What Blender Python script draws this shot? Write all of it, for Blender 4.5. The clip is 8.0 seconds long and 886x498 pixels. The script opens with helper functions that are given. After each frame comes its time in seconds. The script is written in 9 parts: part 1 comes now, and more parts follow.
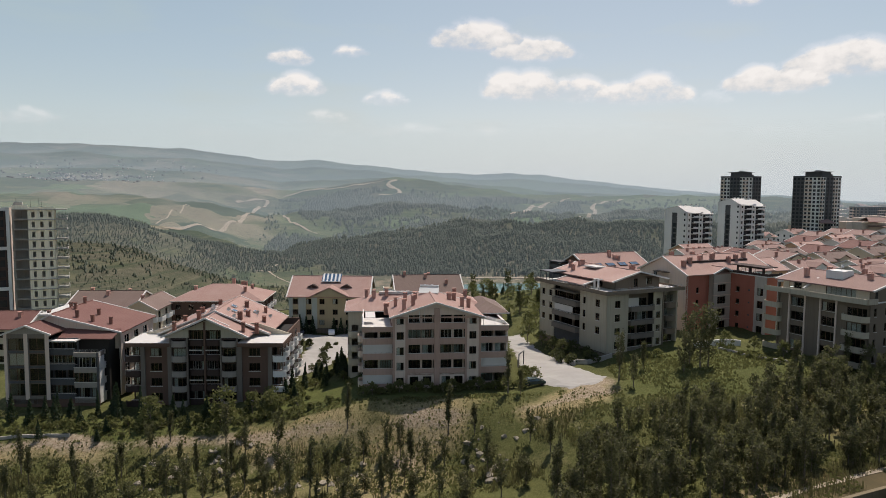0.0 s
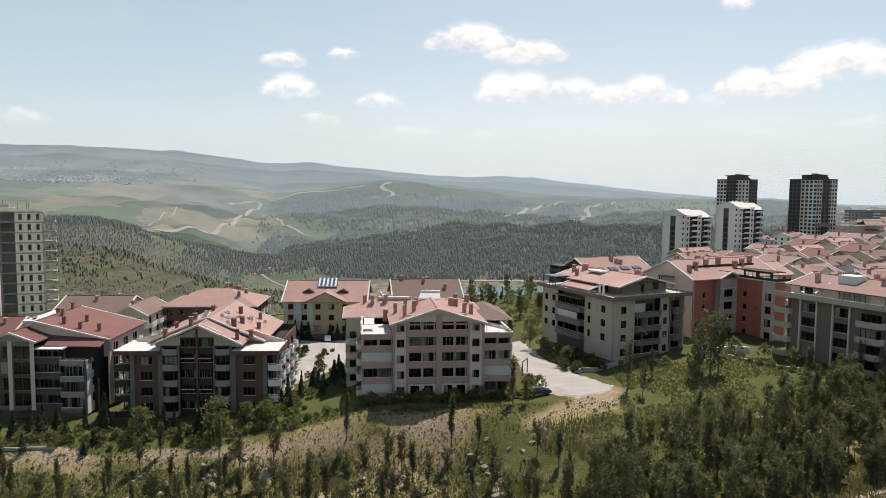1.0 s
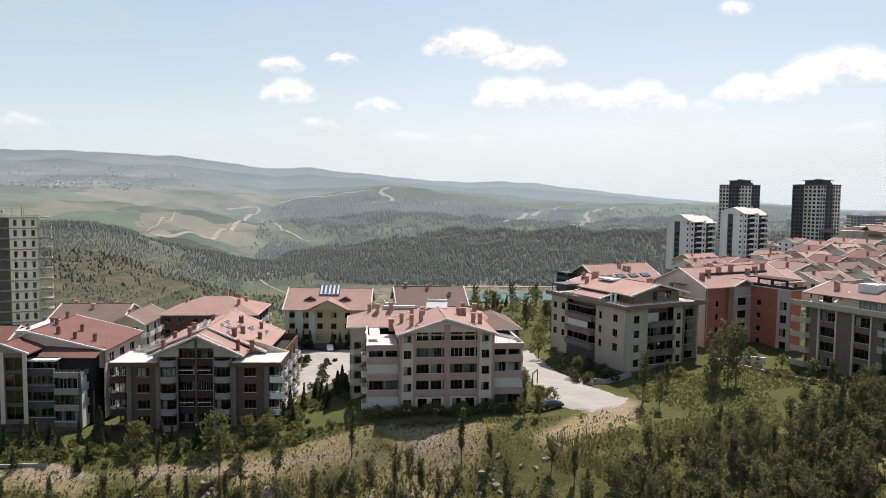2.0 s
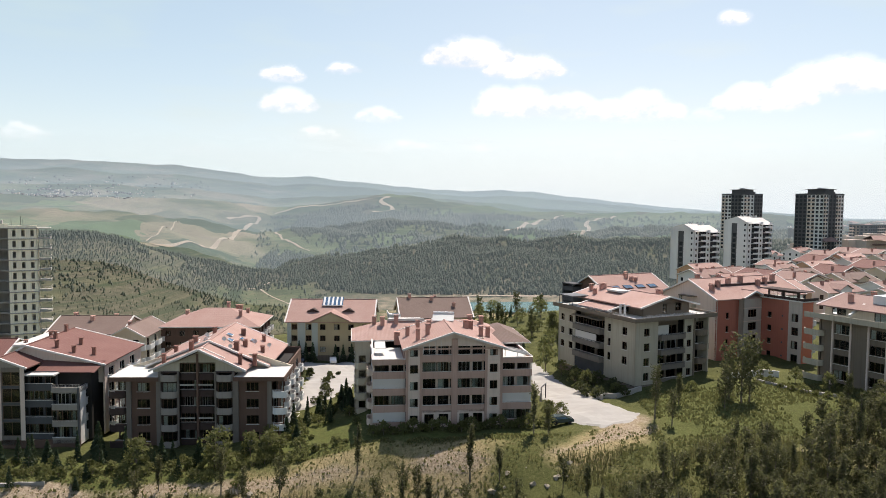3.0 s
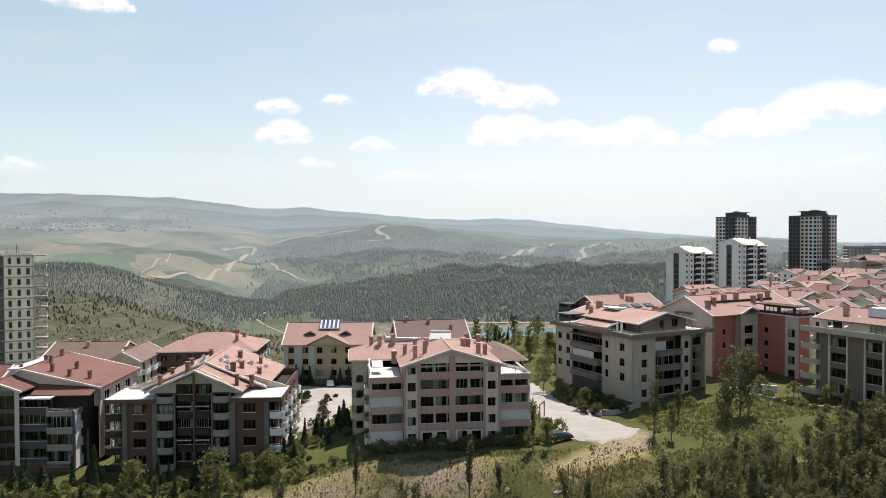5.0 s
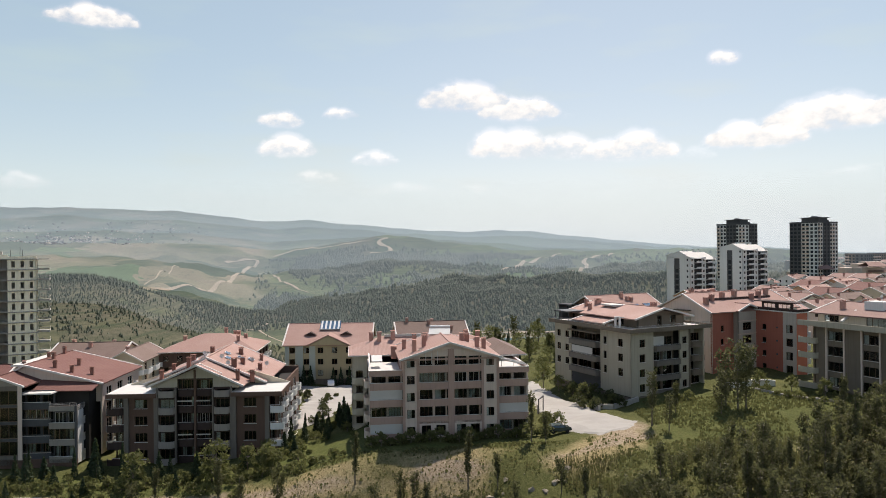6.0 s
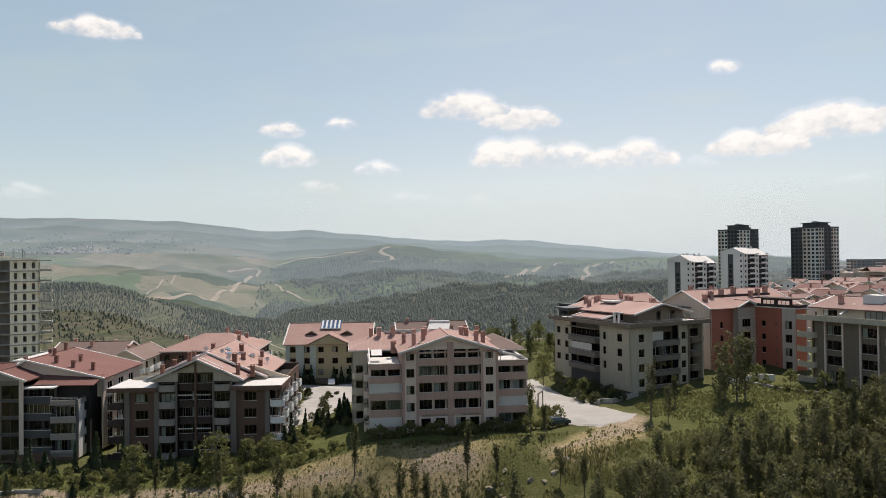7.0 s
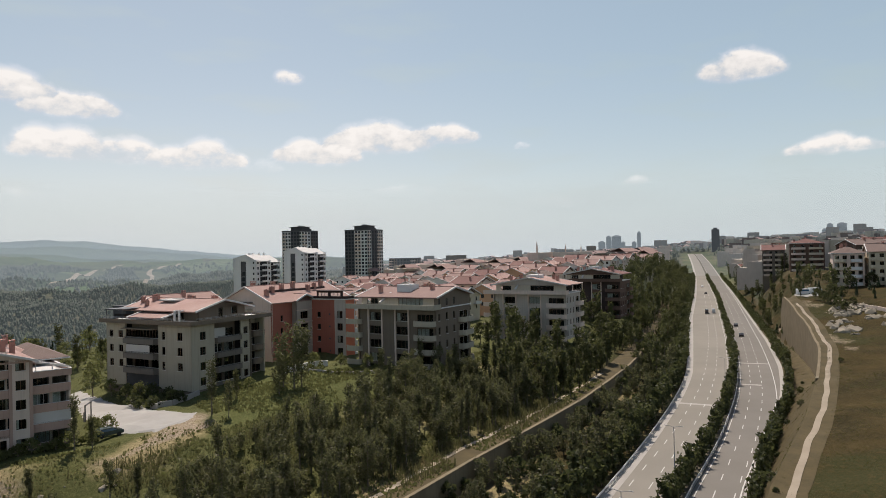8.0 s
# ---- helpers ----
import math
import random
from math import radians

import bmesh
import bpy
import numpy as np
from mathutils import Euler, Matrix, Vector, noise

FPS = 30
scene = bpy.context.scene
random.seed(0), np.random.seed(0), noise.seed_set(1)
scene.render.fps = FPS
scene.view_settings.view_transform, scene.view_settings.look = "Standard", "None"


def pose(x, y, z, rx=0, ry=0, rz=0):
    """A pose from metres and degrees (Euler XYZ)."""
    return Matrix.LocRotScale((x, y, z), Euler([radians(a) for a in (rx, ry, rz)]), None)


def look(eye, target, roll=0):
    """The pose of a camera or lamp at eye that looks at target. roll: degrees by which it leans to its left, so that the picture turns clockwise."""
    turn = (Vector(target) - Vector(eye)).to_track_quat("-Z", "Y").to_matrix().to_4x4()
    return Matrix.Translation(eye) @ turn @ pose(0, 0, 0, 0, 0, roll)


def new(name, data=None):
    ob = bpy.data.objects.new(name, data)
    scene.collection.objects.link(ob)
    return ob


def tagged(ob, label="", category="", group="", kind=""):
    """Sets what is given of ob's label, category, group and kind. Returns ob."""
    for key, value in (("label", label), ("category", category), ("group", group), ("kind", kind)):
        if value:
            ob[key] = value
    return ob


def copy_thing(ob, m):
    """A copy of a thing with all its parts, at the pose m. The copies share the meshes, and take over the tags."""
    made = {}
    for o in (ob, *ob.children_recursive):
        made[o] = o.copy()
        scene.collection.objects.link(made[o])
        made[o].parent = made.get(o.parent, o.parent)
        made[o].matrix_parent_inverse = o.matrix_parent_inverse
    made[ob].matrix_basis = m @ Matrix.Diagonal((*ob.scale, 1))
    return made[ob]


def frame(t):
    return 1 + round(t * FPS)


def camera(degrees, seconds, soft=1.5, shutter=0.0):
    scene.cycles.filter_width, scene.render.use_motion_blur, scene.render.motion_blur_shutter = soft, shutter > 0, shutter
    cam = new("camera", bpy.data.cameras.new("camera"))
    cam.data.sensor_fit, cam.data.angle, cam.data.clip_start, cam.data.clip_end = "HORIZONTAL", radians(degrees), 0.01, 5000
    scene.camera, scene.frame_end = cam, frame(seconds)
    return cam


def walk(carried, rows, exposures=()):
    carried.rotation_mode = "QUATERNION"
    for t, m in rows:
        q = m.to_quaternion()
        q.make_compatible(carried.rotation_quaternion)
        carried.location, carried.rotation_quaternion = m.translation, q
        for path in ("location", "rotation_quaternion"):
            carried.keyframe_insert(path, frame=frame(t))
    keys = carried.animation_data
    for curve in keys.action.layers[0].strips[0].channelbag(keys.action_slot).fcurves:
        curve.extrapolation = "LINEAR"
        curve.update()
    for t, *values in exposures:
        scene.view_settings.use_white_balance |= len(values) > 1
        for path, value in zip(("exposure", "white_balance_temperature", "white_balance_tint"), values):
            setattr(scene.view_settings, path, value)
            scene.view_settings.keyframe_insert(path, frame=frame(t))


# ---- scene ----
cam = camera(65.08, 8.0, soft=0.7)
PATH = [
    (0, pose(-0.00, -0.00, 27.00, 85.12, 0, 0.00) @ pose(0, 0, 0, 0, 0, 0.45)),
    (0.5, pose(-0.78, 2.31, 26.87, 85.20, 0, -0.34) @ pose(0, 0, 0, 0, 0, 0.50)),
    (1, pose(-1.67, 4.79, 26.88, 85.35, 0, -0.56) @ pose(0, 0, 0, 0, 0, 0.54)),
    (1.5, pose(-2.60, 7.28, 26.89, 85.52, 0, -0.68) @ pose(0, 0, 0, 0, 0, 0.58)),
    (3, pose(-4.72, 11.99, 27.32, 86.50, 0, -0.69) @ pose(0, 0, 0, 0, 0, 0.53)),
    (3.5, pose(-5.00, 12.50, 27.43, 86.98, 0, -0.68) @ pose(0, 0, 0, 0, 0, 0.42)),
    (4, pose(-5.05, 12.55, 27.47, 87.69, 0, -0.82) @ pose(0, 0, 0, 0, 0, 0.25)),
    (4.5, pose(-4.99, 12.10, 26.64, 88.33, 0, -1.02) @ pose(0, 0, 0, 0, 0, -0.02)),
    (6, pose(-4.04, 9.93, 21.95, 89.94, 0, -0.82) @ pose(0, 0, 0, 0, 0, -0.50)),
    (6.5, pose(-3.81, 9.46, 20.36, 90.38, 0, -0.76) @ pose(0, 0, 0, 0, 0, -0.59)),
    (7, pose(-3.56, 9.17, 19.03, 90.76, 0, -0.67) @ pose(0, 0, 0, 0, 0, -0.67)),
    (7.4, pose(-2.97, 9.24, 18.63, 90.92, 0, -0.85) @ pose(0, 0, 0, 0, 0, -0.67)),
    (7.5, pose(-2.72, 9.27, 18.46, 91.03, 0, -3.76) @ pose(0, 0, 0, 0, 0, -0.78)),
    (7.6, pose(-2.62, 9.25, 18.32, 90.97, 0, -9.41) @ pose(0, 0, 0, 0, 0, -0.88)),
    (7.7, pose(-2.52, 9.22, 18.18, 90.97, 0, -15.20) @ pose(0, 0, 0, 0, 0, -1.10)),
    (7.8, pose(-2.43, 9.19, 18.03, 90.68, 0, -21.10) @ pose(0, 0, 0, 0, 0, -1.17)),
    (7.9, pose(-2.33, 9.15, 17.88, 90.52, 0, -29.26) @ pose(0, 0, 0, 0, 0, -1.08)),
    (8, pose(-2.23, 9.11, 17.72, 90.36, 0, -35.20) @ pose(0, 0, 0, 0, 0, -1.13)),
]
EXPOSURES = [(0.0, -0.06, 7100, 15), (0.5, 0.12, 7100, 15), (1.5, 0.31, 7100, 15), (3.5, 0.50, 7100, 15), (4.5, 0.50, 7100, 15), (6.0, 0.27, 7150, 15), (7.0, 0.12, 7150, 15), (8.0, 0.0, 7150, 15)]
walk(cam, PATH, EXPOSURES)

# ---- daylight: a high sun ahead of the camera, clear sky with fair-weather clouds ----
SUN_AZ, SUN_EL = 24.0, 61.0
world = bpy.data.worlds.new("sky")
scene.world = world
world.use_nodes = True
wn = world.node_tree.nodes
sky = wn.new("ShaderNodeTexSky")
sky.sky_type, sky.sun_disc = "NISHITA", False
sky.sun_elevation, sky.sun_rotation = radians(SUN_EL), radians(SUN_AZ)
sky.altitude, sky.air_density, sky.dust_density, sky.ozone_density = 900, 1.0, 1.0, 1.5
world.node_tree.links.new(sky.outputs[0], wn["Background"].inputs[0])
wn["Background"].inputs[1].default_value = 0.12
sun = new("sun", bpy.data.lights.new("sun", "SUN"))
sun.data.energy, sun.data.angle, sun.data.color = 4.6, radians(0.6), (1.0, 0.96, 0.90)
_d = Vector((math.sin(radians(SUN_AZ)) * math.cos(radians(SUN_EL)), math.cos(radians(SUN_AZ)) * math.cos(radians(SUN_EL)), math.sin(radians(SUN_EL))))
sun.matrix_world = look(_d * 100, (0, 0, 0))

# ---- materials ----
def material(name, rough=0.8, metal=0.0, spec=0.3):
    m = bpy.data.materials.new(name)
    m.use_nodes = True
    b = m.node_tree.nodes["Principled BSDF"]
    b.inputs["Roughness"].default_value, b.inputs["Metallic"].default_value = rough, metal
    b.inputs["Specular IOR Level"].default_value = spec
    return m, m.node_tree, b


def link(t, a, b):
    t.links.new(a, b)


def noise_at(t, vec, scale, detail=4.0, rough=0.55):
    n = t.nodes.new("ShaderNodeTexNoise")
    n.inputs["Scale"].default_value, n.inputs["Detail"].default_value, n.inputs["Roughness"].default_value = scale, detail, rough
    link(t, vec, n.inputs["Vector"])
    return n.outputs[0]


def ramp(t, fac, lo, hi):
    n = t.nodes.new("ShaderNodeMapRange")
    n.inputs[1].default_value, n.inputs[2].default_value = lo, hi
    link(t, fac, n.inputs[0])
    return n.outputs[0]


def mix(t, fac, a, b, mode="MIX"):
    n = t.nodes.new("ShaderNodeMix")
    n.data_type, n.blend_type = "RGBA", mode
    for sock, v in ((n.inputs[0], fac), (n.inputs[6], a), (n.inputs[7], b)):
        if isinstance(v, (int, float)):
            sock.default_value = v
        elif isinstance(v, tuple):
            sock.default_value = (*v, 1.0)
        else:
            link(t, v, sock)
    return n.outputs[2]


def math_node(t, op, a, b=0.0):
    n = t.nodes.new("ShaderNodeMath")
    n.operation = op
    for sock, v in ((n.inputs[0], a), (n.inputs[1], b)):
        if isinstance(v, (int, float)):
            sock.default_value = v
        else:
            link(t, v, sock)
    return n.outputs[0]


def bump(t, b, height, strength=0.3, dist=0.05):
    n = t.nodes.new("ShaderNodeBump")
    n.inputs["Strength"].default_value, n.inputs["Distance"].default_value = strength, dist
    link(t, height, n.inputs["Height"])
    link(t, n.outputs[0], b.inputs["Normal"])


def object_coords(t):
    return t.nodes.new("ShaderNodeTexCoord").outputs["Object"]


def position(t):
    return t.nodes.new("ShaderNodeNewGeometry").outputs["Position"]


def attribute(t, name):
    n = t.nodes.new("ShaderNodeAttribute")
    n.attribute_name = name
    return n.outputs["Fac"]


def scaled(t, vec, sx, sy, sz):
    n = t.nodes.new("ShaderNodeVectorMath")
    n.operation = "MULTIPLY"
    link(t, vec, n.inputs[0])
    n.inputs[1].default_value = (sx, sy, sz)
    return n.outputs[0]


def surface(name, c1, c2, fine=6.0, coarse=0.25, rough=0.85, strength=0.25, streaks=0.0, spec=0.25, vary=0.0):
    """Paint, render or concrete: two colours mixed at two scales, rain streaks, fine relief."""
    m, t, b = material(name, rough, 0.0, spec)
    v = position(t)
    big = ramp(t, noise_at(t, v, coarse, 3), 0.35, 0.65)
    small = noise_at(t, v, fine, 5, 0.65)
    col = mix(t, math_node(t, "MULTIPLY", math_node(t, "ADD", big, small), 0.5), c1, c2)
    if streaks:
        s = ramp(t, noise_at(t, scaled(t, v, 3.0, 3.0, 0.12), 1.0, 4), 0.5, 0.75)
        col = mix(t, math_node(t, "MULTIPLY", s, streaks), col, tuple(0.45 * x for x in c1))
    if vary:
        r = t.nodes.new("ShaderNodeObjectInfo").outputs["Random"]
        col = mix(t, vary, col, mix(t, r, tuple(0.5 * x for x in c1), tuple(min(1.0, 1.4 * x) for x in c2)))
    link(t, col, b.inputs["Base Color"])
    bump(t, b, small, strength, 0.02)
    return m


def roof_tiles(name, c1, c2, c3):
    """Clay tiles in courses: fine ribs and rows, weathered patches."""
    m, t, b = material(name, 0.8, 0.0, 0.25)
    v = object_coords(t)
    w = t.nodes.new("ShaderNodeTexWave")
    w.bands_direction, w.wave_profile = "Z", "SAW"
    w.inputs["Scale"].default_value, w.inputs["Distortion"].default_value = 2.4, 0.4
    link(t, v, w.inputs["Vector"])
    x = t.nodes.new("ShaderNodeTexWave")
    x.bands_direction = "X"
    x.inputs["Scale"].default_value, x.inputs["Distortion"].default_value = 1.2, 0.3
    link(t, v, x.inputs["Vector"])
    big = ramp(t, noise_at(t, v, 0.18, 4), 0.35, 0.68)
    small = noise_at(t, v, 5.0, 5, 0.7)
    col = mix(t, big, c1, c2)
    col = mix(t, ramp(t, small, 0.45, 0.75), col, c3)
    col = mix(t, math_node(t, "MULTIPLY", w.outputs[0], 0.25), col, tuple(0.5 * q for q in c1))
    age = math_node(t, "MULTIPLY", t.nodes.new("ShaderNodeObjectInfo").outputs["Random"], 0.42)
    col = mix(t, age, col, tuple(0.62 * q for q in c1))
    link(t, col, b.inputs["Base Color"])
    bump(t, b, math_node(t, "ADD", w.outputs[0], x.outputs[0]), 0.35, 0.04)
    return m


def glass_material(name, tint=(0.9, 0.95, 0.95)):
    m = bpy.data.materials.new(name)
    m.use_nodes = True
    t = m.node_tree
    t.nodes.remove(t.nodes["Principled BSDF"])
    out = t.nodes["Material Output"]
    g, tr, mx, fr = (t.nodes.new(k) for k in ("ShaderNodeBsdfGlossy", "ShaderNodeBsdfTransparent", "ShaderNodeMixShader", "ShaderNodeFresnel"))
    g.inputs["Roughness"].default_value = 0.03
    tr.inputs[0].default_value = (*tint, 1)
    fr.inputs[0].default_value = 1.4
    link(t, fr.outputs[0], mx.inputs[0])
    link(t, tr.outputs[0], mx.inputs[1])
    link(t, g.outputs[0], mx.inputs[2])
    link(t, mx.outputs[0], out.inputs[0])
    return m


def leaf_material(name, c1, c2, c3, thin=0.35):
    m, t, b = material(name, 0.6, 0.0, 0.3)
    r = t.nodes.new("ShaderNodeNewGeometry").outputs["Random Per Island"]
    o = t.nodes.new("ShaderNodeObjectInfo").outputs["Random"]
    col = mix(t, r, c1, c2)
    col = mix(t, math_node(t, "MULTIPLY", o, 0.6), col, c3)
    link(t, col, b.inputs["Base Color"])
    tl = t.nodes.new("ShaderNodeBsdfTranslucent")
    link(t, mix(t, 0.5, col, (0.155, 0.175, 0.065)), tl.inputs[0])
    mx = t.nodes.new("ShaderNodeMixShader")
    mx.inputs[0].default_value = thin
    link(t, b.outputs[0], mx.inputs[1])
    link(t, tl.outputs[0], mx.inputs[2])
    link(t, mx.outputs[0], t.nodes["Material Output"].inputs[0])
    return m


M = {}
M["pink"] = surface("pinkish_render", (0.410, 0.272, 0.222), (0.462, 0.318, 0.264), streaks=0.25)
M["offwhite"] = surface("off_white_render", (0.595, 0.478, 0.405), (0.672, 0.550, 0.472), streaks=0.25)
M["white"] = surface("white_paint", (0.636, 0.628, 0.611), (0.688, 0.679, 0.662), streaks=0.15)
M["pale_grey"] = surface("pale_grey_render", (0.262, 0.234, 0.208), (0.308, 0.276, 0.248), streaks=0.2)
M["cream"] = surface("cream_render", (0.530, 0.454, 0.343), (0.583, 0.515, 0.408), streaks=0.2)
M["yellow"] = surface("yellow_render", (0.37, 0.300, 0.185), (0.41, 0.345, 0.225), streaks=0.15)
M["mint"] = surface("pale_green_render", (0.375, 0.413, 0.375), (0.420, 0.450, 0.413), streaks=0.15)
M["brown"] = surface("brown_render", (0.118, 0.071, 0.054), (0.144, 0.090, 0.068), streaks=0.2)
M["dark_brown"] = surface("dark_brown_cladding", (0.048, 0.032, 0.028), (0.065, 0.043, 0.037), streaks=0.2)
M["pale_beige"] = surface("pale_beige_render", (0.440, 0.385, 0.335), (0.50, 0.445, 0.39), streaks=0.25)
M["grey_beige"] = surface("grey_beige_render", (0.390, 0.345, 0.270), (0.445, 0.398, 0.318), streaks=0.3)
M["grey"] = surface("grey_render", (0.163, 0.129, 0.099), (0.194, 0.156, 0.119), streaks=0.3)
M["warm_grey"] = surface("warm_grey_render", (0.158, 0.136, 0.116), (0.198, 0.172, 0.149), streaks=0.3)
M["dark_grey"] = surface("dark_grey_cladding", (0.068, 0.068, 0.072), (0.096, 0.096, 0.100), streaks=0.15)
M["red"] = surface("brick_red_render", (0.360, 0.122, 0.086), (0.402, 0.142, 0.101), streaks=0.2)
M["orange"] = surface("orange_red_render", (0.60, 0.195, 0.125), (0.65, 0.225, 0.145), streaks=0.1)
M["peach"] = surface("peach_render", (0.510, 0.306, 0.187), (0.552, 0.348, 0.230), streaks=0.15)
M["concrete"] = surface("bare_concrete", (0.336, 0.320, 0.296), (0.416, 0.400, 0.368), streaks=0.35)
M["raw_block"] = surface("bare_blockwork", (0.786, 0.716, 0.565), (0.900, 0.826, 0.666), streaks=0.3)
M["frame"] = surface("white_plastic_frame", (0.595, 0.595, 0.586), (0.646, 0.646, 0.637), rough=0.4, strength=0.05)
M["brown_frame"] = surface("brown_frame", (0.10, 0.06, 0.045), (0.14, 0.09, 0.06), rough=0.5, strength=0.05)
M["metal"] = surface("painted_steel", (0.25, 0.25, 0.26), (0.34, 0.34, 0.34), rough=0.45, strength=0.05, spec=0.5)
M["dark_metal"] = surface("dark_steel", (0.05, 0.05, 0.055), (0.08, 0.08, 0.08), rough=0.45, strength=0.05, spec=0.5)
# near-black: the gloom of deep rooms is put into this colour
M["interior"] = surface("dark_room_shade", (0.018, 0.016, 0.015), (0.032, 0.029, 0.026), strength=0.05)
M["curtain"] = surface("curtain", (0.413, 0.390, 0.352), (0.510, 0.488, 0.450), strength=0.1, vary=0.35)
M["blind"] = surface("pale_roller_blind", (0.50, 0.47, 0.44), (0.58, 0.55, 0.52), strength=0.1)
M["tiles"] = roof_tiles("red_roof_tiles", (0.372, 0.222, 0.186), (0.440, 0.290, 0.250), (0.480, 0.360, 0.320))
M["tiles_dark"] = roof_tiles("dark_red_roof_tiles", (0.165, 0.072, 0.060), (0.200, 0.096, 0.080), (0.225, 0.135, 0.118))
M["tiles_brown"] = roof_tiles("brown_roof_tiles", (0.174, 0.119, 0.098), (0.215, 0.152, 0.129), (0.233, 0.175, 0.159))
M["tiles_mid"] = roof_tiles("weathered_red_roof_tiles", (0.265, 0.160, 0.135), (0.320, 0.208, 0.180), (0.355, 0.262, 0.235))
M["trim"] = surface("white_verge_trim", (0.561, 0.535, 0.510), (0.629, 0.603, 0.578), strength=0.1)
M["slab_white"] = surface("pale_roof_membrane", (0.500, 0.482, 0.455), (0.580, 0.562, 0.532), coarse=0.6, rough=0.7)
M["chimney"] = surface("red_chimney_render", (0.373, 0.196, 0.157), (0.455, 0.261, 0.214), vary=0.3)
M["chimney_dark"] = surface("dark_red_chimney_render", (0.20, 0.095, 0.075), (0.26, 0.13, 0.10), vary=0.3)
M["glass"] = glass_material("window_glass")
M["panel"] = surface("solar_panel", (0.05, 0.10, 0.17), (0.08, 0.15, 0.24), rough=0.15, strength=0.02, spec=0.6)
M["dark_glass"] = surface("dark_far_glass", (0.018, 0.020, 0.024), (0.035, 0.038, 0.042), rough=0.25, strength=0.02, spec=0.35)
M["leaf_poplar"] = leaf_material("poplar_leaves", (0.042, 0.043, 0.020), (0.190, 0.178, 0.088), (0.112, 0.100, 0.054), 0.5)
M["leaf_broad"] = leaf_material("broad_leaves", (0.031, 0.036, 0.014), (0.086, 0.084, 0.034), (0.052, 0.053, 0.022), 0.45)
M["leaf_dark"] = leaf_material("conifer_needles", (0.018, 0.036, 0.019), (0.045, 0.072, 0.036), (0.030, 0.051, 0.027), 0.3)
M["leaf_wood"] = leaf_material("woodland_leaves", (0.020, 0.038, 0.026), (0.056, 0.085, 0.052), (0.042, 0.058, 0.038))
M["hill_weed"] = leaf_material("dull_hill_weeds", (0.044, 0.034, 0.012), (0.094, 0.070, 0.027), (0.052, 0.045, 0.016), 0.6)
M["weed"] = leaf_material("meadow_weeds", (0.080, 0.082, 0.028), (0.184, 0.176, 0.072), (0.135, 0.122, 0.055), 0.55)
M["leaf_hedge"] = leaf_material("hedge_leaves", (0.028, 0.036, 0.015), (0.076, 0.081, 0.031), (0.044, 0.051, 0.020), 0.45)
M["leaf_belt"] = leaf_material("belt_leaves", (0.027, 0.031, 0.012), (0.138, 0.136, 0.052), (0.066, 0.067, 0.028), 0.48)
M["leaf_garden"] = leaf_material("garden_leaves", (0.090, 0.100, 0.034), (0.225, 0.218, 0.088), (0.140, 0.146, 0.056), 0.62)
M["bark"] = surface("grey_brown_bark", (0.13, 0.105, 0.08), (0.20, 0.17, 0.135), fine=12, strength=0.5)
M["asphalt"] = surface("sunlit_old_asphalt", (0.150, 0.138, 0.120), (0.195, 0.181, 0.160), fine=3.0, coarse=0.06, rough=0.9)
M["pale_asphalt"] = surface("pale_worn_asphalt", (0.196, 0.180, 0.152), (0.245, 0.224, 0.190), fine=3.0, coarse=0.06, rough=0.9)
M["paint_line"] = surface("worn_road_paint", (0.446, 0.432, 0.403), (0.562, 0.554, 0.533), fine=9.0, strength=0.05)
M["paving"] = surface("pale_concrete_paving", (0.308, 0.287, 0.259), (0.378, 0.357, 0.329), fine=4.0, coarse=0.15, rough=0.9)
M["bright_paving"] = surface("sunlit_concrete_yard", (0.303, 0.287, 0.264), (0.378, 0.363, 0.336), fine=4.0, coarse=0.15, rough=0.9)
M["dry_verge"] = surface("dry_grass_verge", (0.048, 0.036, 0.013), (0.097, 0.071, 0.029), fine=2.5, coarse=0.35, strength=0.7)
M["dirt"] = surface("pale_dirt", (0.255, 0.206, 0.150), (0.338, 0.285, 0.217), fine=3.0, coarse=0.3, strength=0.5)
M["stone"] = surface("rough_stone_wall", (0.154, 0.120, 0.075), (0.224, 0.177, 0.112), fine=2.2, coarse=0.3, strength=0.7, streaks=0.3)
M["rock"] = surface("pale_rock", (0.230, 0.198, 0.150), (0.310, 0.272, 0.212), fine=2.0, strength=0.6)
M["tube_panel"] = surface("white_tube_collector", (0.52, 0.52, 0.50), (0.62, 0.62, 0.60), rough=0.3, strength=0.05)
M["rubber"] = surface("black_rubber", (0.02, 0.02, 0.02), (0.03, 0.03, 0.03), rough=0.8, strength=0.05)

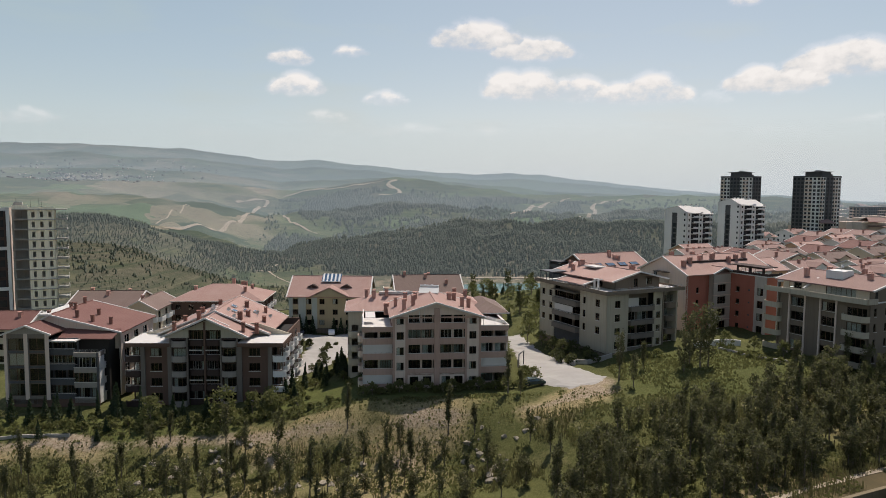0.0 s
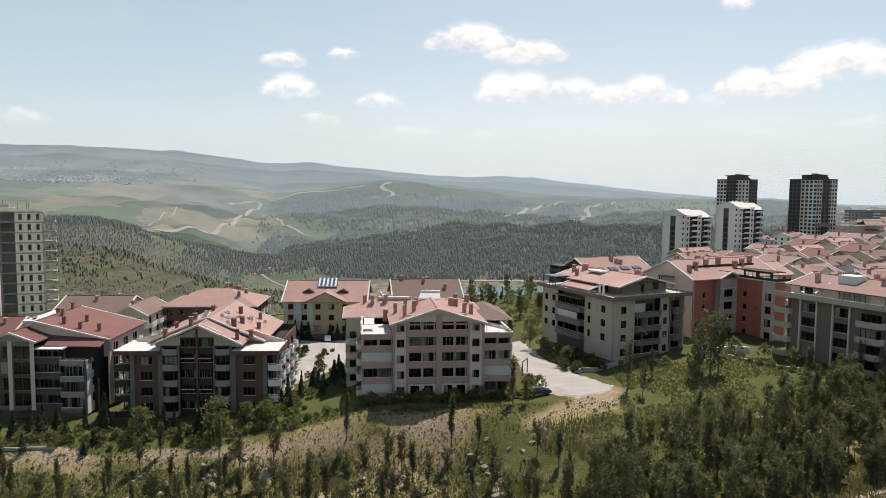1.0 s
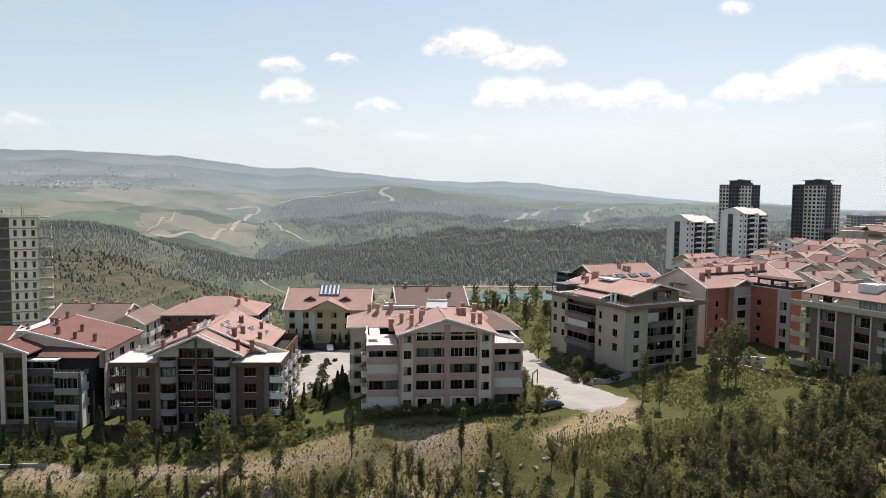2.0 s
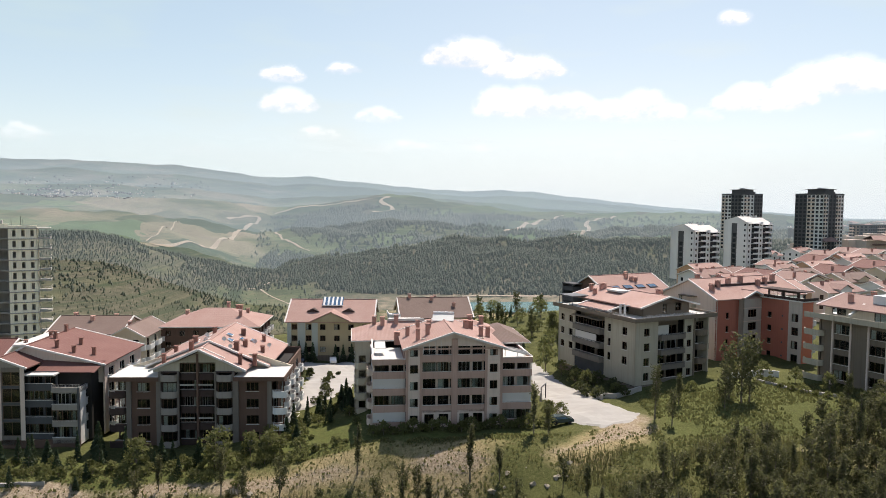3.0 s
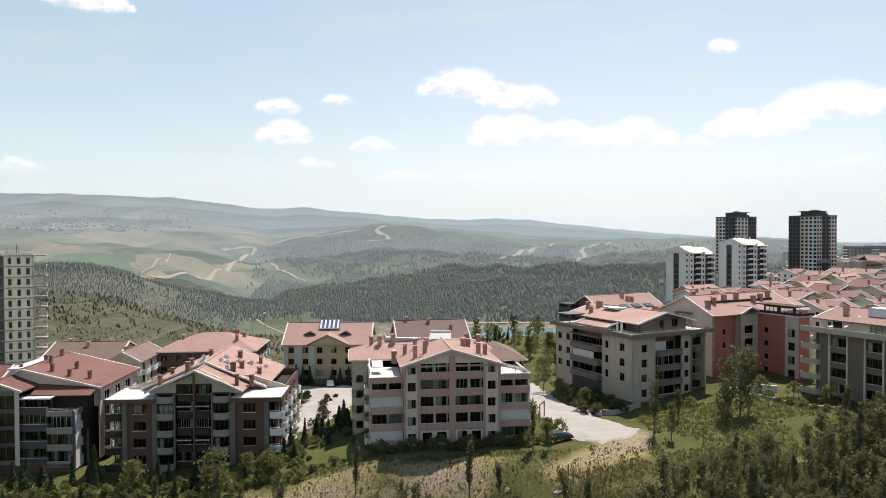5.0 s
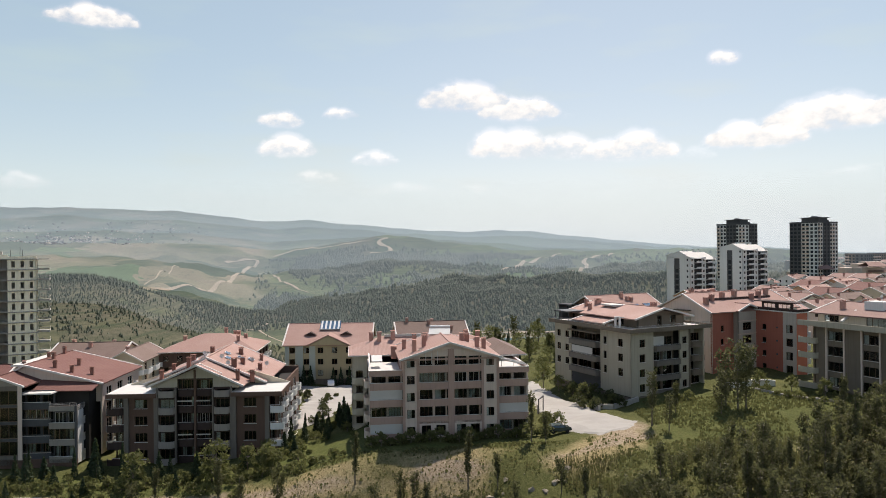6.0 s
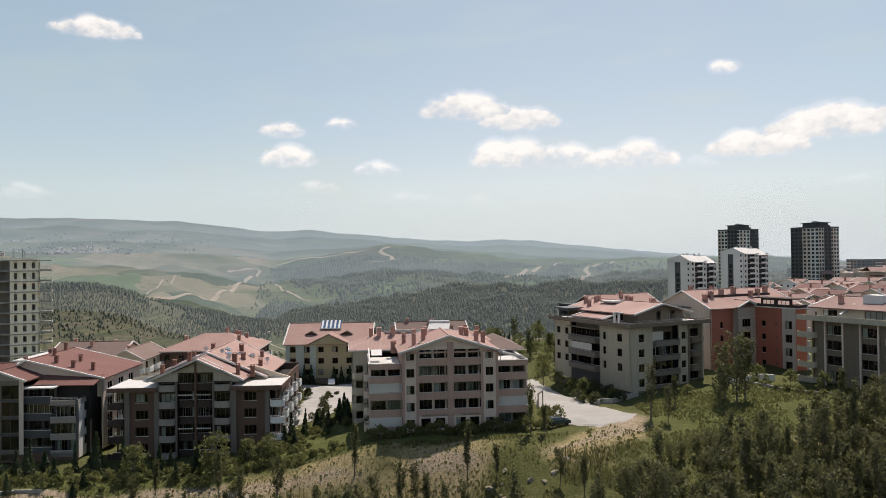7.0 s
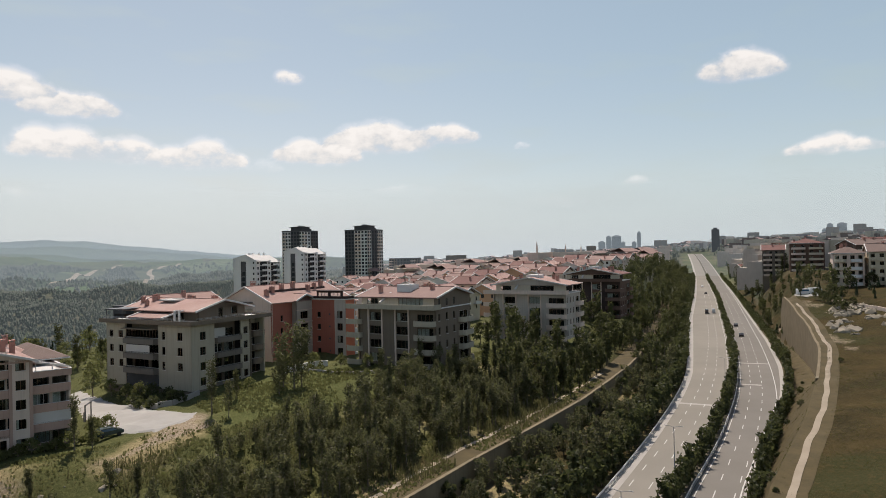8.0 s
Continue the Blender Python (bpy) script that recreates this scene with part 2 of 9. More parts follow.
# ---- far sky: haze towards the horizon and fair-weather clouds, on a dome behind everything ----
# bearing, elevation of the base, half width, height, thickness
CLOUDS = [(2.6, 11.8, 3.3, 2.0, 0.95), (7.0, 10.9, 3.0, 1.8, 0.95), (-12.3, 10.2, 1.5, 1.2, 0.85), (-7.5, 10.9, 1.4, 0.8, 0.75), (-11.8, 7.9, 2.0, 1.5, 0.85), (-4.8, 7.2, 1.7, 1.1, 0.7), (-9.8, 5.7, 1.8, 1.1, 0.45),
          (6.4, 7.9, 2.8, 2.2, 0.95), (8.8, 7.8, 2.2, 1.6, 0.7), (11.0, 7.8, 2.4, 1.7, 0.85), (15.6, 7.4, 3.6, 2.0, 0.9), (9.6, 10.6, 1.9, 0.8, 0.4), (22.9, 14.0, 0.7, 1.1, 0.75), (25.0, 7.9, 3.2, 1.9, 1.0), (30.0, 8.9, 4.2, 2.3, 1.0), (35.2, 9.4, 2.8, 1.6, 0.95),
          (20.9, 7.0, 1.2, 1.1, 0.4), (-31.0, 4.9, 2.4, 1.1, 0.5), (-2.5, 4.6, 3.2, 1.2, 0.4), (3.4, 4.4, 3.4, 1.0, 0.35), (15.5, 4.3, 1.9, 0.7, 0.4), (12.0, 3.0, 4.0, 0.8, 0.3), (25.5, 4.6, 2.0, 0.7, 0.4), (32.0, 5.2, 2.6, 0.8, 0.35), (-18.0, 4.2, 2.6, 0.8, 0.3),
          (-25.8, 16.6, 2.9, 1.3, 0.9), (58.6, 13.0, 2.6, 2.0, 1.0), (64.6, 7.0, 3.1, 1.2, 0.85), (50.8, 5.4, 0.9, 0.7, 0.5), (41.8, 8.7, 0.6, 0.5, 0.6), (69.6, 9.6, 1.4, 1.0, 0.7), (45.0, 4.0, 3.5, 0.8, 0.3), (60.0, 3.6, 4.0, 0.8, 0.3),
          (90, 10, 5, 2.4, 1.0), (115, 8, 4, 1.8, 0.9), (-50, 9, 4.5, 2.2, 1.0), (-85, 12, 5, 2.4, 1.0), (150, 10, 5, 2.2, 1.0), (-130, 8, 5, 2.0, 1.0)]


def sky_dome():
    az, el = np.r_[np.arange(-180, -62, 4.0), np.arange(-62, -36, 0.5), np.arange(-36, 76, 0.22), np.arange(76, 96, 0.5), np.arange(96, 181, 4.0)], np.r_[np.arange(-2.0, 2.4, 0.4), np.arange(2.4, 19.01, 0.19), 20, 22, 25, 30, 36, 42, 48]
    A, E = np.meshgrid(az, el)
    R = 4930.0
    X, Y, Z = R * np.cos(np.radians(E)) * np.sin(np.radians(A)), R * np.cos(np.radians(E)) * np.cos(np.radians(A)), R * np.sin(np.radians(E))
    n, m = A.shape
    i, j = np.meshgrid(np.arange(n - 1), np.arange(m - 1), indexing="ij")
    a = i * m + j
    f = np.stack([a, a + m, a + m + 1, a + 1], -1).reshape(-1, 4)
    me = bpy.data.meshes.new("sky_backdrop")
    me.from_pydata(np.stack([X, Y, Z], -1).reshape(-1, 3).tolist(), [], f.tolist())
    body, low = np.zeros_like(A), np.zeros_like(A)
    rng = np.random.RandomState(17)
    for a0, e0, w, h, thick in CLOUDS:
        # a heap of rounded puffs on one flat base
        k = max(5, int(4 * w / h) + 2)
        v = np.zeros_like(A)
        for q in range(k):
            u = -1 + 2 * (q + rng.uniform(0.2, 0.8)) / k
            r = h * (0.34 + 0.62 * (1 - abs(u) ** 1.6) * rng.uniform(0.55, 1.0))
            c = e0 + r * rng.uniform(0.15, 0.35)
            d = np.sqrt(((A - a0 - u * w) / (1.25 * r)) ** 2 + ((E - c) / np.where(E > c, r * 0.95, 0.55 * r)) ** 2)
            v = np.maximum(v, np.clip(1.25 - d, 0, 1))
        v = thick * np.clip(v * 1.55, 0, 1)
        low = np.where(v > body, np.clip(1 - (E - e0) / (0.9 * h), 0, 1), low)
        body = np.maximum(body, v)
    me.attributes.new("cloud", "FLOAT", "POINT").data.foreach_set("value", body.ravel().astype(np.float32))
    me.attributes.new("low", "FLOAT", "POINT").data.foreach_set("value", low.ravel().astype(np.float32))
    up = np.maximum(E, 0)
    haze = (0.50 + 0.42 * np.exp(-up / 7.0)) * np.clip((47 - E) / 22, 0, 1)
    me.attributes.new("haze", "FLOAT", "POINT").data.foreach_set("value", haze.ravel().astype(np.float32))
    # forward scattering: the sky pales towards the sun and towards the horizon
    glare = np.exp(-up / 7.5) * (0.72 + 0.28 * np.exp(-((A - 14.0) / 34.0) ** 2)) + 0.25 * np.exp(-((A - 14.0) / 26.0) ** 2)
    me.attributes.new("glare", "FLOAT", "POINT").data.foreach_set("value", np.clip(glare, 0, 1).ravel().astype(np.float32))
    mt = bpy.data.materials.new("far_sky")
    mt.use_nodes = True
    t = mt.node_tree
    t.nodes.remove(t.nodes["Principled BSDF"])
    v = object_coords(t)
    fine = noise_at(t, scaled(t, v, 1, 1, 1.4), 0.014, 5, 0.55)
    puff = noise_at(t, scaled(t, v, 1, 1, 1.6), 0.0042, 4, 0.55)
    wide = noise_at(t, scaled(t, v, 1, 1, 4.0), 0.0011, 3, 0.5)
    lump = math_node(t, "ADD", math_node(t, "MULTIPLY", math_node(t, "SUBTRACT", fine, 0.5), 0.85), math_node(t, "MULTIPLY", math_node(t, "SUBTRACT", puff, 0.5), 1.15))
    width = math_node(t, "ADD", 0.48, math_node(t, "MULTIPLY", attribute(t, "low"), 0.75))
    dens = math_node(t, "DIVIDE", math_node(t, "SUBTRACT", math_node(t, "ADD", attribute(t, "cloud"), math_node(t, "MULTIPLY", lump, ramp(t, attribute(t, "cloud"), 0.0, 0.35))), 0.08), width)
    sm = t.nodes.new("ShaderNodeMapRange")
    sm.interpolation_type = "SMOOTHSTEP"
    link(t, dens, sm.inputs[0])
    edge = math_node(t, "MULTIPLY", sm.outputs[0], ramp(t, attribute(t, "cloud"), 0.02, 0.75))
    wisps = math_node(t, "MULTIPLY", ramp(t, wide, 0.50, 0.78), 0.22)
    haze_a = math_node(t, "MINIMUM", math_node(t, "ADD", attribute(t, "haze"), wisps), 0.96)
    em = t.nodes.new("ShaderNodeEmission")
    shade = mix(t, ramp(t, math_node(t, "SUBTRACT", math_node(t, "ADD", lump, 0.75), math_node(t, "MULTIPLY", attribute(t, "low"), 0.62)), 0.0, 0.6), (0.64, 0.675, 0.70), (0.90, 0.925, 0.935))
    clear = mix(t, attribute(t, "glare"), (0.377, 0.540, 0.592), (0.752, 0.783, 0.785))
    link(t, mix(t, edge, clear, shade), em.inputs[0])
    em.inputs[1].default_value = SKY_GLOW
    tr = t.nodes.new("ShaderNodeBsdfTransparent")
    mx = t.nodes.new("ShaderNodeMixShader")
    link(t, math_node(t, "MAXIMUM", math_node(t, "MULTIPLY", edge, 0.95), haze_a), mx.inputs[0])
    link(t, tr.outputs[0], mx.inputs[1])
    link(t, em.outputs[0], mx.inputs[2])
    link(t, mx.outputs[0], t.nodes["Material Output"].inputs[0])
    me.materials.append(mt)
    tagged(new("sky_backdrop", me), "hazy pale blue sky with small white clouds", "sky", kind="structure")


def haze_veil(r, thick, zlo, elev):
    """Imitates summer haze hanging in the valley: an added thin glowing sheet far behind the houses, fading upwards."""
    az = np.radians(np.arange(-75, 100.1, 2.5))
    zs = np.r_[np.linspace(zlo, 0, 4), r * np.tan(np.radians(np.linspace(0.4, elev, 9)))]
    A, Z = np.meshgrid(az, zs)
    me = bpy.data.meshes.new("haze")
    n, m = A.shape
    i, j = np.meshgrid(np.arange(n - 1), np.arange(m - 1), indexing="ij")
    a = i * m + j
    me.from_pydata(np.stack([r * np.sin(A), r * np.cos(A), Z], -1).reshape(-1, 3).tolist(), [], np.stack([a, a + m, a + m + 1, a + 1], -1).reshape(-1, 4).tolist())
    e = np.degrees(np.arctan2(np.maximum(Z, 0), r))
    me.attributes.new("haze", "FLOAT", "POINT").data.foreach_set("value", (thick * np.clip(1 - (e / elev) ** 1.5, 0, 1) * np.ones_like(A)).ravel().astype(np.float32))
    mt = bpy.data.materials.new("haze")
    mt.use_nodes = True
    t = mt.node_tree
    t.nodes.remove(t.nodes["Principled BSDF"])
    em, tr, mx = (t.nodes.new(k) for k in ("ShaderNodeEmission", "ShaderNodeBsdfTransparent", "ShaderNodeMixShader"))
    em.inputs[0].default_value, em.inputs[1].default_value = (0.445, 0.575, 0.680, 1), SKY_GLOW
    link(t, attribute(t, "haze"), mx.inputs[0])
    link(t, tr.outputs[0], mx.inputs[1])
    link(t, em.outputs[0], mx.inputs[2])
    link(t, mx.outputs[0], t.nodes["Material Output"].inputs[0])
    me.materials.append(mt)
    tagged(new("haze_backdrop", me), "pale blue glowing sheet imitating summer haze over the valley", "haze", kind="structure")


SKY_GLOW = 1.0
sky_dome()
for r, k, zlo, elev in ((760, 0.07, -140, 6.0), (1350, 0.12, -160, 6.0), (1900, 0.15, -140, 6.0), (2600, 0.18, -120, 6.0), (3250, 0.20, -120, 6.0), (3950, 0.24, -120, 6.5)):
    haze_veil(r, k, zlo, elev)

# ---- building blocks ----
def mesh_of(name, bm, mat):
    me = bpy.data.meshes.new(name)
    bm.to_mesh(me)
    bm.free()
    me.materials.append(mat)
    return me


def part(name, bm, mat, parent, label="", at=None):
    """One mesh under a thing or a part; bm may be a bmesh or a finished mesh."""
    me = mesh_of(name, bm, mat) if isinstance(bm, bmesh.types.BMesh) else bm
    ob = new(name, me)
    ob.parent = parent
    if at is not None:
        ob.matrix_local = at
    if label:
        ob["label"] = label
    return ob


def thing(name, m, label, category, group="", kind=""):
    ob = new(name)
    ob.empty_display_size = 0.5
    ob.matrix_world = m
    return tagged(ob, label, category, group, kind)


def box(bm, x0, x1, y0, y1, z0, z1):
    v = [bm.verts.new(p) for p in ((x0, y0, z0), (x1, y0, z0), (x1, y1, z0), (x0, y1, z0), (x0, y0, z1), (x1, y0, z1), (x1, y1, z1), (x0, y1, z1))]
    for f in ((3, 2, 1, 0), (4, 5, 6, 7), (0, 1, 5, 4), (1, 2, 6, 5), (2, 3, 7, 6), (3, 0, 4, 7)):
        bm.faces.new([v[i] for i in f])


def boxes(*args):
    bm = bmesh.new()
    for a in args:
        box(bm, *a)
    return bm


def prism(bm, pts, y0, y1):
    """A polygon in the x-z plane, pushed through from y0 to y1 (points anticlockwise seen from -y)."""
    a = [bm.verts.new((p[0], y0, p[1])) for p in pts]
    b = [bm.verts.new((p[0], y1, p[1])) for p in pts]
    bm.faces.new(a)
    bm.faces.new(b[::-1])
    n = len(pts)
    for i in range(n):
        bm.faces.new((a[i], b[i], b[(i + 1) % n], a[(i + 1) % n]))


def plate(bm, pts, thick):
    """A plane of three or more points with thickness downwards."""
    a = [bm.verts.new(p) for p in pts]
    b = [bm.verts.new((p[0], p[1], p[2] - thick)) for p in pts]
    bm.faces.new(a)
    bm.faces.new(b[::-1])
    n = len(pts)
    for i in range(n):
        bm.faces.new((a[i], b[i], b[(i + 1) % n], a[(i + 1) % n]))


def bar(bm, p, q, w=0.08, h=None):
    """A square bar from p to q."""
    p, q = Vector(p), Vector(q)
    d = (q - p).normalized()
    s = d.cross(Vector((0, 0, 1)))
    s = s.normalized() if s.length > 1e-4 else Vector((1, 0, 0))
    u = s.cross(d).normalized()
    s, u = s * w / 2, u * (h or w) / 2
    a = [bm.verts.new(p + k) for k in (-s - u, s - u, s + u, -s + u)]
    b = [bm.verts.new(q + k) for k in (-s - u, s - u, s + u, -s + u)]
    bm.faces.new(a[::-1])
    bm.faces.new(b)
    for i in range(4):
        bm.faces.new((a[i], a[(i + 1) % 4], b[(i + 1) % 4], b[i]))


def tube(bm, p, q, r0, r1, n=6):
    p, q = Vector(p), Vector(q)
    d = (q - p).normalized()
    s = d.cross(Vector((0.3, 0.9, 0.1))).normalized()
    u = s.cross(d)
    ring = lambda c, r: [bm.verts.new(c + (s * math.cos(6.2832 * i / n) + u * math.sin(6.2832 * i / n)) * r) for i in range(n)]
    a, b = ring(p, r0), ring(q, r1)
    for i in range(n):
        bm.faces.new((a[i], b[i], b[(i + 1) % n], a[(i + 1) % n]))
    bm.faces.new(a)
    bm.faces.new(b[::-1])


def wall_panel(u0, u1, z0, z1, holes, thick=0.3):
    """A wall from u0 to u1 with real openings (u0, u1, z0, z1) through it; its outer face at y = 0."""
    bm = bmesh.new()
    us = sorted({u0, u1, *(h[0] for h in holes), *(h[1] for h in holes)})
    zs = sorted({z0, z1, *(h[2] for h in holes), *(h[3] for h in holes)})
    us, zs = [u for u in us if u0 <= u <= u1], [z for z in zs if z0 <= z <= z1]
    cache = {}

    def vert(u, y, z):
        k = (u, y, z)
        if k not in cache:
            cache[k] = bm.verts.new((u, y, z))
        return cache[k]
    solid = lambda i, j: 0 <= i < len(us) - 1 and 0 <= j < len(zs) - 1 and not any(
        h[0] < (us[i] + us[i + 1]) / 2 < h[1] and h[2] < (zs[j] + zs[j + 1]) / 2 < h[3] for h in holes)
    for i in range(len(us) - 1):
        for j in range(len(zs) - 1):
            if not solid(i, j):
                continue
            a, b, c, d = us[i], us[i + 1], zs[j], zs[j + 1]
            bm.faces.new((vert(a, 0, c), vert(b, 0, c), vert(b, 0, d), vert(a, 0, d)))
            bm.faces.new((vert(a, thick, d), vert(b, thick, d), vert(b, thick, c), vert(a, thick, c)))
            if not solid(i - 1, j):
                bm.faces.new((vert(a, 0, c), vert(a, 0, d), vert(a, thick, d), vert(a, thick, c)))
            if not solid(i + 1, j):
                bm.faces.new((vert(b, 0, d), vert(b, 0, c), vert(b, thick, c), vert(b, thick, d)))
            if not solid(i, j - 1):
                bm.faces.new((vert(b, 0, c), vert(a, 0, c), vert(a, thick, c), vert(b, thick, c)))
            if not solid(i, j + 1):
                bm.faces.new((vert(a, 0, d), vert(b, 0, d), vert(b, thick, d), vert(a, thick, d)))
    return bm


SHARED = {}


def shared(key, build, mat):
    if key not in SHARED:
        SHARED[key] = mesh_of(key[0], build(), mat)
    return SHARED[key]


def frame_mesh(w, h, n):
    f = 0.07
    holes = [(f if i == 0 else w * i / n + f / 2, w - f if i == n - 1 else w * (i + 1) / n - f / 2, f, h - f) for i in range(n)]
    return wall_panel(0, w, 0, h, holes, 0.08)


RNG = random.Random(7)


SILLS = [True]


def window(parent, at, w, h, n=2, frame_mat="brown_frame", curtain=0.3, glass="glass", deep=0.16, sill=True):
    """A window set into its opening: frame, glass, sometimes a curtain behind it and a sill below it."""
    w, h = round(w, 2), round(h, 2)
    k = part("window", shared(("window", w, h, n, frame_mat), lambda: frame_mesh(w, h, n), M[frame_mat]), None, parent, at=at @ pose(0, deep, 0))
    part("pane", shared(("pane", w, h, glass), lambda: boxes((0.05, w - 0.05, 0.03, 0.045, 0.05, h - 0.05)), M[glass]), None, k)
    r = RNG.random()
    if r < curtain:
        c = 0.3 + 0.4 * RNG.random() if r < curtain * 0.7 else 1.0
        c = round(c, 1)
        part("curtain", shared(("curtain", w, h, c), lambda: boxes((0.06, w * c, 0.16, 0.19, 0.06, h - 0.06)), M["curtain"]), None, k)
    if sill and SILLS[0]:
        part("window_sill", shared(("sill", w), lambda: boxes((-0.08, w + 0.08, -0.12 - deep, 0.0, -0.07, -0.005)), M["trim"]), None, k)
    return k


# ---- the lie of the land ----
def ss(t):
    t = np.clip(t, 0, 1)
    return t * t * (3 - 2 * t)


def curve(x, knots):
    """A smooth line through a few (place, value) pairs."""
    k = np.array(knots, float)
    return np.interp(x, k[:, 0], k[:, 1])


_w = np.random.RandomState(3)
WAVES = [(_w.uniform(0, 6.283), _w.uniform(0, 6.283)) for _ in range(48)]


def rolling(x, y, size, seed=0):
    """Rolling relief of about that wavelength, from -1 to 1."""
    out = 0.0
    for i in range(6):
        a, p = WAVES[(seed * 6 + i) % 48]
        s = size * (0.6 + 0.25 * i)
        out = out + np.sin((x * math.cos(a) + y * math.sin(a)) * 6.283 / s + p)
    return out / 3.2


# the dual carriageway: its middle line, and its height along it
ROAD = [(-160, -10), (-80, 6), (0, 34), (48, 56), (89.8, 76.5), (122.5, 93.5), (165, 117.5), (208, 145), (276, 191), (344, 237.5), (450, 310), (624, 433), (843, 591), (1064, 754)]


def road_line(step=4.0):
    p = np.array(ROAD, float)
    for _ in range(3):
        q = np.empty((2 * len(p) - 2, 2))
        q[0::2], q[1::2] = 0.75 * p[:-1] + 0.25 * p[1:], 0.25 * p[:-1] + 0.75 * p[1:]
        p = np.vstack([p[:1], q, p[-1:]])
    d = np.r_[0, np.cumsum(np.hypot(*np.diff(p, axis=0).T))]
    s = np.arange(0, d[-1], step)
    return np.stack([np.interp(s, d, p[:, 0]), np.interp(s, d, p[:, 1])], 1), s


ROAD_P, ROAD_S = road_line()
ROAD_T = np.gradient(ROAD_P, axis=0)
ROAD_T /= np.hypot(ROAD_T[:, 0], ROAD_T[:, 1])[:, None]
ROAD_R = np.hypot(ROAD_P[:, 0], ROAD_P[:, 1])


def road_height(r):
    return curve(r, [(0, -20.2), (330, -20.0), (480, -17.0), (700, -12.5), (1000, -2), (1300, 8)])


def road_frame(x, y):
    """Distance to the left of the road's middle line and the index along it."""
    x, y = np.asarray(x, float), np.asarray(y, float)
    best, idx = np.full(x.shape, 1e9), np.zeros(x.shape, int)
    for i in range(len(ROAD_P)):
        d = (x - ROAD_P[i, 0]) ** 2 + (y - ROAD_P[i, 1]) ** 2
        m = d < best
        best, idx = np.where(m, d, best), np.where(m, i, idx)
    p, t = ROAD_P[idx], ROAD_T[idx]
    side = -(x - p[..., 0]) * t[..., 1] + (y - p[..., 1]) * t[..., 0]
    return np.where(best < 1e9, np.sign(side) * np.sqrt(best), 1e5), idx


TERRACE = [(0, 30.0), (100, 28.5), (150, 25.5), (200, 24.5), (400, 24.0), (2000, 24.0)]   # retaining wall: offset along the range
BANK = [(0, 13.6), (105, 13.6), (120, 15.1), (141, 17.4), (180, 20.9), (203, 22.9), (232, 23.2), (274, 22.3), (310, 20.5), (420, 20.0), (2000, 20.0)]   # top of the bank on the other side
MID = [(0, 0.0), (120, -0.2), (150, -1.2), (196, -2.0), (231, -2.4), (314, -3.4), (450, -3.0), (700, -1.0), (2000, 0.0)]      # median
LEFT_EDGE = [(0, 10.2), (225, 10.1), (277, 11.4), (390, 13.2), (700, 10.5), (2000, 9.5)]
RIGHT_EDGE = [(0, 8.6), (125, 8.8), (152, 9.9), (168, 11.2), (199, 13.4), (245, 15.6), (317, 16.5), (450, 14.5), (700, 12.0), (2000, 10.0)]


def built_land(x, y):
    """The hillside that the houses stand on, north of the road."""
    row = curve(x, [(-110, -17.0), (-50, -16.8), (-27, -15.2), (-16, -12.4), (-5, -11.8), (16, -11.2), (36, -9.2), (60, -7.4), (90, -7.6), (160, -7), (400, -3)])
    low = curve(x, [(-110, -21.5), (-40, -20.6), (0, -19.8), (16, -17.6), (38, -13.6), (60, -12.8), (110, -12.6), (200, -12), (400, -9)])
    y1 = curve(x, [(-110, 121), (-20, 126), (20, 128), (45, 136), (70, 140), (110, 150), (200, 190), (400, 330)])
    y0 = curve(x, [(-110, 108), (0, 114), (16, 106), (40, 88), (70, 103), (110, 118), (200, 170), (400, 310)])
    z = low + (row - low) * ss((y - y0) / (y1 - y0))
    yard = curve(x, [(-130, -17), (-60, -15.5), (-40, -14.2), (0, -14), (30, -10.5), (70, -7.5), (150, -8), (400, -7), (900, -4)])
    return z + (yard - z) * ss((y - 150 - 0.25 * np.maximum(x, 0)) / 40)


def south_land(x, y, d):
    """The bare hill on the other side of the road; d is the distance past its wall."""
    base = curve(np.hypot(x, y), [(0, -14.5), (100, -13.5), (175, -11), (255, -4.5), (310, 1.0), (450, 4)])
    return base + 13.0 * ss((d - 2) / 90) * curve(np.hypot(x, y), [(0, 1.0), (200, 0.8), (320, 0.25)]) + 0.012 * np.maximum(d - 90, 0) * np.exp(-np.maximum(d, 0) / 2500)


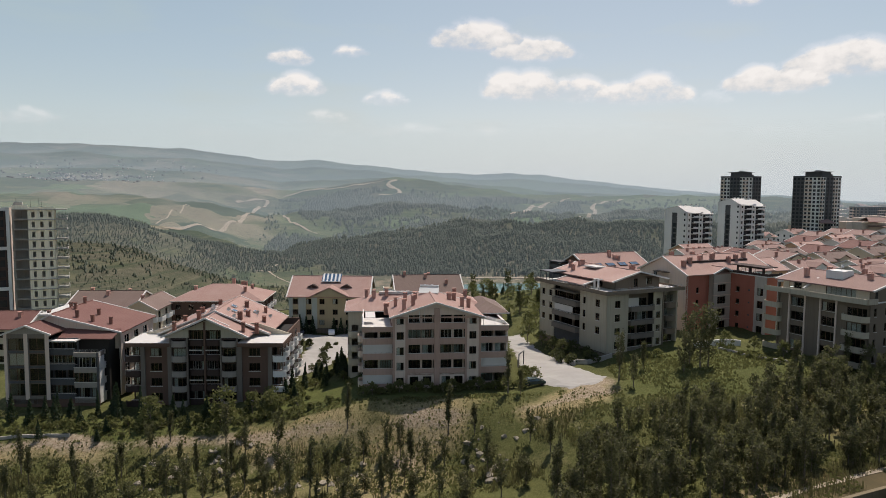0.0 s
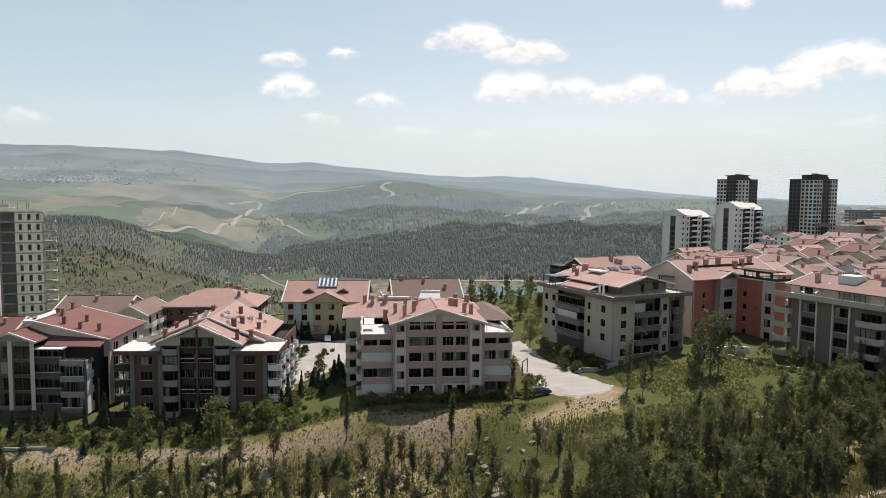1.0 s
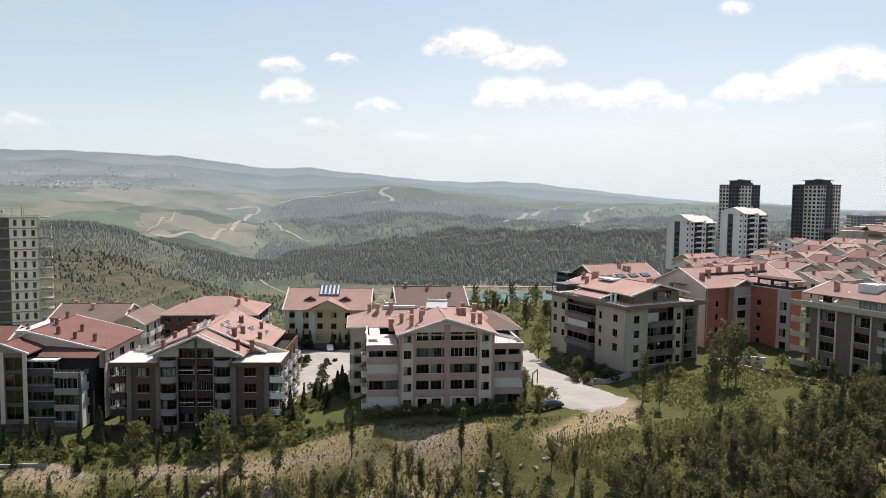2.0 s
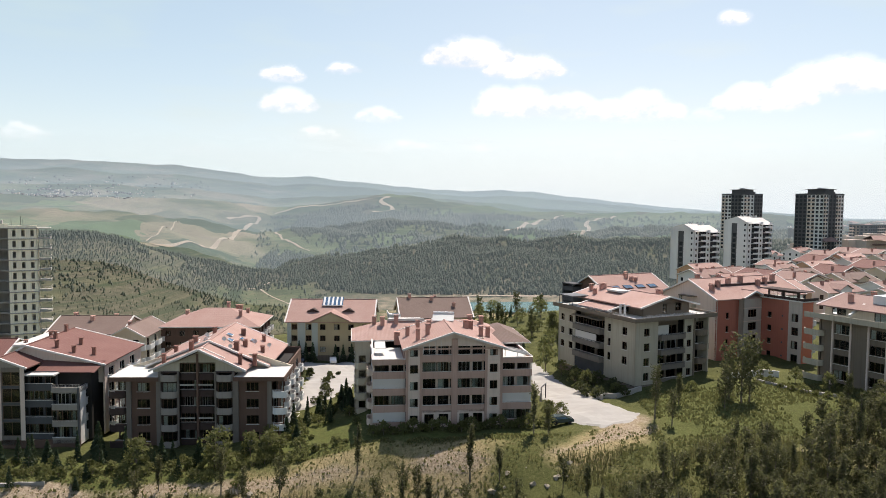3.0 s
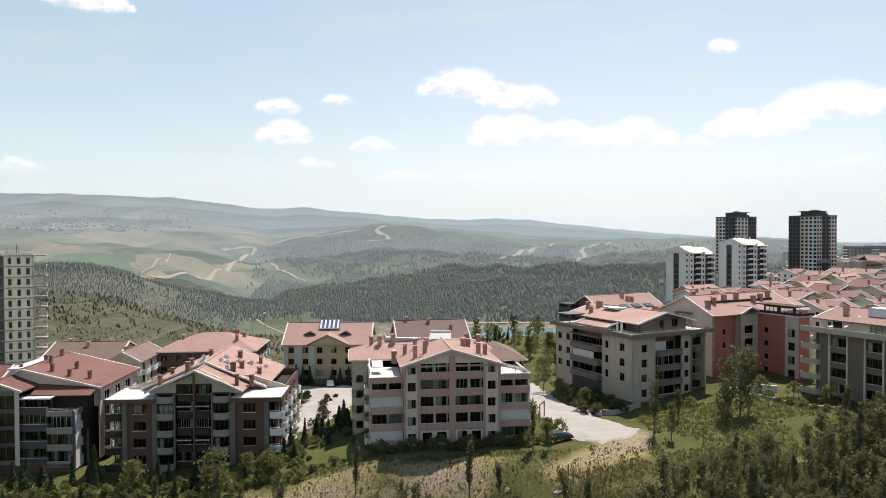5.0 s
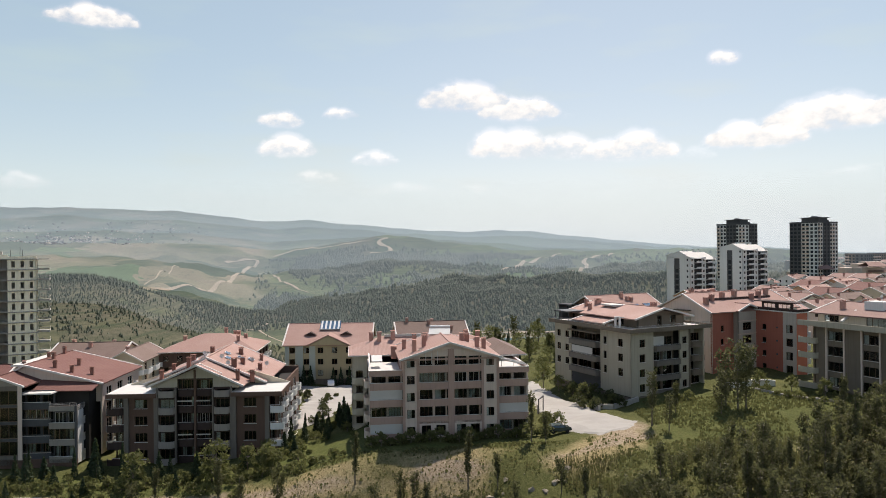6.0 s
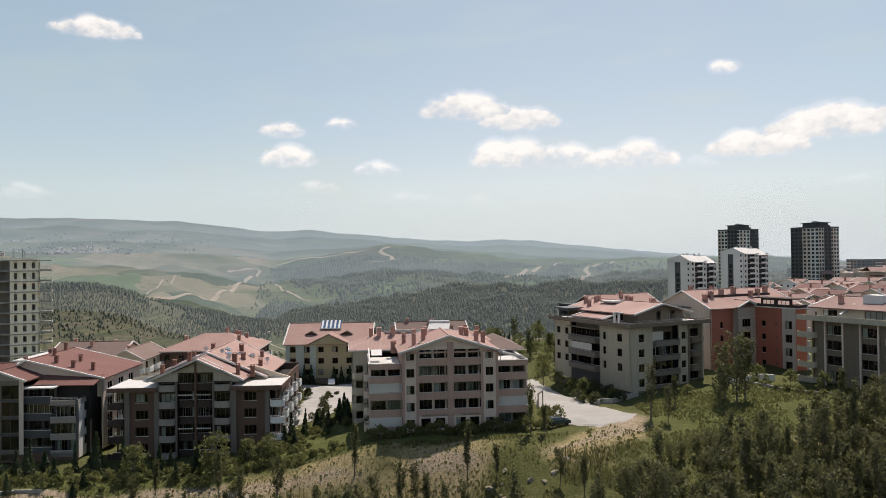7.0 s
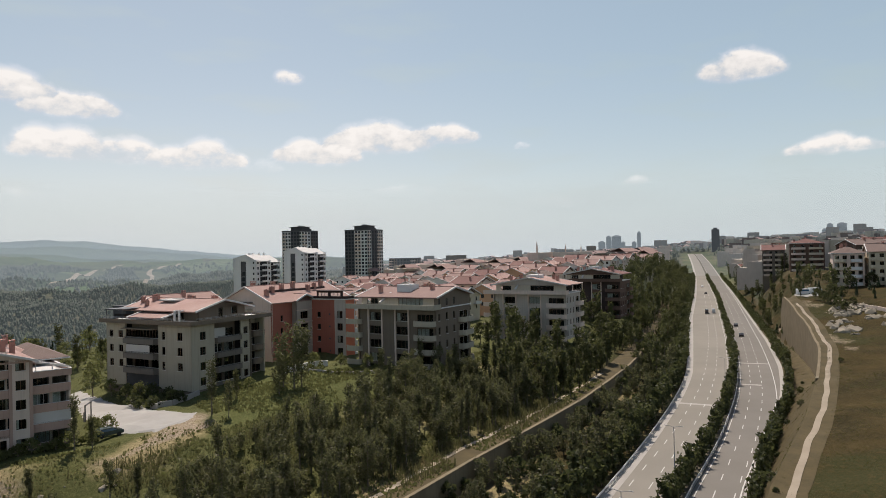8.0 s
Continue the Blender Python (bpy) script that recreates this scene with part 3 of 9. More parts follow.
def far_land(x, y):
    """Valley, lake basin, wooded hills, and the long ridge, by bearing and range."""
    r, az = np.hypot(x, y), np.degrees(np.arctan2(x, y))
    edge = curve(az, [(-80, 250), (-40, 262), (-20, 240), (0, 250), (12, 262), (18, 330), (24, 560), (30, 900)])
    c1 = curve(az, [(-50, 950), (-24, 900), (-14, 1050), (-8, 1250), (20, 1250), (30, 1500)])
    dep = curve(az, [(-60, 2.1), (-29, 2.1), (-26, 2.2), (-23.7, 2.75), (-22, 3.4), (-19.7, 4.1), (-16.5, 5.2), (-14.6, 5.7), (-13.2, 5.4), (-11, 4.7), (-9.3, 4.2), (-5, 3.75), (1, 3.05), (6.4, 2.65), (11, 2.65), (17, 2.7), (24, 2.6), (34, 1.4)])
    h1 = 27 - c1 * np.tan(np.radians(dep))
    up2 = curve(az, [(-60, 0.4), (-32, 0.45), (-20, 0.4), (-15, 0.0), (-13, -0.35), (-10, 0.05), (-7, 0.5), (-4, 0.8), (-1, 0.6), (2, 0.2), (5, -0.2), (8, -0.55), (12, -0.5), (17, -0.35), (24, -0.4), (34, -0.5)])
    h2 = 27 + 2400 * np.tan(np.radians(up2))
    up3 = curve(az, [(-80, 2.8), (-32, 3.05), (-26, 3.1), (-20, 3.0), (-17, 2.6), (-13.5, 2.2), (-10, 2.3), (-7.5, 2.0), (-3, 1.6), (0, 1.4), (3, 1.25), (5.5, 1.35), (8, 1.2), (12, 0.8), (17, 0.25), (21, -0.15), (27, -0.38), (40, -0.5), (80, -0.5)])
    h3 = 27 + 4600 * np.tan(np.radians(up3))
    zp = built_land(x, np.minimum(y, 400))
    f0 = np.maximum(edge + 60, curve(az, [(-30, 410), (-18, 450), (-10, 640), (-4, 715)]))
    f1 = np.maximum(edge + 90, curve(az, [(-30, 480), (-18, 570), (-10, 800), (-4, 845)]))
    zf = curve(az, [(-34, -66), (-20, -72), (-10, -82), (-4, -85.3)])
    knots = [(edge, zp), (0.5 * (edge + f0), 0.5 * zp + 0.62 * zf), (f0, zf), (f1, zf),
             (c1, h1), (c1 + 230, h1 - 22), (0.45 * c1 + 0.55 * 2400, 0.5 * h1 + 0.5 * h2 - 22), (np.full_like(r, 2400.0), h2), (np.full_like(r, 2700.0), h2 - 8), (np.full_like(r, 3500.0), 0.56 * h2 + 0.44 * h3 - 16), (np.full_like(r, 4600.0), h3), (np.full_like(r, 4990.0), h3 - 60)]
    z = knots[0][1] * 1.0
    for (ra, za), (rb, zb) in zip(knots[:-1], knots[1:]):
        t = ss((r - ra) / np.maximum(rb - ra, 1))
        lin = np.clip((r - ra) / np.maximum(rb - ra, 1), 0, 1)
        soft = np.where(r < 2650, 0.55, 0.0)
        z = np.where(r > ra, za + (zb - za) * (soft * t + (1 - soft) * lin), z)
    lake = ss((r - edge - 120) / 250)
    rough = lake * np.clip((r - 860) / 300, 0, 1)
    z = z + rough * (9 * rolling(x, y, 260, 1) + 4.5 * rolling(x, y, 90, 2)) * np.clip(1.6 - r / 2800, 0.45, 1) + np.clip((r - 2900) / 900, 0, 1) * (10 * rolling(x, y, 900, 3) + 7 * rolling(x, y, 330, 4)) * np.clip((4750 - r) / 900, 0, 1)
    return z


def land(x, y):
    x, y = np.asarray(x, float), np.asarray(y, float)
    r, az = np.hypot(x, y), np.degrees(np.arctan2(x, y))
    near = built_land(x, y) + 0.35 * rolling(x, y, 14, 5) + 0.12 * rolling(x, y, 4.5, 6)
    flat = curve(az, [(18, -14), (25, -13), (31, -9), (38, -5), (45, 2), (55, 6), (90, 8)]) + 2.0 * rolling(x, y, 500, 1) - 0.004 * np.maximum(r - 900, 0) + curve(az, [(40, 0), (50, 6), (58, 22), (66, 30), (90, 30)]) * ss((r - 850) / 800)
    near = near + (flat - near) * ss((r - 225) / 220)
    far = far_land(x, y)
    w = 1 - ss((az - 25) / 9)
    w = np.where(az < -100, 0, w)
    z = np.where(w > 0, near * (1 - w) + far * w, near)
    edge = curve(az, [(-80, 250), (-40, 262), (-20, 240), (0, 250), (12, 262), (18, 330), (24, 560), (30, 900)])
    z = np.where((r < edge) | (y < 60), near, z)
    d, i = road_frame(x, y)
    rr = np.hypot(x, y)
    zr = road_height(ROAD_R[i])
    lim = (rr < 1500) & (np.abs(d) < 400)
    tw, bw = curve(rr, TERRACE), curve(rr, BANK)
    fade = ss((rr - 420) / 500)
    # left of the road: verge, foot of the wall, the drop, the terrace, then the hillside
    foot = zr + 2.0 * ss((d - 13) / (tw - 13.5))
    ztop = zr + 6.3 + (z - zr - 6.3) * ss((d - tw - 4) / 14)
    left = np.where(d < tw - 0.1, foot, np.where(d > tw + 0.25, ztop, foot + (ztop - foot) * np.clip((d - tw + 0.1) / 0.35, 0, 1)))
    left = left * (1 - fade) + fade * (zr + (z - zr) * ss((d - 15) / 40))
    e = -d
    hill = south_land(x, y, e - bw)
    soft = 1 - ss((rr - 165) / 45)
    re = curve(rr, RIGHT_EDGE) + 2.0
    bank_foot = zr + (2.5 * (1 - soft) + (hill - zr) * soft) * np.clip((e - re) / np.maximum(bw - re, 1.5), 0, 1)
    hill = hill + 0.3 * rolling(x, y, 17, 7)
    right = bank_foot + (hill - bank_foot) * ss((e - bw + 0.1) / curve(rr, [(0, 2.2), (290, 2.2), (335, 20.0), (2000, 26.0)]))
    right = right * (1 - fade) + fade * (zr + (np.maximum(z, hill * 0.5) - zr) * ss((e - 15) / 40))
    road = np.where((d < curve(rr, LEFT_EDGE) + 1.0) & (d > -curve(rr, RIGHT_EDGE) - 1.5), zr - 0.12, np.where(d > 0, left, right))
    blend = ss((np.abs(d) - 60) / 60)
    blend = np.where(d < 0, ss((e - 200) / 180), blend)
    z = np.where(lim, road + (z - road) * blend, z)
    return z


def land_at(x, y):
    return float(land(np.array([x]), np.array([y]))[0])

# ---- the ground: one sheet to the horizon, finer where the camera looks ----
def ground_sheet():
    az = np.r_[np.arange(-180, -62, 4.0), np.arange(-62, -40, 1.0), np.arange(-40, 76, 0.36), np.arange(76, 100, 1.0), np.arange(100, 180, 4.0)]
    rr = [0.02, 8.0, 16.0, 26.0]
    while rr[-1] < 4985:
        r = rr[-1]
        rr.append(r + (5.0 if r < 60 else 1.1 if r < 160 else max(1.5, 0.014 * r)))
    rr = np.array(rr)
    A, R = np.meshgrid(np.radians(az), rr)
    X, Y = R * np.sin(A), R * np.cos(A)
    Z = land(X, Y)
    d, _ = road_frame(X, Y)
    re, bw, tw = curve(R, RIGHT_EDGE), curve(R, BANK), curve(R, TERRACE)
    Z = Z - 1.3 * (R < 460) * (ss((-d - re - 1.6) / 1.0) * ss((bw + 2.6 + d) / 1.0) + ss((d - tw + 2.5) / 1.0) * ss((tw + 3.4 - d) / 1.0))
    n, m = len(rr), len(az)
    verts = np.stack([X, Y, Z], -1).reshape(-1, 3)
    i, j = np.meshgrid(np.arange(n - 1), np.arange(m), indexing="ij")
    a, b = i * m + j, i * m + (j + 1) % m
    faces = np.stack([a, a + m, b + m, b], -1).reshape(-1, 4)
    me = bpy.data.meshes.new("ground")
    me.vertices.add(len(verts))
    me.vertices.foreach_set("co", verts.ravel())
    me.loops.add(faces.size)
    me.loops.foreach_set("vertex_index", faces.ravel()[::1])
    me.polygons.add(len(faces))
    me.polygons.foreach_set("loop_start", np.arange(0, faces.size, 4))
    me.polygons.foreach_set("loop_total", np.full(len(faces), 4))
    me.polygons.foreach_set("use_smooth", np.ones(len(faces), bool))
    me.update(calc_edges=True)
    me.validate()
    x, y = verts[:, 0], verts[:, 1]
    for name, val in cover(x, y).items():
        at = me.attributes.new(name, "FLOAT", "POINT")
        at.data.foreach_set("value", np.clip(val, 0, 1).astype(np.float32))
    return me


def valley_meadow(x, y):
    """Open grass round the lane on the valley floor, 0 to 1."""
    return np.clip(1.6 - np.hypot((x + 192) / 46, (y - 800) / 95) + 0.25 * rolling(x, y, 60, 2), 0, 1)


def cover(x, y):
    """What grows where: dry grass, bare earth, woodland floor, brown fields, green fields."""
    r, az = np.hypot(x, y), np.degrees(np.arctan2(x, y))
    d, i = road_frame(x, y)
    rr = np.hypot(x, y)
    n1, n2, n3 = rolling(x, y, 60, 2), rolling(x, y, 16, 3), rolling(x, y, 300, 4)
    y1 = curve(x, [(-110, 121), (-20, 126), (20, 128), (45, 136), (70, 140)])
    strip = np.exp(-((y - (y1 - 5.5)) / 3.8) ** 2) * (x < 32) * (r < 200)
    dry = strip * (0.62 + 0.45 * n2) + (r < 200) * (d > 10) * (0.30 + 0.28 * n1 + 0.2 * n2) * np.where(y > y1 - 1, 0.5, 1.0)
    hill = ss((-d - curve(rr, RIGHT_EDGE) - 1) / 2) * (np.abs(d) < 390) * (rr < 700)
    verge = hill * ss((curve(rr, BANK) + 0.5 + d) / 1.5)
    dry = dry * (1 - hill) + verge * (0.2 + 0.2 * n2)
    bare = np.exp(-((y - (y1 - 5.0 + 0.6 * n2)) / 1.5) ** 2) * (x < 34) * (r < 200) * (0.7 + 0.4 * n2)
    bare = bare + np.exp(-((y - y1 + 11) / 4) ** 2) * (x < 14) * (r < 200) * ss(n2 + 0.3) * 0.8
    tw, bw = curve(rr, TERRACE), curve(rr, BANK)
    dry = dry + np.exp(-((d - tw - 1.5) / 2.2) ** 2) * (rr < 600) * (0.3 + 0.25 * n2)
    hill = np.maximum(hill, ss((tw + 10 - d) / 5) * (d > 5) * (rr < 700))
    bare = bare + np.exp(-((d - tw - 2.2) / 1.4) ** 2) * (rr < 420) * (0.45 + 0.3 * n2) + 0.25 * ss((d - 17) / 4) * (d < tw) * ss(n2) * (rr < 500)
    bare = bare + (d < 0) * hill * ss((n1 * n2 - 0.35) * 3) * 0.5 * (rr > 200)
    bare = bare + 0.65 * np.exp(-(((x - 29) / 7) ** 2 + ((y - 131) / 4.5) ** 2)) * (0.8 + 0.4 * n2)
    shore = np.hypot((x - 118) / 150, (y - 782) / 84)
    bare = bare + 0.55 * ss((1.9 - shore) / 0.5) * (r > 560) * (0.75 + 0.35 * n2)
    dry = dry + (r > 255) * (r < 760) * ss((az + 8) / 4) * ss((19 - az) / 3) * (0.42 + 0.30 * n1)
    wood = np.zeros_like(x)
    c1 = curve(az, [(-50, 950), (-24, 900), (-14, 1050), (-8, 1250), (20, 1250), (30, 1500)])
    wood = np.where((r > 850) & (az < 33) & (az > -70), ss((c1 + 40 - r) / 60) * (0.8 + 0.4 * n1), 0)
    wood = wood + (r > c1 + 60) * (r < 2600) * ss((rolling(x, y, 420, 5) + 0.25 * n1) * 2.2 + 0.15) * (az < 36) * ss((az + 15) / 4)
    wood = wood + (r > 280) * (r < 900) * (az < 25) * (0.8 + 0.3 * n1) * (1 - 0.75 * ss((az + 8) / 4) * (r < 760))
    wood = wood * (1 - valley_meadow(x, y))
    wood = wood + (az > 31) * (az < 80) * (r > 430) * (np.abs(d) > 22) * (0.75 + 0.3 * n1)
    field = (r > 1150) * ss((-10.5 - az) / 3) * ss((r - c1 - 150) / 200) * (0.42 + 0.45 * n3)
    field = field + (r > 1300) * (r < 3000) * ss((rolling(x, y, 700, 6) - 0.45) * 3) * 0.8
    inside = lambda a, b, c, e: ss((x - a) / 2) * ss((b - x) / 2) * ss((y - c) / 2) * ss((e - y) / 2)
    lawn = inside(-35, -16, 124, 147) + 0.8 * inside(-92, -35, 117, 131) + inside(-18, 16, 126.5, 131) + 0.6 * inside(34, 82, 122, 152)
    dry = dry * (1 - 0.8 * np.clip(lawn, 0, 1))
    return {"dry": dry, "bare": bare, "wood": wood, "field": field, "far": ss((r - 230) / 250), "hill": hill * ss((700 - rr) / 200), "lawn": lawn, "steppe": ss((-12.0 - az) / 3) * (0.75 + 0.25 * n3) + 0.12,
            "plots": ss((r - c1 - 120) / 150) * (az < 36) * (az > -75) * np.clip(1.15 - r / 6500, 0, 1) * ss(1.0 + 0.9 * n3)}


def ground_material():
    m, t, b = material("meadow_and_earth", 0.95, 0.0, 0.1)
    v = position(t)
    big, mid, fine = noise_at(t, v, 0.02, 4), noise_at(t, v, 0.14, 5), noise_at(t, v, 2.4, 6, 0.7)
    tuft = noise_at(t, v, 0.7, 5, 0.7)
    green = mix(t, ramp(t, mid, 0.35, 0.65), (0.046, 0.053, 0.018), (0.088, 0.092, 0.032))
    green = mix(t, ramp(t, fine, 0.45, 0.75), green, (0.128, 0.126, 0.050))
    # far grass, and the woodland floor below, greyed and lightened to suggest haze
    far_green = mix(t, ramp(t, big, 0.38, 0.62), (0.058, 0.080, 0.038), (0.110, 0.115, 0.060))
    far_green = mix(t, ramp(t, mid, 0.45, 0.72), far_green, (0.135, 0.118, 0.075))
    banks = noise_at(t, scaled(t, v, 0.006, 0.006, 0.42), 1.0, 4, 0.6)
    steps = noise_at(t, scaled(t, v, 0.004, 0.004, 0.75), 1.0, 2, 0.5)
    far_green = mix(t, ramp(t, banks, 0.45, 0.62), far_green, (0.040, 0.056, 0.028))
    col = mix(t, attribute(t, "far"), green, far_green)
    straw = mix(t, ramp(t, fine, 0.35, 0.65), (0.205, 0.165, 0.084), (0.325, 0.262, 0.146))
    straw = mix(t, ramp(t, tuft, 0.5, 0.7), straw, (0.125, 0.130, 0.050))
    earth = mix(t, ramp(t, fine, 0.35, 0.65), (0.20, 0.150, 0.100), (0.36, 0.295, 0.215))
    floor = mix(t, ramp(t, mid, 0.35, 0.65), (0.066, 0.067, 0.046), (0.116, 0.108, 0.074))
    floor = mix(t, ramp(t, banks, 0.45, 0.62), floor, (0.058, 0.068, 0.042))
    floor = mix(t, math_node(t, "MULTIPLY", ramp(t, steps, 0.56, 0.64), 0.6), floor, (0.125, 0.118, 0.074))
    brown = mix(t, ramp(t, big, 0.4, 0.6), (0.125, 0.118, 0.080), (0.175, 0.152, 0.112))
    brown = mix(t, ramp(t, mid, 0.5, 0.7), brown, (0.09, 0.105, 0.055))
    frayed = lambda name, k=0.9: ramp(t, math_node(t, "ADD", attribute(t, name), math_node(t, "MULTIPLY", math_node(t, "SUBTRACT", tuft, 0.5), k)), 0.3, 0.7)
    dull = mix(t, ramp(t, mid, 0.35, 0.65), (0.021, 0.018, 0.006), (0.060, 0.042, 0.015))
    dull = mix(t, ramp(t, noise_at(t, v, 0.05, 4), 0.48, 0.58), dull, (0.030, 0.034, 0.011))
    dull = mix(t, ramp(t, tuft, 0.55, 0.72), dull, (0.088, 0.061, 0.025))
    dull = mix(t, ramp(t, fine, 0.42, 0.72), dull, (0.064, 0.046, 0.018))
    fresh = mix(t, ramp(t, fine, 0.35, 0.7), (0.056, 0.072, 0.020), (0.112, 0.122, 0.040))
    col = mix(t, math_node(t, "MULTIPLY", attribute(t, "lawn"), ramp(t, tuft, 0.25, 0.6)), col, fresh)
    col = mix(t, attribute(t, "hill"), col, dull)
    col = mix(t, frayed("dry"), col, straw)
    col = mix(t, frayed("field", 0.5), col, brown)
    col = mix(t, frayed("wood", 0.6), col, floor)
    # fields, scrub and young plantations on the far slopes
    cells = t.nodes.new("ShaderNodeTexVoronoi")
    cells.inputs["Scale"].default_value = 1.0
    warp = t.nodes.new("ShaderNodeVectorMath")
    link(t, scaled(t, v, 0.0062, 0.0034, 0.0), warp.inputs[0])
    wob = t.nodes.new("ShaderNodeTexNoise")
    wob.inputs["Scale"].default_value, wob.inputs["Detail"].default_value = 0.008, 3
    link(t, v, wob.inputs["Vector"])
    wv = t.nodes.new("ShaderNodeVectorMath")
    wv.operation = "SCALE"
    wv.inputs["Scale"].default_value = 0.9
    link(t, wob.outputs["Color"], wv.inputs[0])
    link(t, wv.outputs[0], warp.inputs[1])
    link(t, warp.outputs[0], cells.inputs["Vector"])
    pick = t.nodes.new("ShaderNodeSeparateColor")
    link(t, cells.outputs["Color"], pick.inputs[0])
    plot = mix(t, ramp(t, pick.outputs[0], 0.25, 0.45), (0.038, 0.060, 0.034), (0.080, 0.125, 0.052))
    plot = mix(t, math_node(t, "MULTIPLY", ramp(t, pick.outputs[0], 0.50, 0.62), attribute(t, "steppe")), plot, mix(t, pick.outputs[2], (0.165, 0.145, 0.100), (0.235, 0.195, 0.140)))
    plot = mix(t, ramp(t, mid, 0.55, 0.75), plot, (0.045, 0.065, 0.035))
    col = mix(t, math_node(t, "MULTIPLY", attribute(t, "plots"), math_node(t, "MULTIPLY", ramp(t, pick.outputs[1], 0.05, 0.35), 0.95)), col, plot)
    col = mix(t, frayed("bare"), col, earth)
    link(t, col, b.inputs["Base Color"])
    bump(t, b, math_node(t, "ADD", fine, math_node(t, "MULTIPLY", tuft, 2.0)), 0.8, 0.15)
    return m


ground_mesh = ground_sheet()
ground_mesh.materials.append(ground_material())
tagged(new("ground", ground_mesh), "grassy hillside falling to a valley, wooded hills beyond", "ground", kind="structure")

# the reservoir in the valley
def lake():
    bm = bmesh.new()
    vs = [bm.verts.new((118 + 105 * math.cos(a) * (1 + 0.12 * math.sin(3 * a)), 782 + 46 * math.sin(a) * (1 + 0.1 * math.sin(2 * a + 1)), 0)) for a in np.linspace(0, 6.2832, 60, endpoint=False)]
    bm.faces.new(vs)
    m, t, b = material("reservoir_water", 0.22, 0.0, 0.22)
    b.inputs["Base Color"].default_value = (0.034, 0.112, 0.100, 1)
    bump(t, b, noise_at(t, position(t), 0.4, 3), 0.15, 0.1)
    ob = new("water", mesh_of("water", bm, m))
    ob.location.z = -83.6
    return tagged(ob, "small green-blue reservoir in the valley", "water", kind="structure")


lake()

# ---- parts of the apartment houses ----
FRONT = Matrix.Identity(4)


def left_of(D, u=0.0):
    return pose(u, D, 0, 0, 0, -90)


def right_of(W, v=0.0):
    return pose(W, v, 0, 0, 0, 90)


def back_of(W, D):
    return pose(W, D, 0, 0, 0, 180)


def wall(b, at, u0, u1, z0, z1, mat, holes=(), thick=0.3, label=""):
    return part("wall", wall_panel(u0, u1, z0, z1, holes, thick), M[mat], b, label, at=at)


def window_bay(b, at, u0, u1, z0, nf, fh, mat, w=1.2, h=1.4, sill=0.85, count=1, panes=2, top=None, curtain=0.3, frame_mat="brown_frame", skip=()):
    """A strip of wall with one window or more on every storey."""
    w, h, sill = w * 1.12, h * 1.08, sill - 0.06
    holes, step = [], (u1 - u0) / count
    for i in range(nf):
        for k in range(count):
            if (i, k) not in skip:
                c = u0 + step * (k + 0.5)
                holes.append((c - w / 2, c + w / 2, z0 + i * fh + sill, z0 + i * fh + sill + h))
    wall(b, at, u0, u1, z0, top or z0 + nf * fh, mat, holes)
    for q in holes:
        window(b, at @ pose(q[0], 0, q[2]), w, h, panes, frame_mat, curtain)


def glazing(b, at, u0, u1, z0, z1, n, frame_mat="frame"):
    w, h = round(u1 - u0, 2), round(z1 - z0, 2)
    k = part("glazing", shared(("glazing", w, h, n, frame_mat), lambda: frame_mesh(w, h, n), M[frame_mat]), None, b, at=at @ pose(u0, 0, z0))
    part("pane", shared(("pane", w, h, "g"), lambda: boxes((0.05, w - 0.05, 0.03, 0.045, 0.05, h - 0.05)), M["glass"]), None, k)


def loggia_bay(b, at, u0, u1, z0, nf, fh, mat, back, depth=1.5, styles="o", band=0.95, top=None, door=0.55):
    """Balconies let into the house: back wall with doors, floor slab and parapet, some glazed in or behind a blind."""
    L = at @ pose(0, depth, 0)
    holes = []
    w = u1 - u0
    for i in range(nf):
        z = z0 + i * fh
        holes.append((u0 + 0.06 * w, u0 + 0.50 * w, z + 0.08, z + 2.35))
        holes.append((u0 + 0.58 * w, u0 + 0.95 * w, z + 0.35, z + 2.35))
    wall(b, L, u0 - 0.01, u1 + 0.01, z0 - 0.2, top or z0 + nf * fh, back, holes, 0.25)
    for k, q in enumerate(holes):
        window(b, L @ pose(q[0], 0, q[2]), q[1] - q[0], q[3] - q[2], 3 if k % 2 == 0 else 2, "frame" if (k // 2) % 3 == 2 else "brown_frame", 0.3, sill=False)
    for i in range(nf):
        z = z0 + i * fh
        bm = boxes((u0 - 0.02, u1 + 0.02, 0.0, 0.15, z - 0.32, z + band), (u0 - 0.02, u1 + 0.02, 0.15, depth + 0.1, z - 0.2, z))
        part("balcony", bm, M[mat], b, at=at)
        part("balcony_coping", shared(("coping", round(w, 2)), lambda: boxes((-0.05, w + 0.05, -0.05, 0.20, 0.0, 0.06)), M["trim"]), None, b, at=at @ pose(u0, 0, z + band))
        s = styles[i % len(styles)]
        if s == "g":
            glazing(b, at @ pose(0, 0.05, 0), u0 + 0.03, u1 - 0.03, z + band + 0.06, z + fh - 0.33, max(2, round(w / 0.9)), "brown_frame")
        elif s == "b":
            part("roller_blind", boxes((u0 + 0.05, u1 - 0.05, 0.10, 0.14, z + band + 0.1, z + fh - 0.34)), M["blind"], b, "pale closed roller blind", at=at)
        elif s == "c":
            part("balcony_curtain", boxes((u0 + 0.05, u0 + 0.45 * w, 0.18, 0.22, z + band + 0.1, z + fh - 0.34)), M["curtain"], b, at=at)


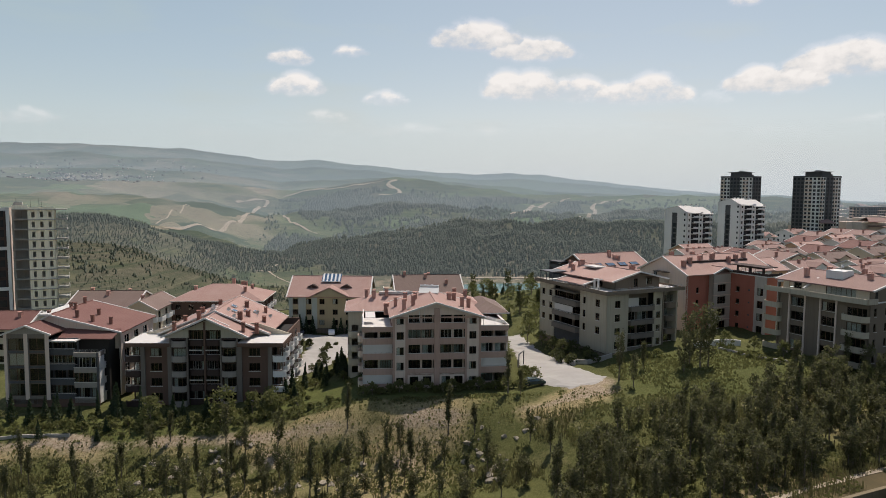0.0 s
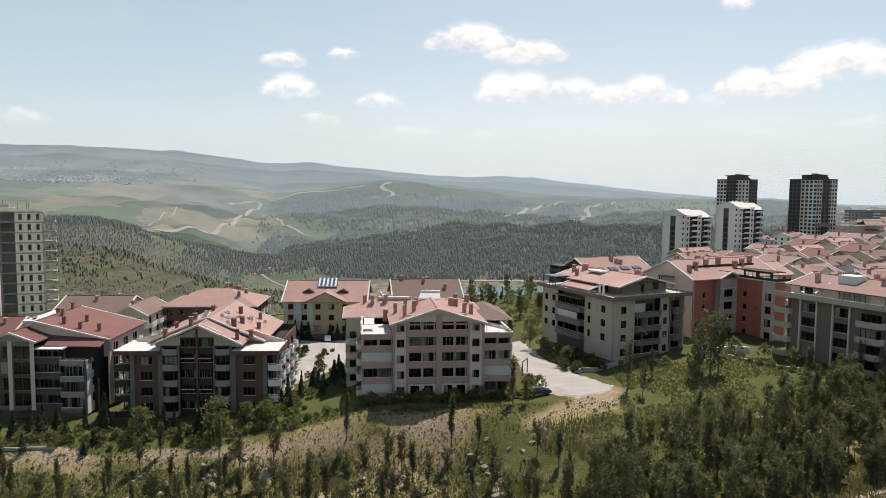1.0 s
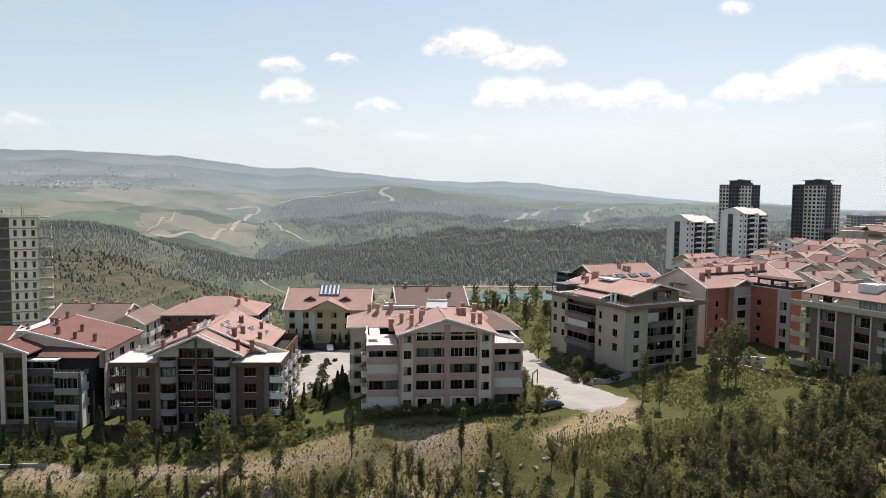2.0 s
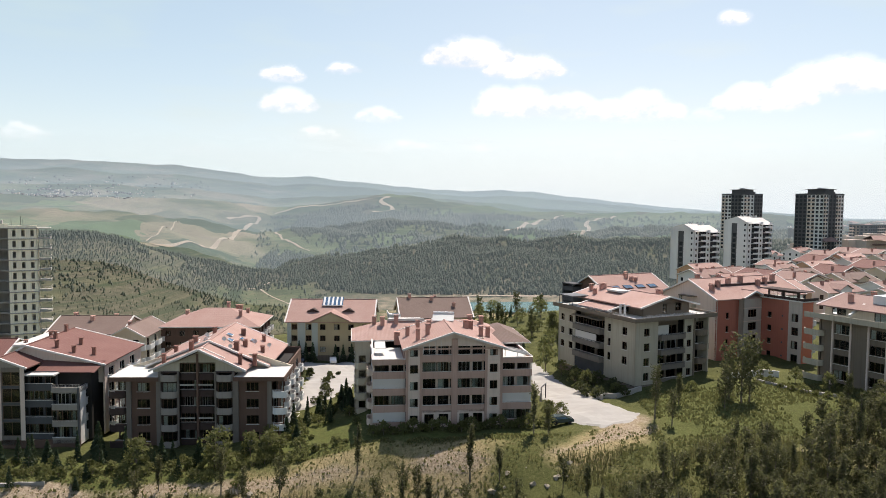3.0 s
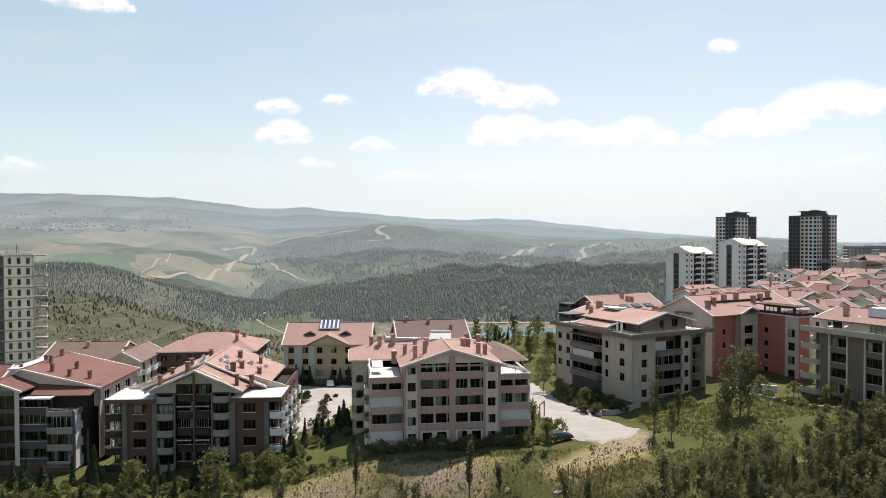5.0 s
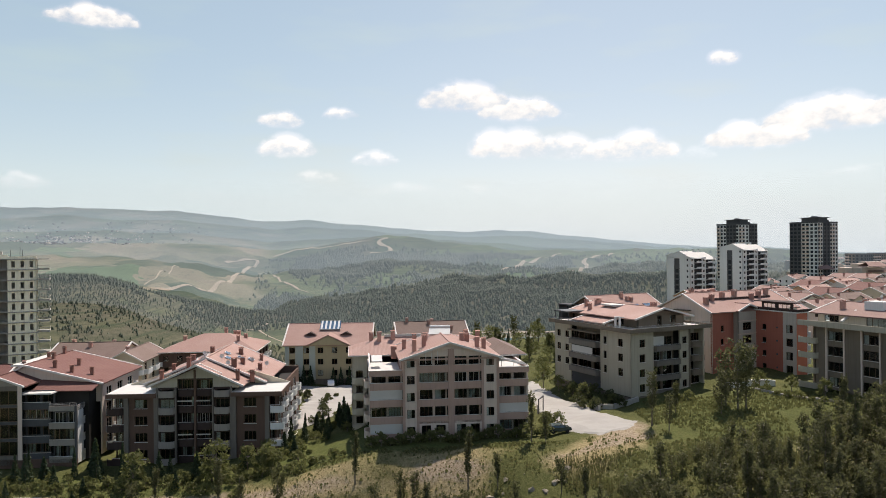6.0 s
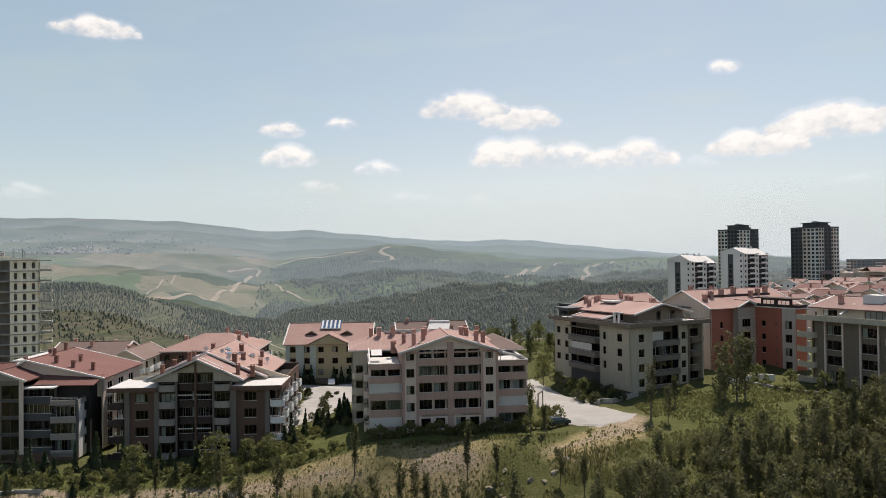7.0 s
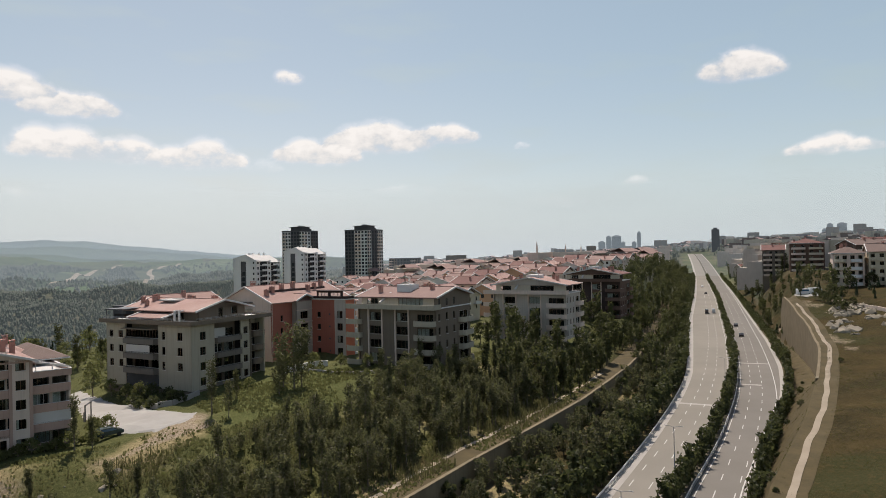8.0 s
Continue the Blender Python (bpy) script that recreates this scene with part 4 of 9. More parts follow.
def arc_outline(u0, u1, depth, n=7):
    """Outline of a balcony with rounded outer corners, from the house outwards (y negative)."""
    r = min(depth * 0.8, (u1 - u0) * 0.4)
    pts = [(u0, 0.0)]
    for i in range(n):
        a = math.pi / 2 * i / (n - 1)
        pts.append((u0 + r - r * math.cos(a), -depth + r - r * math.sin(a)))
    for i in range(n):
        a = math.pi / 2 * i / (n - 1)
        pts.append((u1 - r + r * math.sin(a), -depth + r - r * math.cos(a)))
    return pts + [(u1, 0.0)]


def balcony(b, at, u0, u1, z, depth, mat, h=0.95, rounded=True, label=""):
    """A balcony that stands out from the wall: slab and solid parapet in one piece, and a coping."""
    o = arc_outline(u0, u1, depth, 6 if rounded else 2)
    if not rounded:
        o = [(u0, 0.0), (u0, -depth), (u1, -depth), (u1, 0.0)]
    c = ((u0 + u1) / 2, 0.0)
    t = 0.12
    inner = [(c[0] + (p[0] - c[0]) * (1 - 2 * t / (u1 - u0)), p[1] * (1 - t / depth)) for p in o]
    bm = bmesh.new()
    n = len(o)
    oa, ob_ = [bm.verts.new((p[0], p[1], z - 0.25)) for p in o], [bm.verts.new((p[0], p[1], z + h)) for p in o]
    ia, ib = [bm.verts.new((p[0], p[1], z)) for p in inner], [bm.verts.new((p[0], p[1], z + h)) for p in inner]
    for i in range(n - 1):
        bm.faces.new((oa[i], oa[i + 1], ob_[i + 1], ob_[i]))
        bm.faces.new((ob_[i], ob_[i + 1], ib[i + 1], ib[i]))
        bm.faces.new((ib[i], ib[i + 1], ia[i + 1], ia[i]))
    bm.faces.new(oa[::-1])
    bm.faces.new(ia)
    return part("balcony", bm, M[mat], b, label, at=at)


def rail(b, at, u0, u1, z, h=0.9, mat="metal", y=0.0, posts=None):
    bm = bmesh.new()
    for k in (h, h * 0.55):
        bar(bm, (u0, y, z + k), (u1, y, z + k), 0.05)
    n = posts or max(2, int((u1 - u0) / 1.2))
    for i in range(n + 1):
        u = u0 + (u1 - u0) * i / n
        bar(bm, (u, y, z), (u, y, z + h), 0.05)
    return part("railing", bm, M[mat], b, at=at)


def gable_roof(b, at, u0, u1, v0, v1, ze, zr, mat="tiles", axis="v", ridge=None, over=0.5, trim=True, thick=0.22, ends=None, ze2=None):
    """A pitched roof whose ridge runs along axis; verge boards on its gables; ends: wall colour of the gable triangles."""
    bm = bmesh.new()
    if axis == "v":
        m = (u0 + u1) / 2 if ridge is None else ridge
        f = lambda u, v, z: (u, v, z)
        a0, a1, c0, c1 = u0, u1, v0, v1
    else:
        m = (v0 + v1) / 2 if ridge is None else ridge
        f = lambda u, v, z: (v, u, z)
        a0, a1, c0, c1 = v0, v1, u0, u1
    zl, zr2 = ze, ze if ze2 is None else ze2
    sl, sr = (zr - zl) / (m - a0), (zr - zr2) / (a1 - m)
    A0, A1 = a0 - over, a1 + over
    Zl, Zr = zl - sl * over, zr2 - sr * over
    C0, C1 = c0 - over, c1 + over
    p = [f(A0, C0, Zl), f(m, C0, zr), f(m, C1, zr), f(A0, C1, Zl)]
    q = [f(m, C0, zr), f(A1, C0, Zr), f(A1, C1, Zr), f(m, C1, zr)]
    if axis == "u":
        p, q = p[::-1], q[::-1]
    lift = [(*k[:2], k[2] + thick) for k in p], [(*k[:2], k[2] + thick) for k in q]
    plate(bm, lift[0], thick)
    plate(bm, lift[1], thick)
    roof = part("roof", bm, M[mat], b, at=at)
    if trim:
        for C in (C0, C1):
            for (a, za), (c, zc) in (((A0, Zl), (m, zr)), ((m, zr), (A1, Zr))):
                tr = bmesh.new()
                bar(tr, f(a, C, za + thick * 0.62), f(c, C, zc + thick * 0.62), 0.34, 0.34)
                part("verge_board", tr, M["trim"], roof)
    rb = bmesh.new()
    bar(rb, f(m, C0 + 0.2, zr + thick + 0.03), f(m, C1 - 0.2, zr + thick + 0.03), 0.3, 0.14)
    part("ridge_cap", rb, M[mat], roof)
    if ends:
        for C in ((c0, c0 + 0.3), (c1 - 0.3, c1)):
            w = bmesh.new()
            pts = [(a0, zl - 0.02), (a1, zr2 - 0.02), (m, zr - 0.02)]
            if axis == "v":
                prism(w, pts, *C)
            else:
                x = [w.verts.new((C[0], k[0], k[1])) for k in pts]
                y = [w.verts.new((C[1], k[0], k[1])) for k in pts]
                w.faces.new(x[::-1])
                w.faces.new(y)
                for i in range(3):
                    w.faces.new((x[i], x[(i + 1) % 3], y[(i + 1) % 3], y[i]))
            part("gable_wall", w, M[ends], b, at=at)
    return roof


def hip_roof(b, at, u0, u1, v0, v1, ze, zr, mat="tiles", over=0.6, thick=0.2):
    bm = bmesh.new()
    u0, u1, v0, v1 = u0 - over, u1 + over, v0 - over, v1 + over
    W, D = u1 - u0, v1 - v0
    if W >= D:
        r0, r1 = (u0 + D / 2, (v0 + v1) / 2, zr), (u1 - D / 2, (v0 + v1) / 2, zr)
        faces = [[(u0, v0, ze), (u1, v0, ze), r1, r0], [(u1, v0, ze), (u1, v1, ze), r1], [(u1, v1, ze), (u0, v1, ze), r0, r1], [(u0, v1, ze), (u0, v0, ze), r0]]
    else:
        r0, r1 = ((u0 + u1) / 2, v0 + W / 2, zr), ((u0 + u1) / 2, v1 - W / 2, zr)
        faces = [[(u0, v0, ze), (u1, v0, ze), r0], [(u1, v0, ze), (u1, v1, ze), r1, r0], [(u1, v1, ze), (u0, v1, ze), r1], [(u0, v1, ze), (u0, v0, ze), r0, r1]]
    for f in faces:
        plate(bm, f, thick)
    roof = part("roof", bm, M[mat], b, at=at)
    g = boxes((u0 - 0.1, u1 + 0.1, v0 - 0.1, v0, ze - 0.25, ze - 0.05), (u0 - 0.1, u1 + 0.1, v1, v1 + 0.1, ze - 0.25, ze - 0.05), (u0 - 0.1, u0, v0, v1, ze - 0.25, ze - 0.05), (u1, u1 + 0.1, v0, v1, ze - 0.25, ze - 0.05))
    part("gutter", g, M["trim"], roof)
    return roof


def chimney(b, u, v, z, h=1.6, w=0.75, d=None, mat="chimney", capped=True):
    d = d or w
    k = part("chimney", shared(("chimney", w, d, round(h, 1), mat), lambda: boxes((-w / 2, w / 2, -d / 2, d / 2, -1.0, h), (-w / 2 - 0.06, w / 2 + 0.06, -d / 2 - 0.06, d / 2 + 0.06, h * 0.72, h * 0.8)), M[mat]), None, b, at=pose(u, v, z))
    if not capped:
        return
    cap = boxes((-w / 2 - 0.1, w / 2 + 0.1, -d / 2 - 0.1, d / 2 + 0.1, h + 0.22, h + 0.30), (-w / 2, -w / 2 + 0.1, -d / 2, -d / 2 + 0.1, h, h + 0.22), (w / 2 - 0.1, w / 2, -d / 2, -d / 2 + 0.1, h, h + 0.22), (-w / 2, -w / 2 + 0.1, d / 2 - 0.1, d / 2, h, h + 0.22), (w / 2 - 0.1, w / 2, d / 2 - 0.1, d / 2, h, h + 0.22))
    part("chimney_cap", shared(("chimney_cap", w, d, round(h, 1), mat), lambda: cap, M[mat] if "chimney" in mat else M["dark_metal"]), None, k)


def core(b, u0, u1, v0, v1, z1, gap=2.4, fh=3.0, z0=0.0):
    """Near-black box behind the windows; its colour stands in for the shade of deep rooms."""
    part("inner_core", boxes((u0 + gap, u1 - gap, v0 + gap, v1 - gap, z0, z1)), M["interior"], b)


def dish(b, u, v, z, r=0.45):
    bm = bmesh.new()
    tube(bm, (0, 0, 0), (0, 0, 0.9), 0.03, 0.03)
    n = 10
    c = bm.verts.new((0, 0.16, 1.0))
    ring = [bm.verts.new((r * math.cos(6.2832 * i / n), 0.0, 1.0 + r * math.sin(6.2832 * i / n))) for i in range(n)]
    for i in range(n):
        bm.faces.new((c, ring[i], ring[(i + 1) % n]))
    part("satellite_dish", shared(("dish", r), lambda: bm, M["frame"]), None, b, at=pose(u, v, z, 0, 0, 20))


def water_heater(b, u, v, z, yaw=0, w=2.0, mat="panel"):
    """A sloping solar panel with its tank on a stand."""
    bm = bmesh.new()
    plate(bm, [(0, 0, 0.25), (w, 0, 0.25), (w, 1.6, 1.25), (0, 1.6, 1.25)], 0.08)
    k = part("solar_collector", bm, M[mat], b, at=pose(u, v, z, 0, 0, yaw))
    t = bmesh.new()
    tube(t, (0.1, 1.9, 1.45), (w - 0.1, 1.9, 1.45), 0.28, 0.28, 10)
    for x in (0.15, w - 0.15):
        bar(t, (x, 1.9, 0), (x, 1.9, 1.2), 0.06)
        bar(t, (x, 0.05, 0), (x, 0.05, 0.25), 0.06)
    part("water_tank", t, M["frame"], k)

# ---- the front row: the pinkish gabled house ----
def gabled_house():
    b = thing("apartment_house", pose(-1, 133.3, -11.5, 0, 0, 6.5), "pinkish five-storey apartment house with a red gabled roof", "apartment building")
    F = FRONT
    z0, fh = -0.25, 3.0
    for u0, u1 in ((-8.6, -5.8), (5.5, 8.6)):
        window_bay(b, F, u0, u1, z0, 5, fh, "offwhite", 1.25, 1.4, 0.75, top=14.2 if u0 < 0 else 14.1)
        part("pilaster", boxes((u0 - 0.06, u0 + 0.4, -0.14, 0.0, 0, 13.5), (u1 - 0.4, u1 + 0.06, -0.14, 0.0, 0, 14.0)), M["pink"], b)
    wall(b, F, -0.6, 0.55, z0, 15.6, "pink")
    part("pilaster", boxes((-0.48, 0.42, -0.16, 0, 0, 15.5)), M["pink"], b)
    for (u0, u1), st in (((-5.8, -0.6), "oogo"), ((0.55, 5.5), "ooco")):
        window_bay(b, F, u0, u1, z0, 1, fh, "offwhite", 1.5, 1.7, 0.6, 2)
        loggia_bay(b, F, u0, u1, z0 + fh, 4, fh, "pink", "offwhite", 1.5, st if u0 < 0 else "ogoo", top=15.4)
    g = bmesh.new()
    prism(g, [(-5.8, 14.25), (-0.6, 14.25), (-0.6, 16.3), (-5.8, 14.75)], 0.0, 0.3)
    prism(g, [(0.55, 14.25), (5.5, 14.25), (5.5, 14.75), (0.55, 16.3)], 0.0, 0.3)
    prism(g, [(-8.6, 13.9), (-5.8, 14.1), (-5.8, 14.75), (-8.6, 13.95)], 0.0, 0.29)
    prism(g, [(5.5, 14.1), (8.6, 13.9), (8.6, 13.95), (5.5, 14.75)], 0.0, 0.29)
    prism(g, [(-0.6, 15.5), (0.55, 15.5), (0.55, 16.3), (-0.26, 16.5), (-0.6, 16.4)], 0.0, 0.28)
    part("gable_wall", g, M["offwhite"], b)
    for k in range(4):
        x = -5.6 + k * 1.05
        g = bmesh.new()
        bar(g, (x, -0.05, 13.0), (x, -0.05, 14.3 + 0.30 * (x + 5.8)), 0.07)
        part("glazing_bar", g, M["frame"], b)
    # side wings of stacked loggias with roof terraces
    W = pose(0, 0.7, 0)
    loggia_bay(b, W, -14.4, -8.62, z0, 4, fh, "pink", "offwhite", 1.6, "bgbo", top=11.2)
    loggia_bay(b, W, 8.62, 14.2, z0, 4, fh, "pink", "offwhite", 1.6, "gboo", top=11.2)
    for u0, u1 in ((-14.5, -8.65), (8.65, 14.3)):
        part("terrace", boxes((u0, u1, 0.55, 13.9, 10.9, 11.25), (u0, u1, 0.55, 0.75, 11.25, 11.9), (u0 if u0 < 0 else u1 - 0.2, u0 + 0.2 if u0 < 0 else u1, 0.75, 13.9, 11.25, 11.9)), M["pink"], b, "roof terrace with a low parapet")
        part("terrace_coping", boxes((u0 - 0.1, u1, 0.45, 0.85, 11.9, 12.0), (u0 - 0.1 if u0 < 0 else u1 - 0.3, u0 + 0.3 if u0 < 0 else u1 + 0.1, 0.85, 14.0, 11.9, 12.0)), M["trim"], b)
        part("terrace_floor", boxes((u0 + 0.2, u1 - 0.2, 0.8, 13.8, 11.25, 11.29)), M["slab_white"], b)
    window_bay(b, left_of(14.0, -14.4), 0.0, 12.9, z0, 4, fh, "offwhite", 1.2, 1.3, 0.9, 3, top=11.2)
    for i in range(4):
        balcony(b, left_of(14.0, -14.4), 8.0, 11.2, z0 + i * fh, 1.0, "offwhite")
    window_bay(b, right_of(14.2, 0.9), 0.0, 13.0, z0, 4, fh, "offwhite", 1.2, 1.3, 0.9, 3, top=11.2)
    wall(b, left_of(14.0, -8.6), 0.0, 14.0, 11.2, 13.9, "pink", [(9.0, 11.4, 11.35, 13.3)])
    wall(b, right_of(8.6, 0.0), 0.0, 14.0, 11.2, 13.9, "pink", [(2.0, 4.4, 11.35, 13.3)])
    gable_roof(b, FRONT, -8.6, 8.6, 0.0, 17.0, 13.9, 16.6, ridge=-0.26, over=0.7)
    part("gable_board", boxes((-8.7, 8.7, -0.06, 0.0, 13.62, 13.92)), M["pink"], b)
    # sloping rails and pergola on the terraces
    p = bmesh.new()
    for k in range(3):
        bar(p, (9.2, 1.2 + 1.6 * k, 13.3), (14.2, 1.2 + 1.6 * k, 12.1), 0.14, 0.2)
    for x in (9.3, 11.6, 14.1):
        bar(p, (x, 1.0, 11.3), (x, 1.0, 13.4 - (x - 9.2) * 0.24), 0.1)
    bar(p, (9.2, 1.0, 13.4), (14.2, 1.0, 12.2), 0.1)
    part("pergola", p, M["trim"], b, "white sloping pergola beams")
    q = bmesh.new()
    bar(q, (-14.3, 1.2, 11.9), (-14.3, 12.5, 13.2), 0.25, 0.3)
    plate(q, [(-13.9, 7.0, 12.6), (-11.9, 7.0, 12.6), (-11.9, 10.0, 13.3), (-13.9, 10.0, 13.3)], 0.08)
    part("terrace_canopy", q, M["trim"], b)
    # the rear wing across the back, hipped
    R = pose(0, 15.5, 0)
    window_bay(b, R, -17.6, -14.6, z0 - 1.5, 4, fh, "cream", 1.2, 1.3, 0.9, 1, top=12.6)
    for i in range(4):
        balcony(b, R, -17.6, -14.9, z0 - 1.5 + i * fh, 1.2, "cream")
    window_bay(b, R, 14.6, 16.0, z0, 4, fh, "offwhite", 0.8, 1.3, 0.9, 1, top=12.6)
    window_bay(b, left_of(28.0, -17.6), 0, 12.5, z0 - 1.5, 4, fh, "cream", 1.2, 1.3, 0.9, 3, top=12.6)
    wall(b, right_of(16.0, 15.5), 0, 12.5, -2, 12.6, "offwhite")
    wall(b, back_of(16.0, 28.0), 0, 33.6, -2, 12.6, "offwhite")
    hip_roof(b, FRONT, -17.6, 13.0, 15.5, 28.0, 12.6, 15.4)
    hip_roof(b, FRONT, 8.8, 16.0, 12.0, 27.0, 12.5, 14.4, "tiles_brown")
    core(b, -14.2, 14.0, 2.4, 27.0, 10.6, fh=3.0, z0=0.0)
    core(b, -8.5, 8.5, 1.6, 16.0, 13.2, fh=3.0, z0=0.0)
    for u, v, h, w in ((-6.3, 3.0, 2.2, 0.62), (-4.4, 4.6, 2.2, 0.62), (-7.7, 9.5, 2.0, 0.62), (-5.6, 11.5, 2.0, 0.62), (-3.6, 10.0, 1.7, 0.7), (-9.5, 12.5, 1.4, 0.9), (5.4, 4.2, 2.2, 0.62), (7.0, 6.0, 2.3, 0.62), (3.4, 9.5, 1.6, 0.7), (4.6, 11.0, 1.6, 0.7)):
        z = 16.6 - abs(u + 0.26) * 0.31 + 0.1 if abs(u) < 8.8 else 13.2
        chimney(b, u, v, z, 0.85 * h, 1.15 * w)
    for u, v, z in ((-12.0, 20.0, 14.8), (-9.2, 20.5, 15.0), (6.0, 21, 14.8), (8.4, 20.4, 14.6), (-13.6, 22.0, 14.6)):
        chimney(b, u, v, z, 1.4, 0.8)
    part("roof_terrace", boxes((-10.5, -3.8, 21.5, 25.5, 14.3, 15.3), (-10.9, -3.4, 21.1, 21.4, 15.3, 15.8)), M["slab_white"], b)
    water_heater(b, -2.6, 13.4, 16.4, -12, 4.2, "tube_panel")
    for u in (-1.0, 0.4):
        dish(b, u, 15.4, 16.6, 0.55)
    return b


# ---- the brown house with flat white wings ----
def brown_house():
    b = thing("apartment_house", pose(-47, 137, -16.6, 0, 0, 2), "dark brown apartment house, red roof, white flat wing roofs", "apartment building")
    F = FRONT
    fh = 3.05
    for u0, u1 in ((-13.2, -7.4), (6.0, 12.5)):
        window_bay(b, F, u0, u1, 0, 4, fh, "brown", 2.0, 1.5, 0.85, 1, 3, top=12.0, curtain=0.25)
        for q in (u0, u1 - 0.5):
            part("pilaster", boxes((q, q + 0.8, -0.45, 0.0, 0, 12.0)), M["warm_grey"], b)
    loggia_bay(b, F, -15.4, -13.2, 0, 4, fh, "brown", "brown", 1.6, "ogog", top=12.0)
    for i in range(4):
        balcony(b, F, -16.3, -13.4, i * fh, 0.9, "dark_brown")
    loggia_bay(b, F, 12.5, 14.6, 0, 4, fh, "brown", "brown", 1.6, "o", top=12.0)
    for i in range(4):
        balcony(b, F, 12.9, 15.6, i * fh, 0.9, "white")
    for u0, u1 in ((-7.4, -3.9), (2.55, 6.0)):
        wall(b, F, u0, u1, 0, 13.6, "dark_brown", [(u0 + 0.5, u1 - 0.5, i * fh + 0.1, i * fh + 2.35) for i in range(4)] + [(u0 + 0.6, u1 - 0.6, 4 * fh + 0.2, 13.3)])
        for i in range(4):
            window(b, F @ pose(u0 + 0.5, 0, i * fh + 0.1), u1 - u0 - 1.0, 2.25, 3, "brown_frame", 0.3, sill=False)
            balcony(b, F, u0 + 0.25, u1 - 0.25, i * fh, 1.0, "pale_grey")
        balcony(b, F, u0 + 0.25, u1 - 0.25, 4 * fh, 1.0, "pale_grey")
        part("pilaster", boxes((u0 - 0.02, u0 + 0.22, -0.5, 0.0, 0, 13.7), (u1 - 0.22, u1 + 0.02, -0.5, 0.0, 0, 13.7)), M["warm_grey"], b)
    for u0, u1 in ((-3.9, -0.7), (-0.65, 2.55)):
        loggia_bay(b, F @ pose(0, 0.8, 0), u0, u1, 0, 5, fh, "dark_brown", "dark_brown", 1.5, "ogoog", top=15.2)
        for i in range(1, 5):
            balcony(b, F @ pose(0, 0.8, 0), u0 + 0.05, u1 - 0.05, i * fh, 0.7, "dark_brown")
            if i % 2:
                part("awning", boxes((u0 + 0.3, u1 - 0.3, -0.5, -0.42, i * fh + 2.0, i * fh + 2.2)), M["curtain"], b, at=F)
    part("fin", boxes((-0.85, -0.5, 0.0, 0.9, 0, 16.8)), M["brown"], b)
    g = bmesh.new()
    for pts in ([(-8.6, 13.5), (-3.9, 13.5), (-3.9, 15.6), (-8.6, 14.0)], [(2.55, 13.4), (7.2, 13.4), (7.2, 13.7), (2.55, 15.9)], [(-3.9, 15.2), (2.55, 15.2), (2.55, 15.9), (-0.2, 17.2), (-3.9, 15.6)]):
        g = bmesh.new()
        prism(g, pts, 0.25, 0.55)
        part("gable_wall", g, M["grey_beige"], b)
    # main roof with stepped front edge
    gable_roof(b, FRONT, -11.5, 10.5, 6.5, 26.0, 13.3, 17.9, ridge=-0.2, over=0.6)
    gable_roof(b, FRONT, -8.6, 7.4, 0.6, 6.4, 13.9, 17.5, ridge=-0.2, over=0.7)
    gable_roof(b, FRONT, -3.9, 3.5, -0.4, 0.4, 15.9, 17.6, ridge=-0.2, over=0.5)
    for u0, u1 in ((-16.2, -7.4), (6.0, 15.2)):
        part("flat_roof", boxes((u0, u1, -0.9, 9.0, 12.0, 12.75)), M["brown"], b)
        part("roof_membrane", boxes((u0 + 0.12, u1 - 0.12, -0.8, 8.9, 12.754, 12.80)), M["slab_white"], b, "white flat roof surface")
    w = bmesh.new()
    prism(w, [(6.4, 12.8), (15.0, 12.8), (15.0, 13.0), (8.2, 15.2), (6.4, 15.2)], 7.6, 7.9)
    part("parapet_wall", w, M["cream"], b)
    w = bmesh.new()
    prism(w, [(-15.0, 12.8), (-7.6, 12.8), (-7.6, 14.8), (-9.0, 14.8), (-15.0, 13.0)], 7.6, 7.9)
    part("parapet_wall", w, M["cream"], b)
    part("roof_door", boxes((7.6, 8.5, 7.5, 7.58, 12.8, 14.7)), M["dark_brown"], b)
    wall(b, left_of(26, -13.8), 0, 25.5, 0, 12.6, "brown", [(6 + 4 * k, 7.3 + 4 * k, i * fh + 0.9, i * fh + 2.3) for k in range(4) for i in range(4)])
    R = right_of(14.0, 0.5)
    holes = [(3 + 5.2 * k, 5.6 + 5.2 * k, i * fh + 0.1, i * fh + 2.3) for k in range(4) for i in range(4)]
    wall(b, R, 0, 25.5, 0, 12.6, "brown", holes)
    for q in holes:
        window(b, R @ pose(q[0], 0, q[2]), q[1] - q[0], q[3] - q[2], 2, "frame", 0.4, sill=False)
    for k in range(4):
        for i in range(4):
            balcony(b, R, 2.4 + 5.2 * k, 6.2 + 5.2 * k, i * fh, 1.3, "white", label="white rounded balcony")
    wall(b, back_of(14, 26), 0, 28, 0, 13.0, "brown")
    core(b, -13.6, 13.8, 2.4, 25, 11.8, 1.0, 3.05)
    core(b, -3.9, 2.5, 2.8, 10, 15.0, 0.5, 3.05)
    zr = lambda u: 17.95 - abs(u + 0.2) * 0.41
    for u, v, h, w in ((-3.2, 5.0, 1.7, 0.70), (4.6, 7.5, 1.9, 0.86), (6.6, 2.0, 1.3, 0.62), (-7.3, 2.2, 1.4, 0.62), (8.6, 5.0, 1.4, 0.7), (3.2, 19, 1.6, 0.78), (7.0, 21, 1.4, 0.62), (-5.2, 14, 1.6, 0.86), (-8.0, 11, 1.4, 0.62), (8.4, 13, 1.3, 0.70), (5.2, 12, 1.5, 0.78), (-3.0, 20, 1.5, 0.70)):
        chimney(b, u, v, zr(u) + 0.15, 0.72 * h, w, mat="chimney_dark")
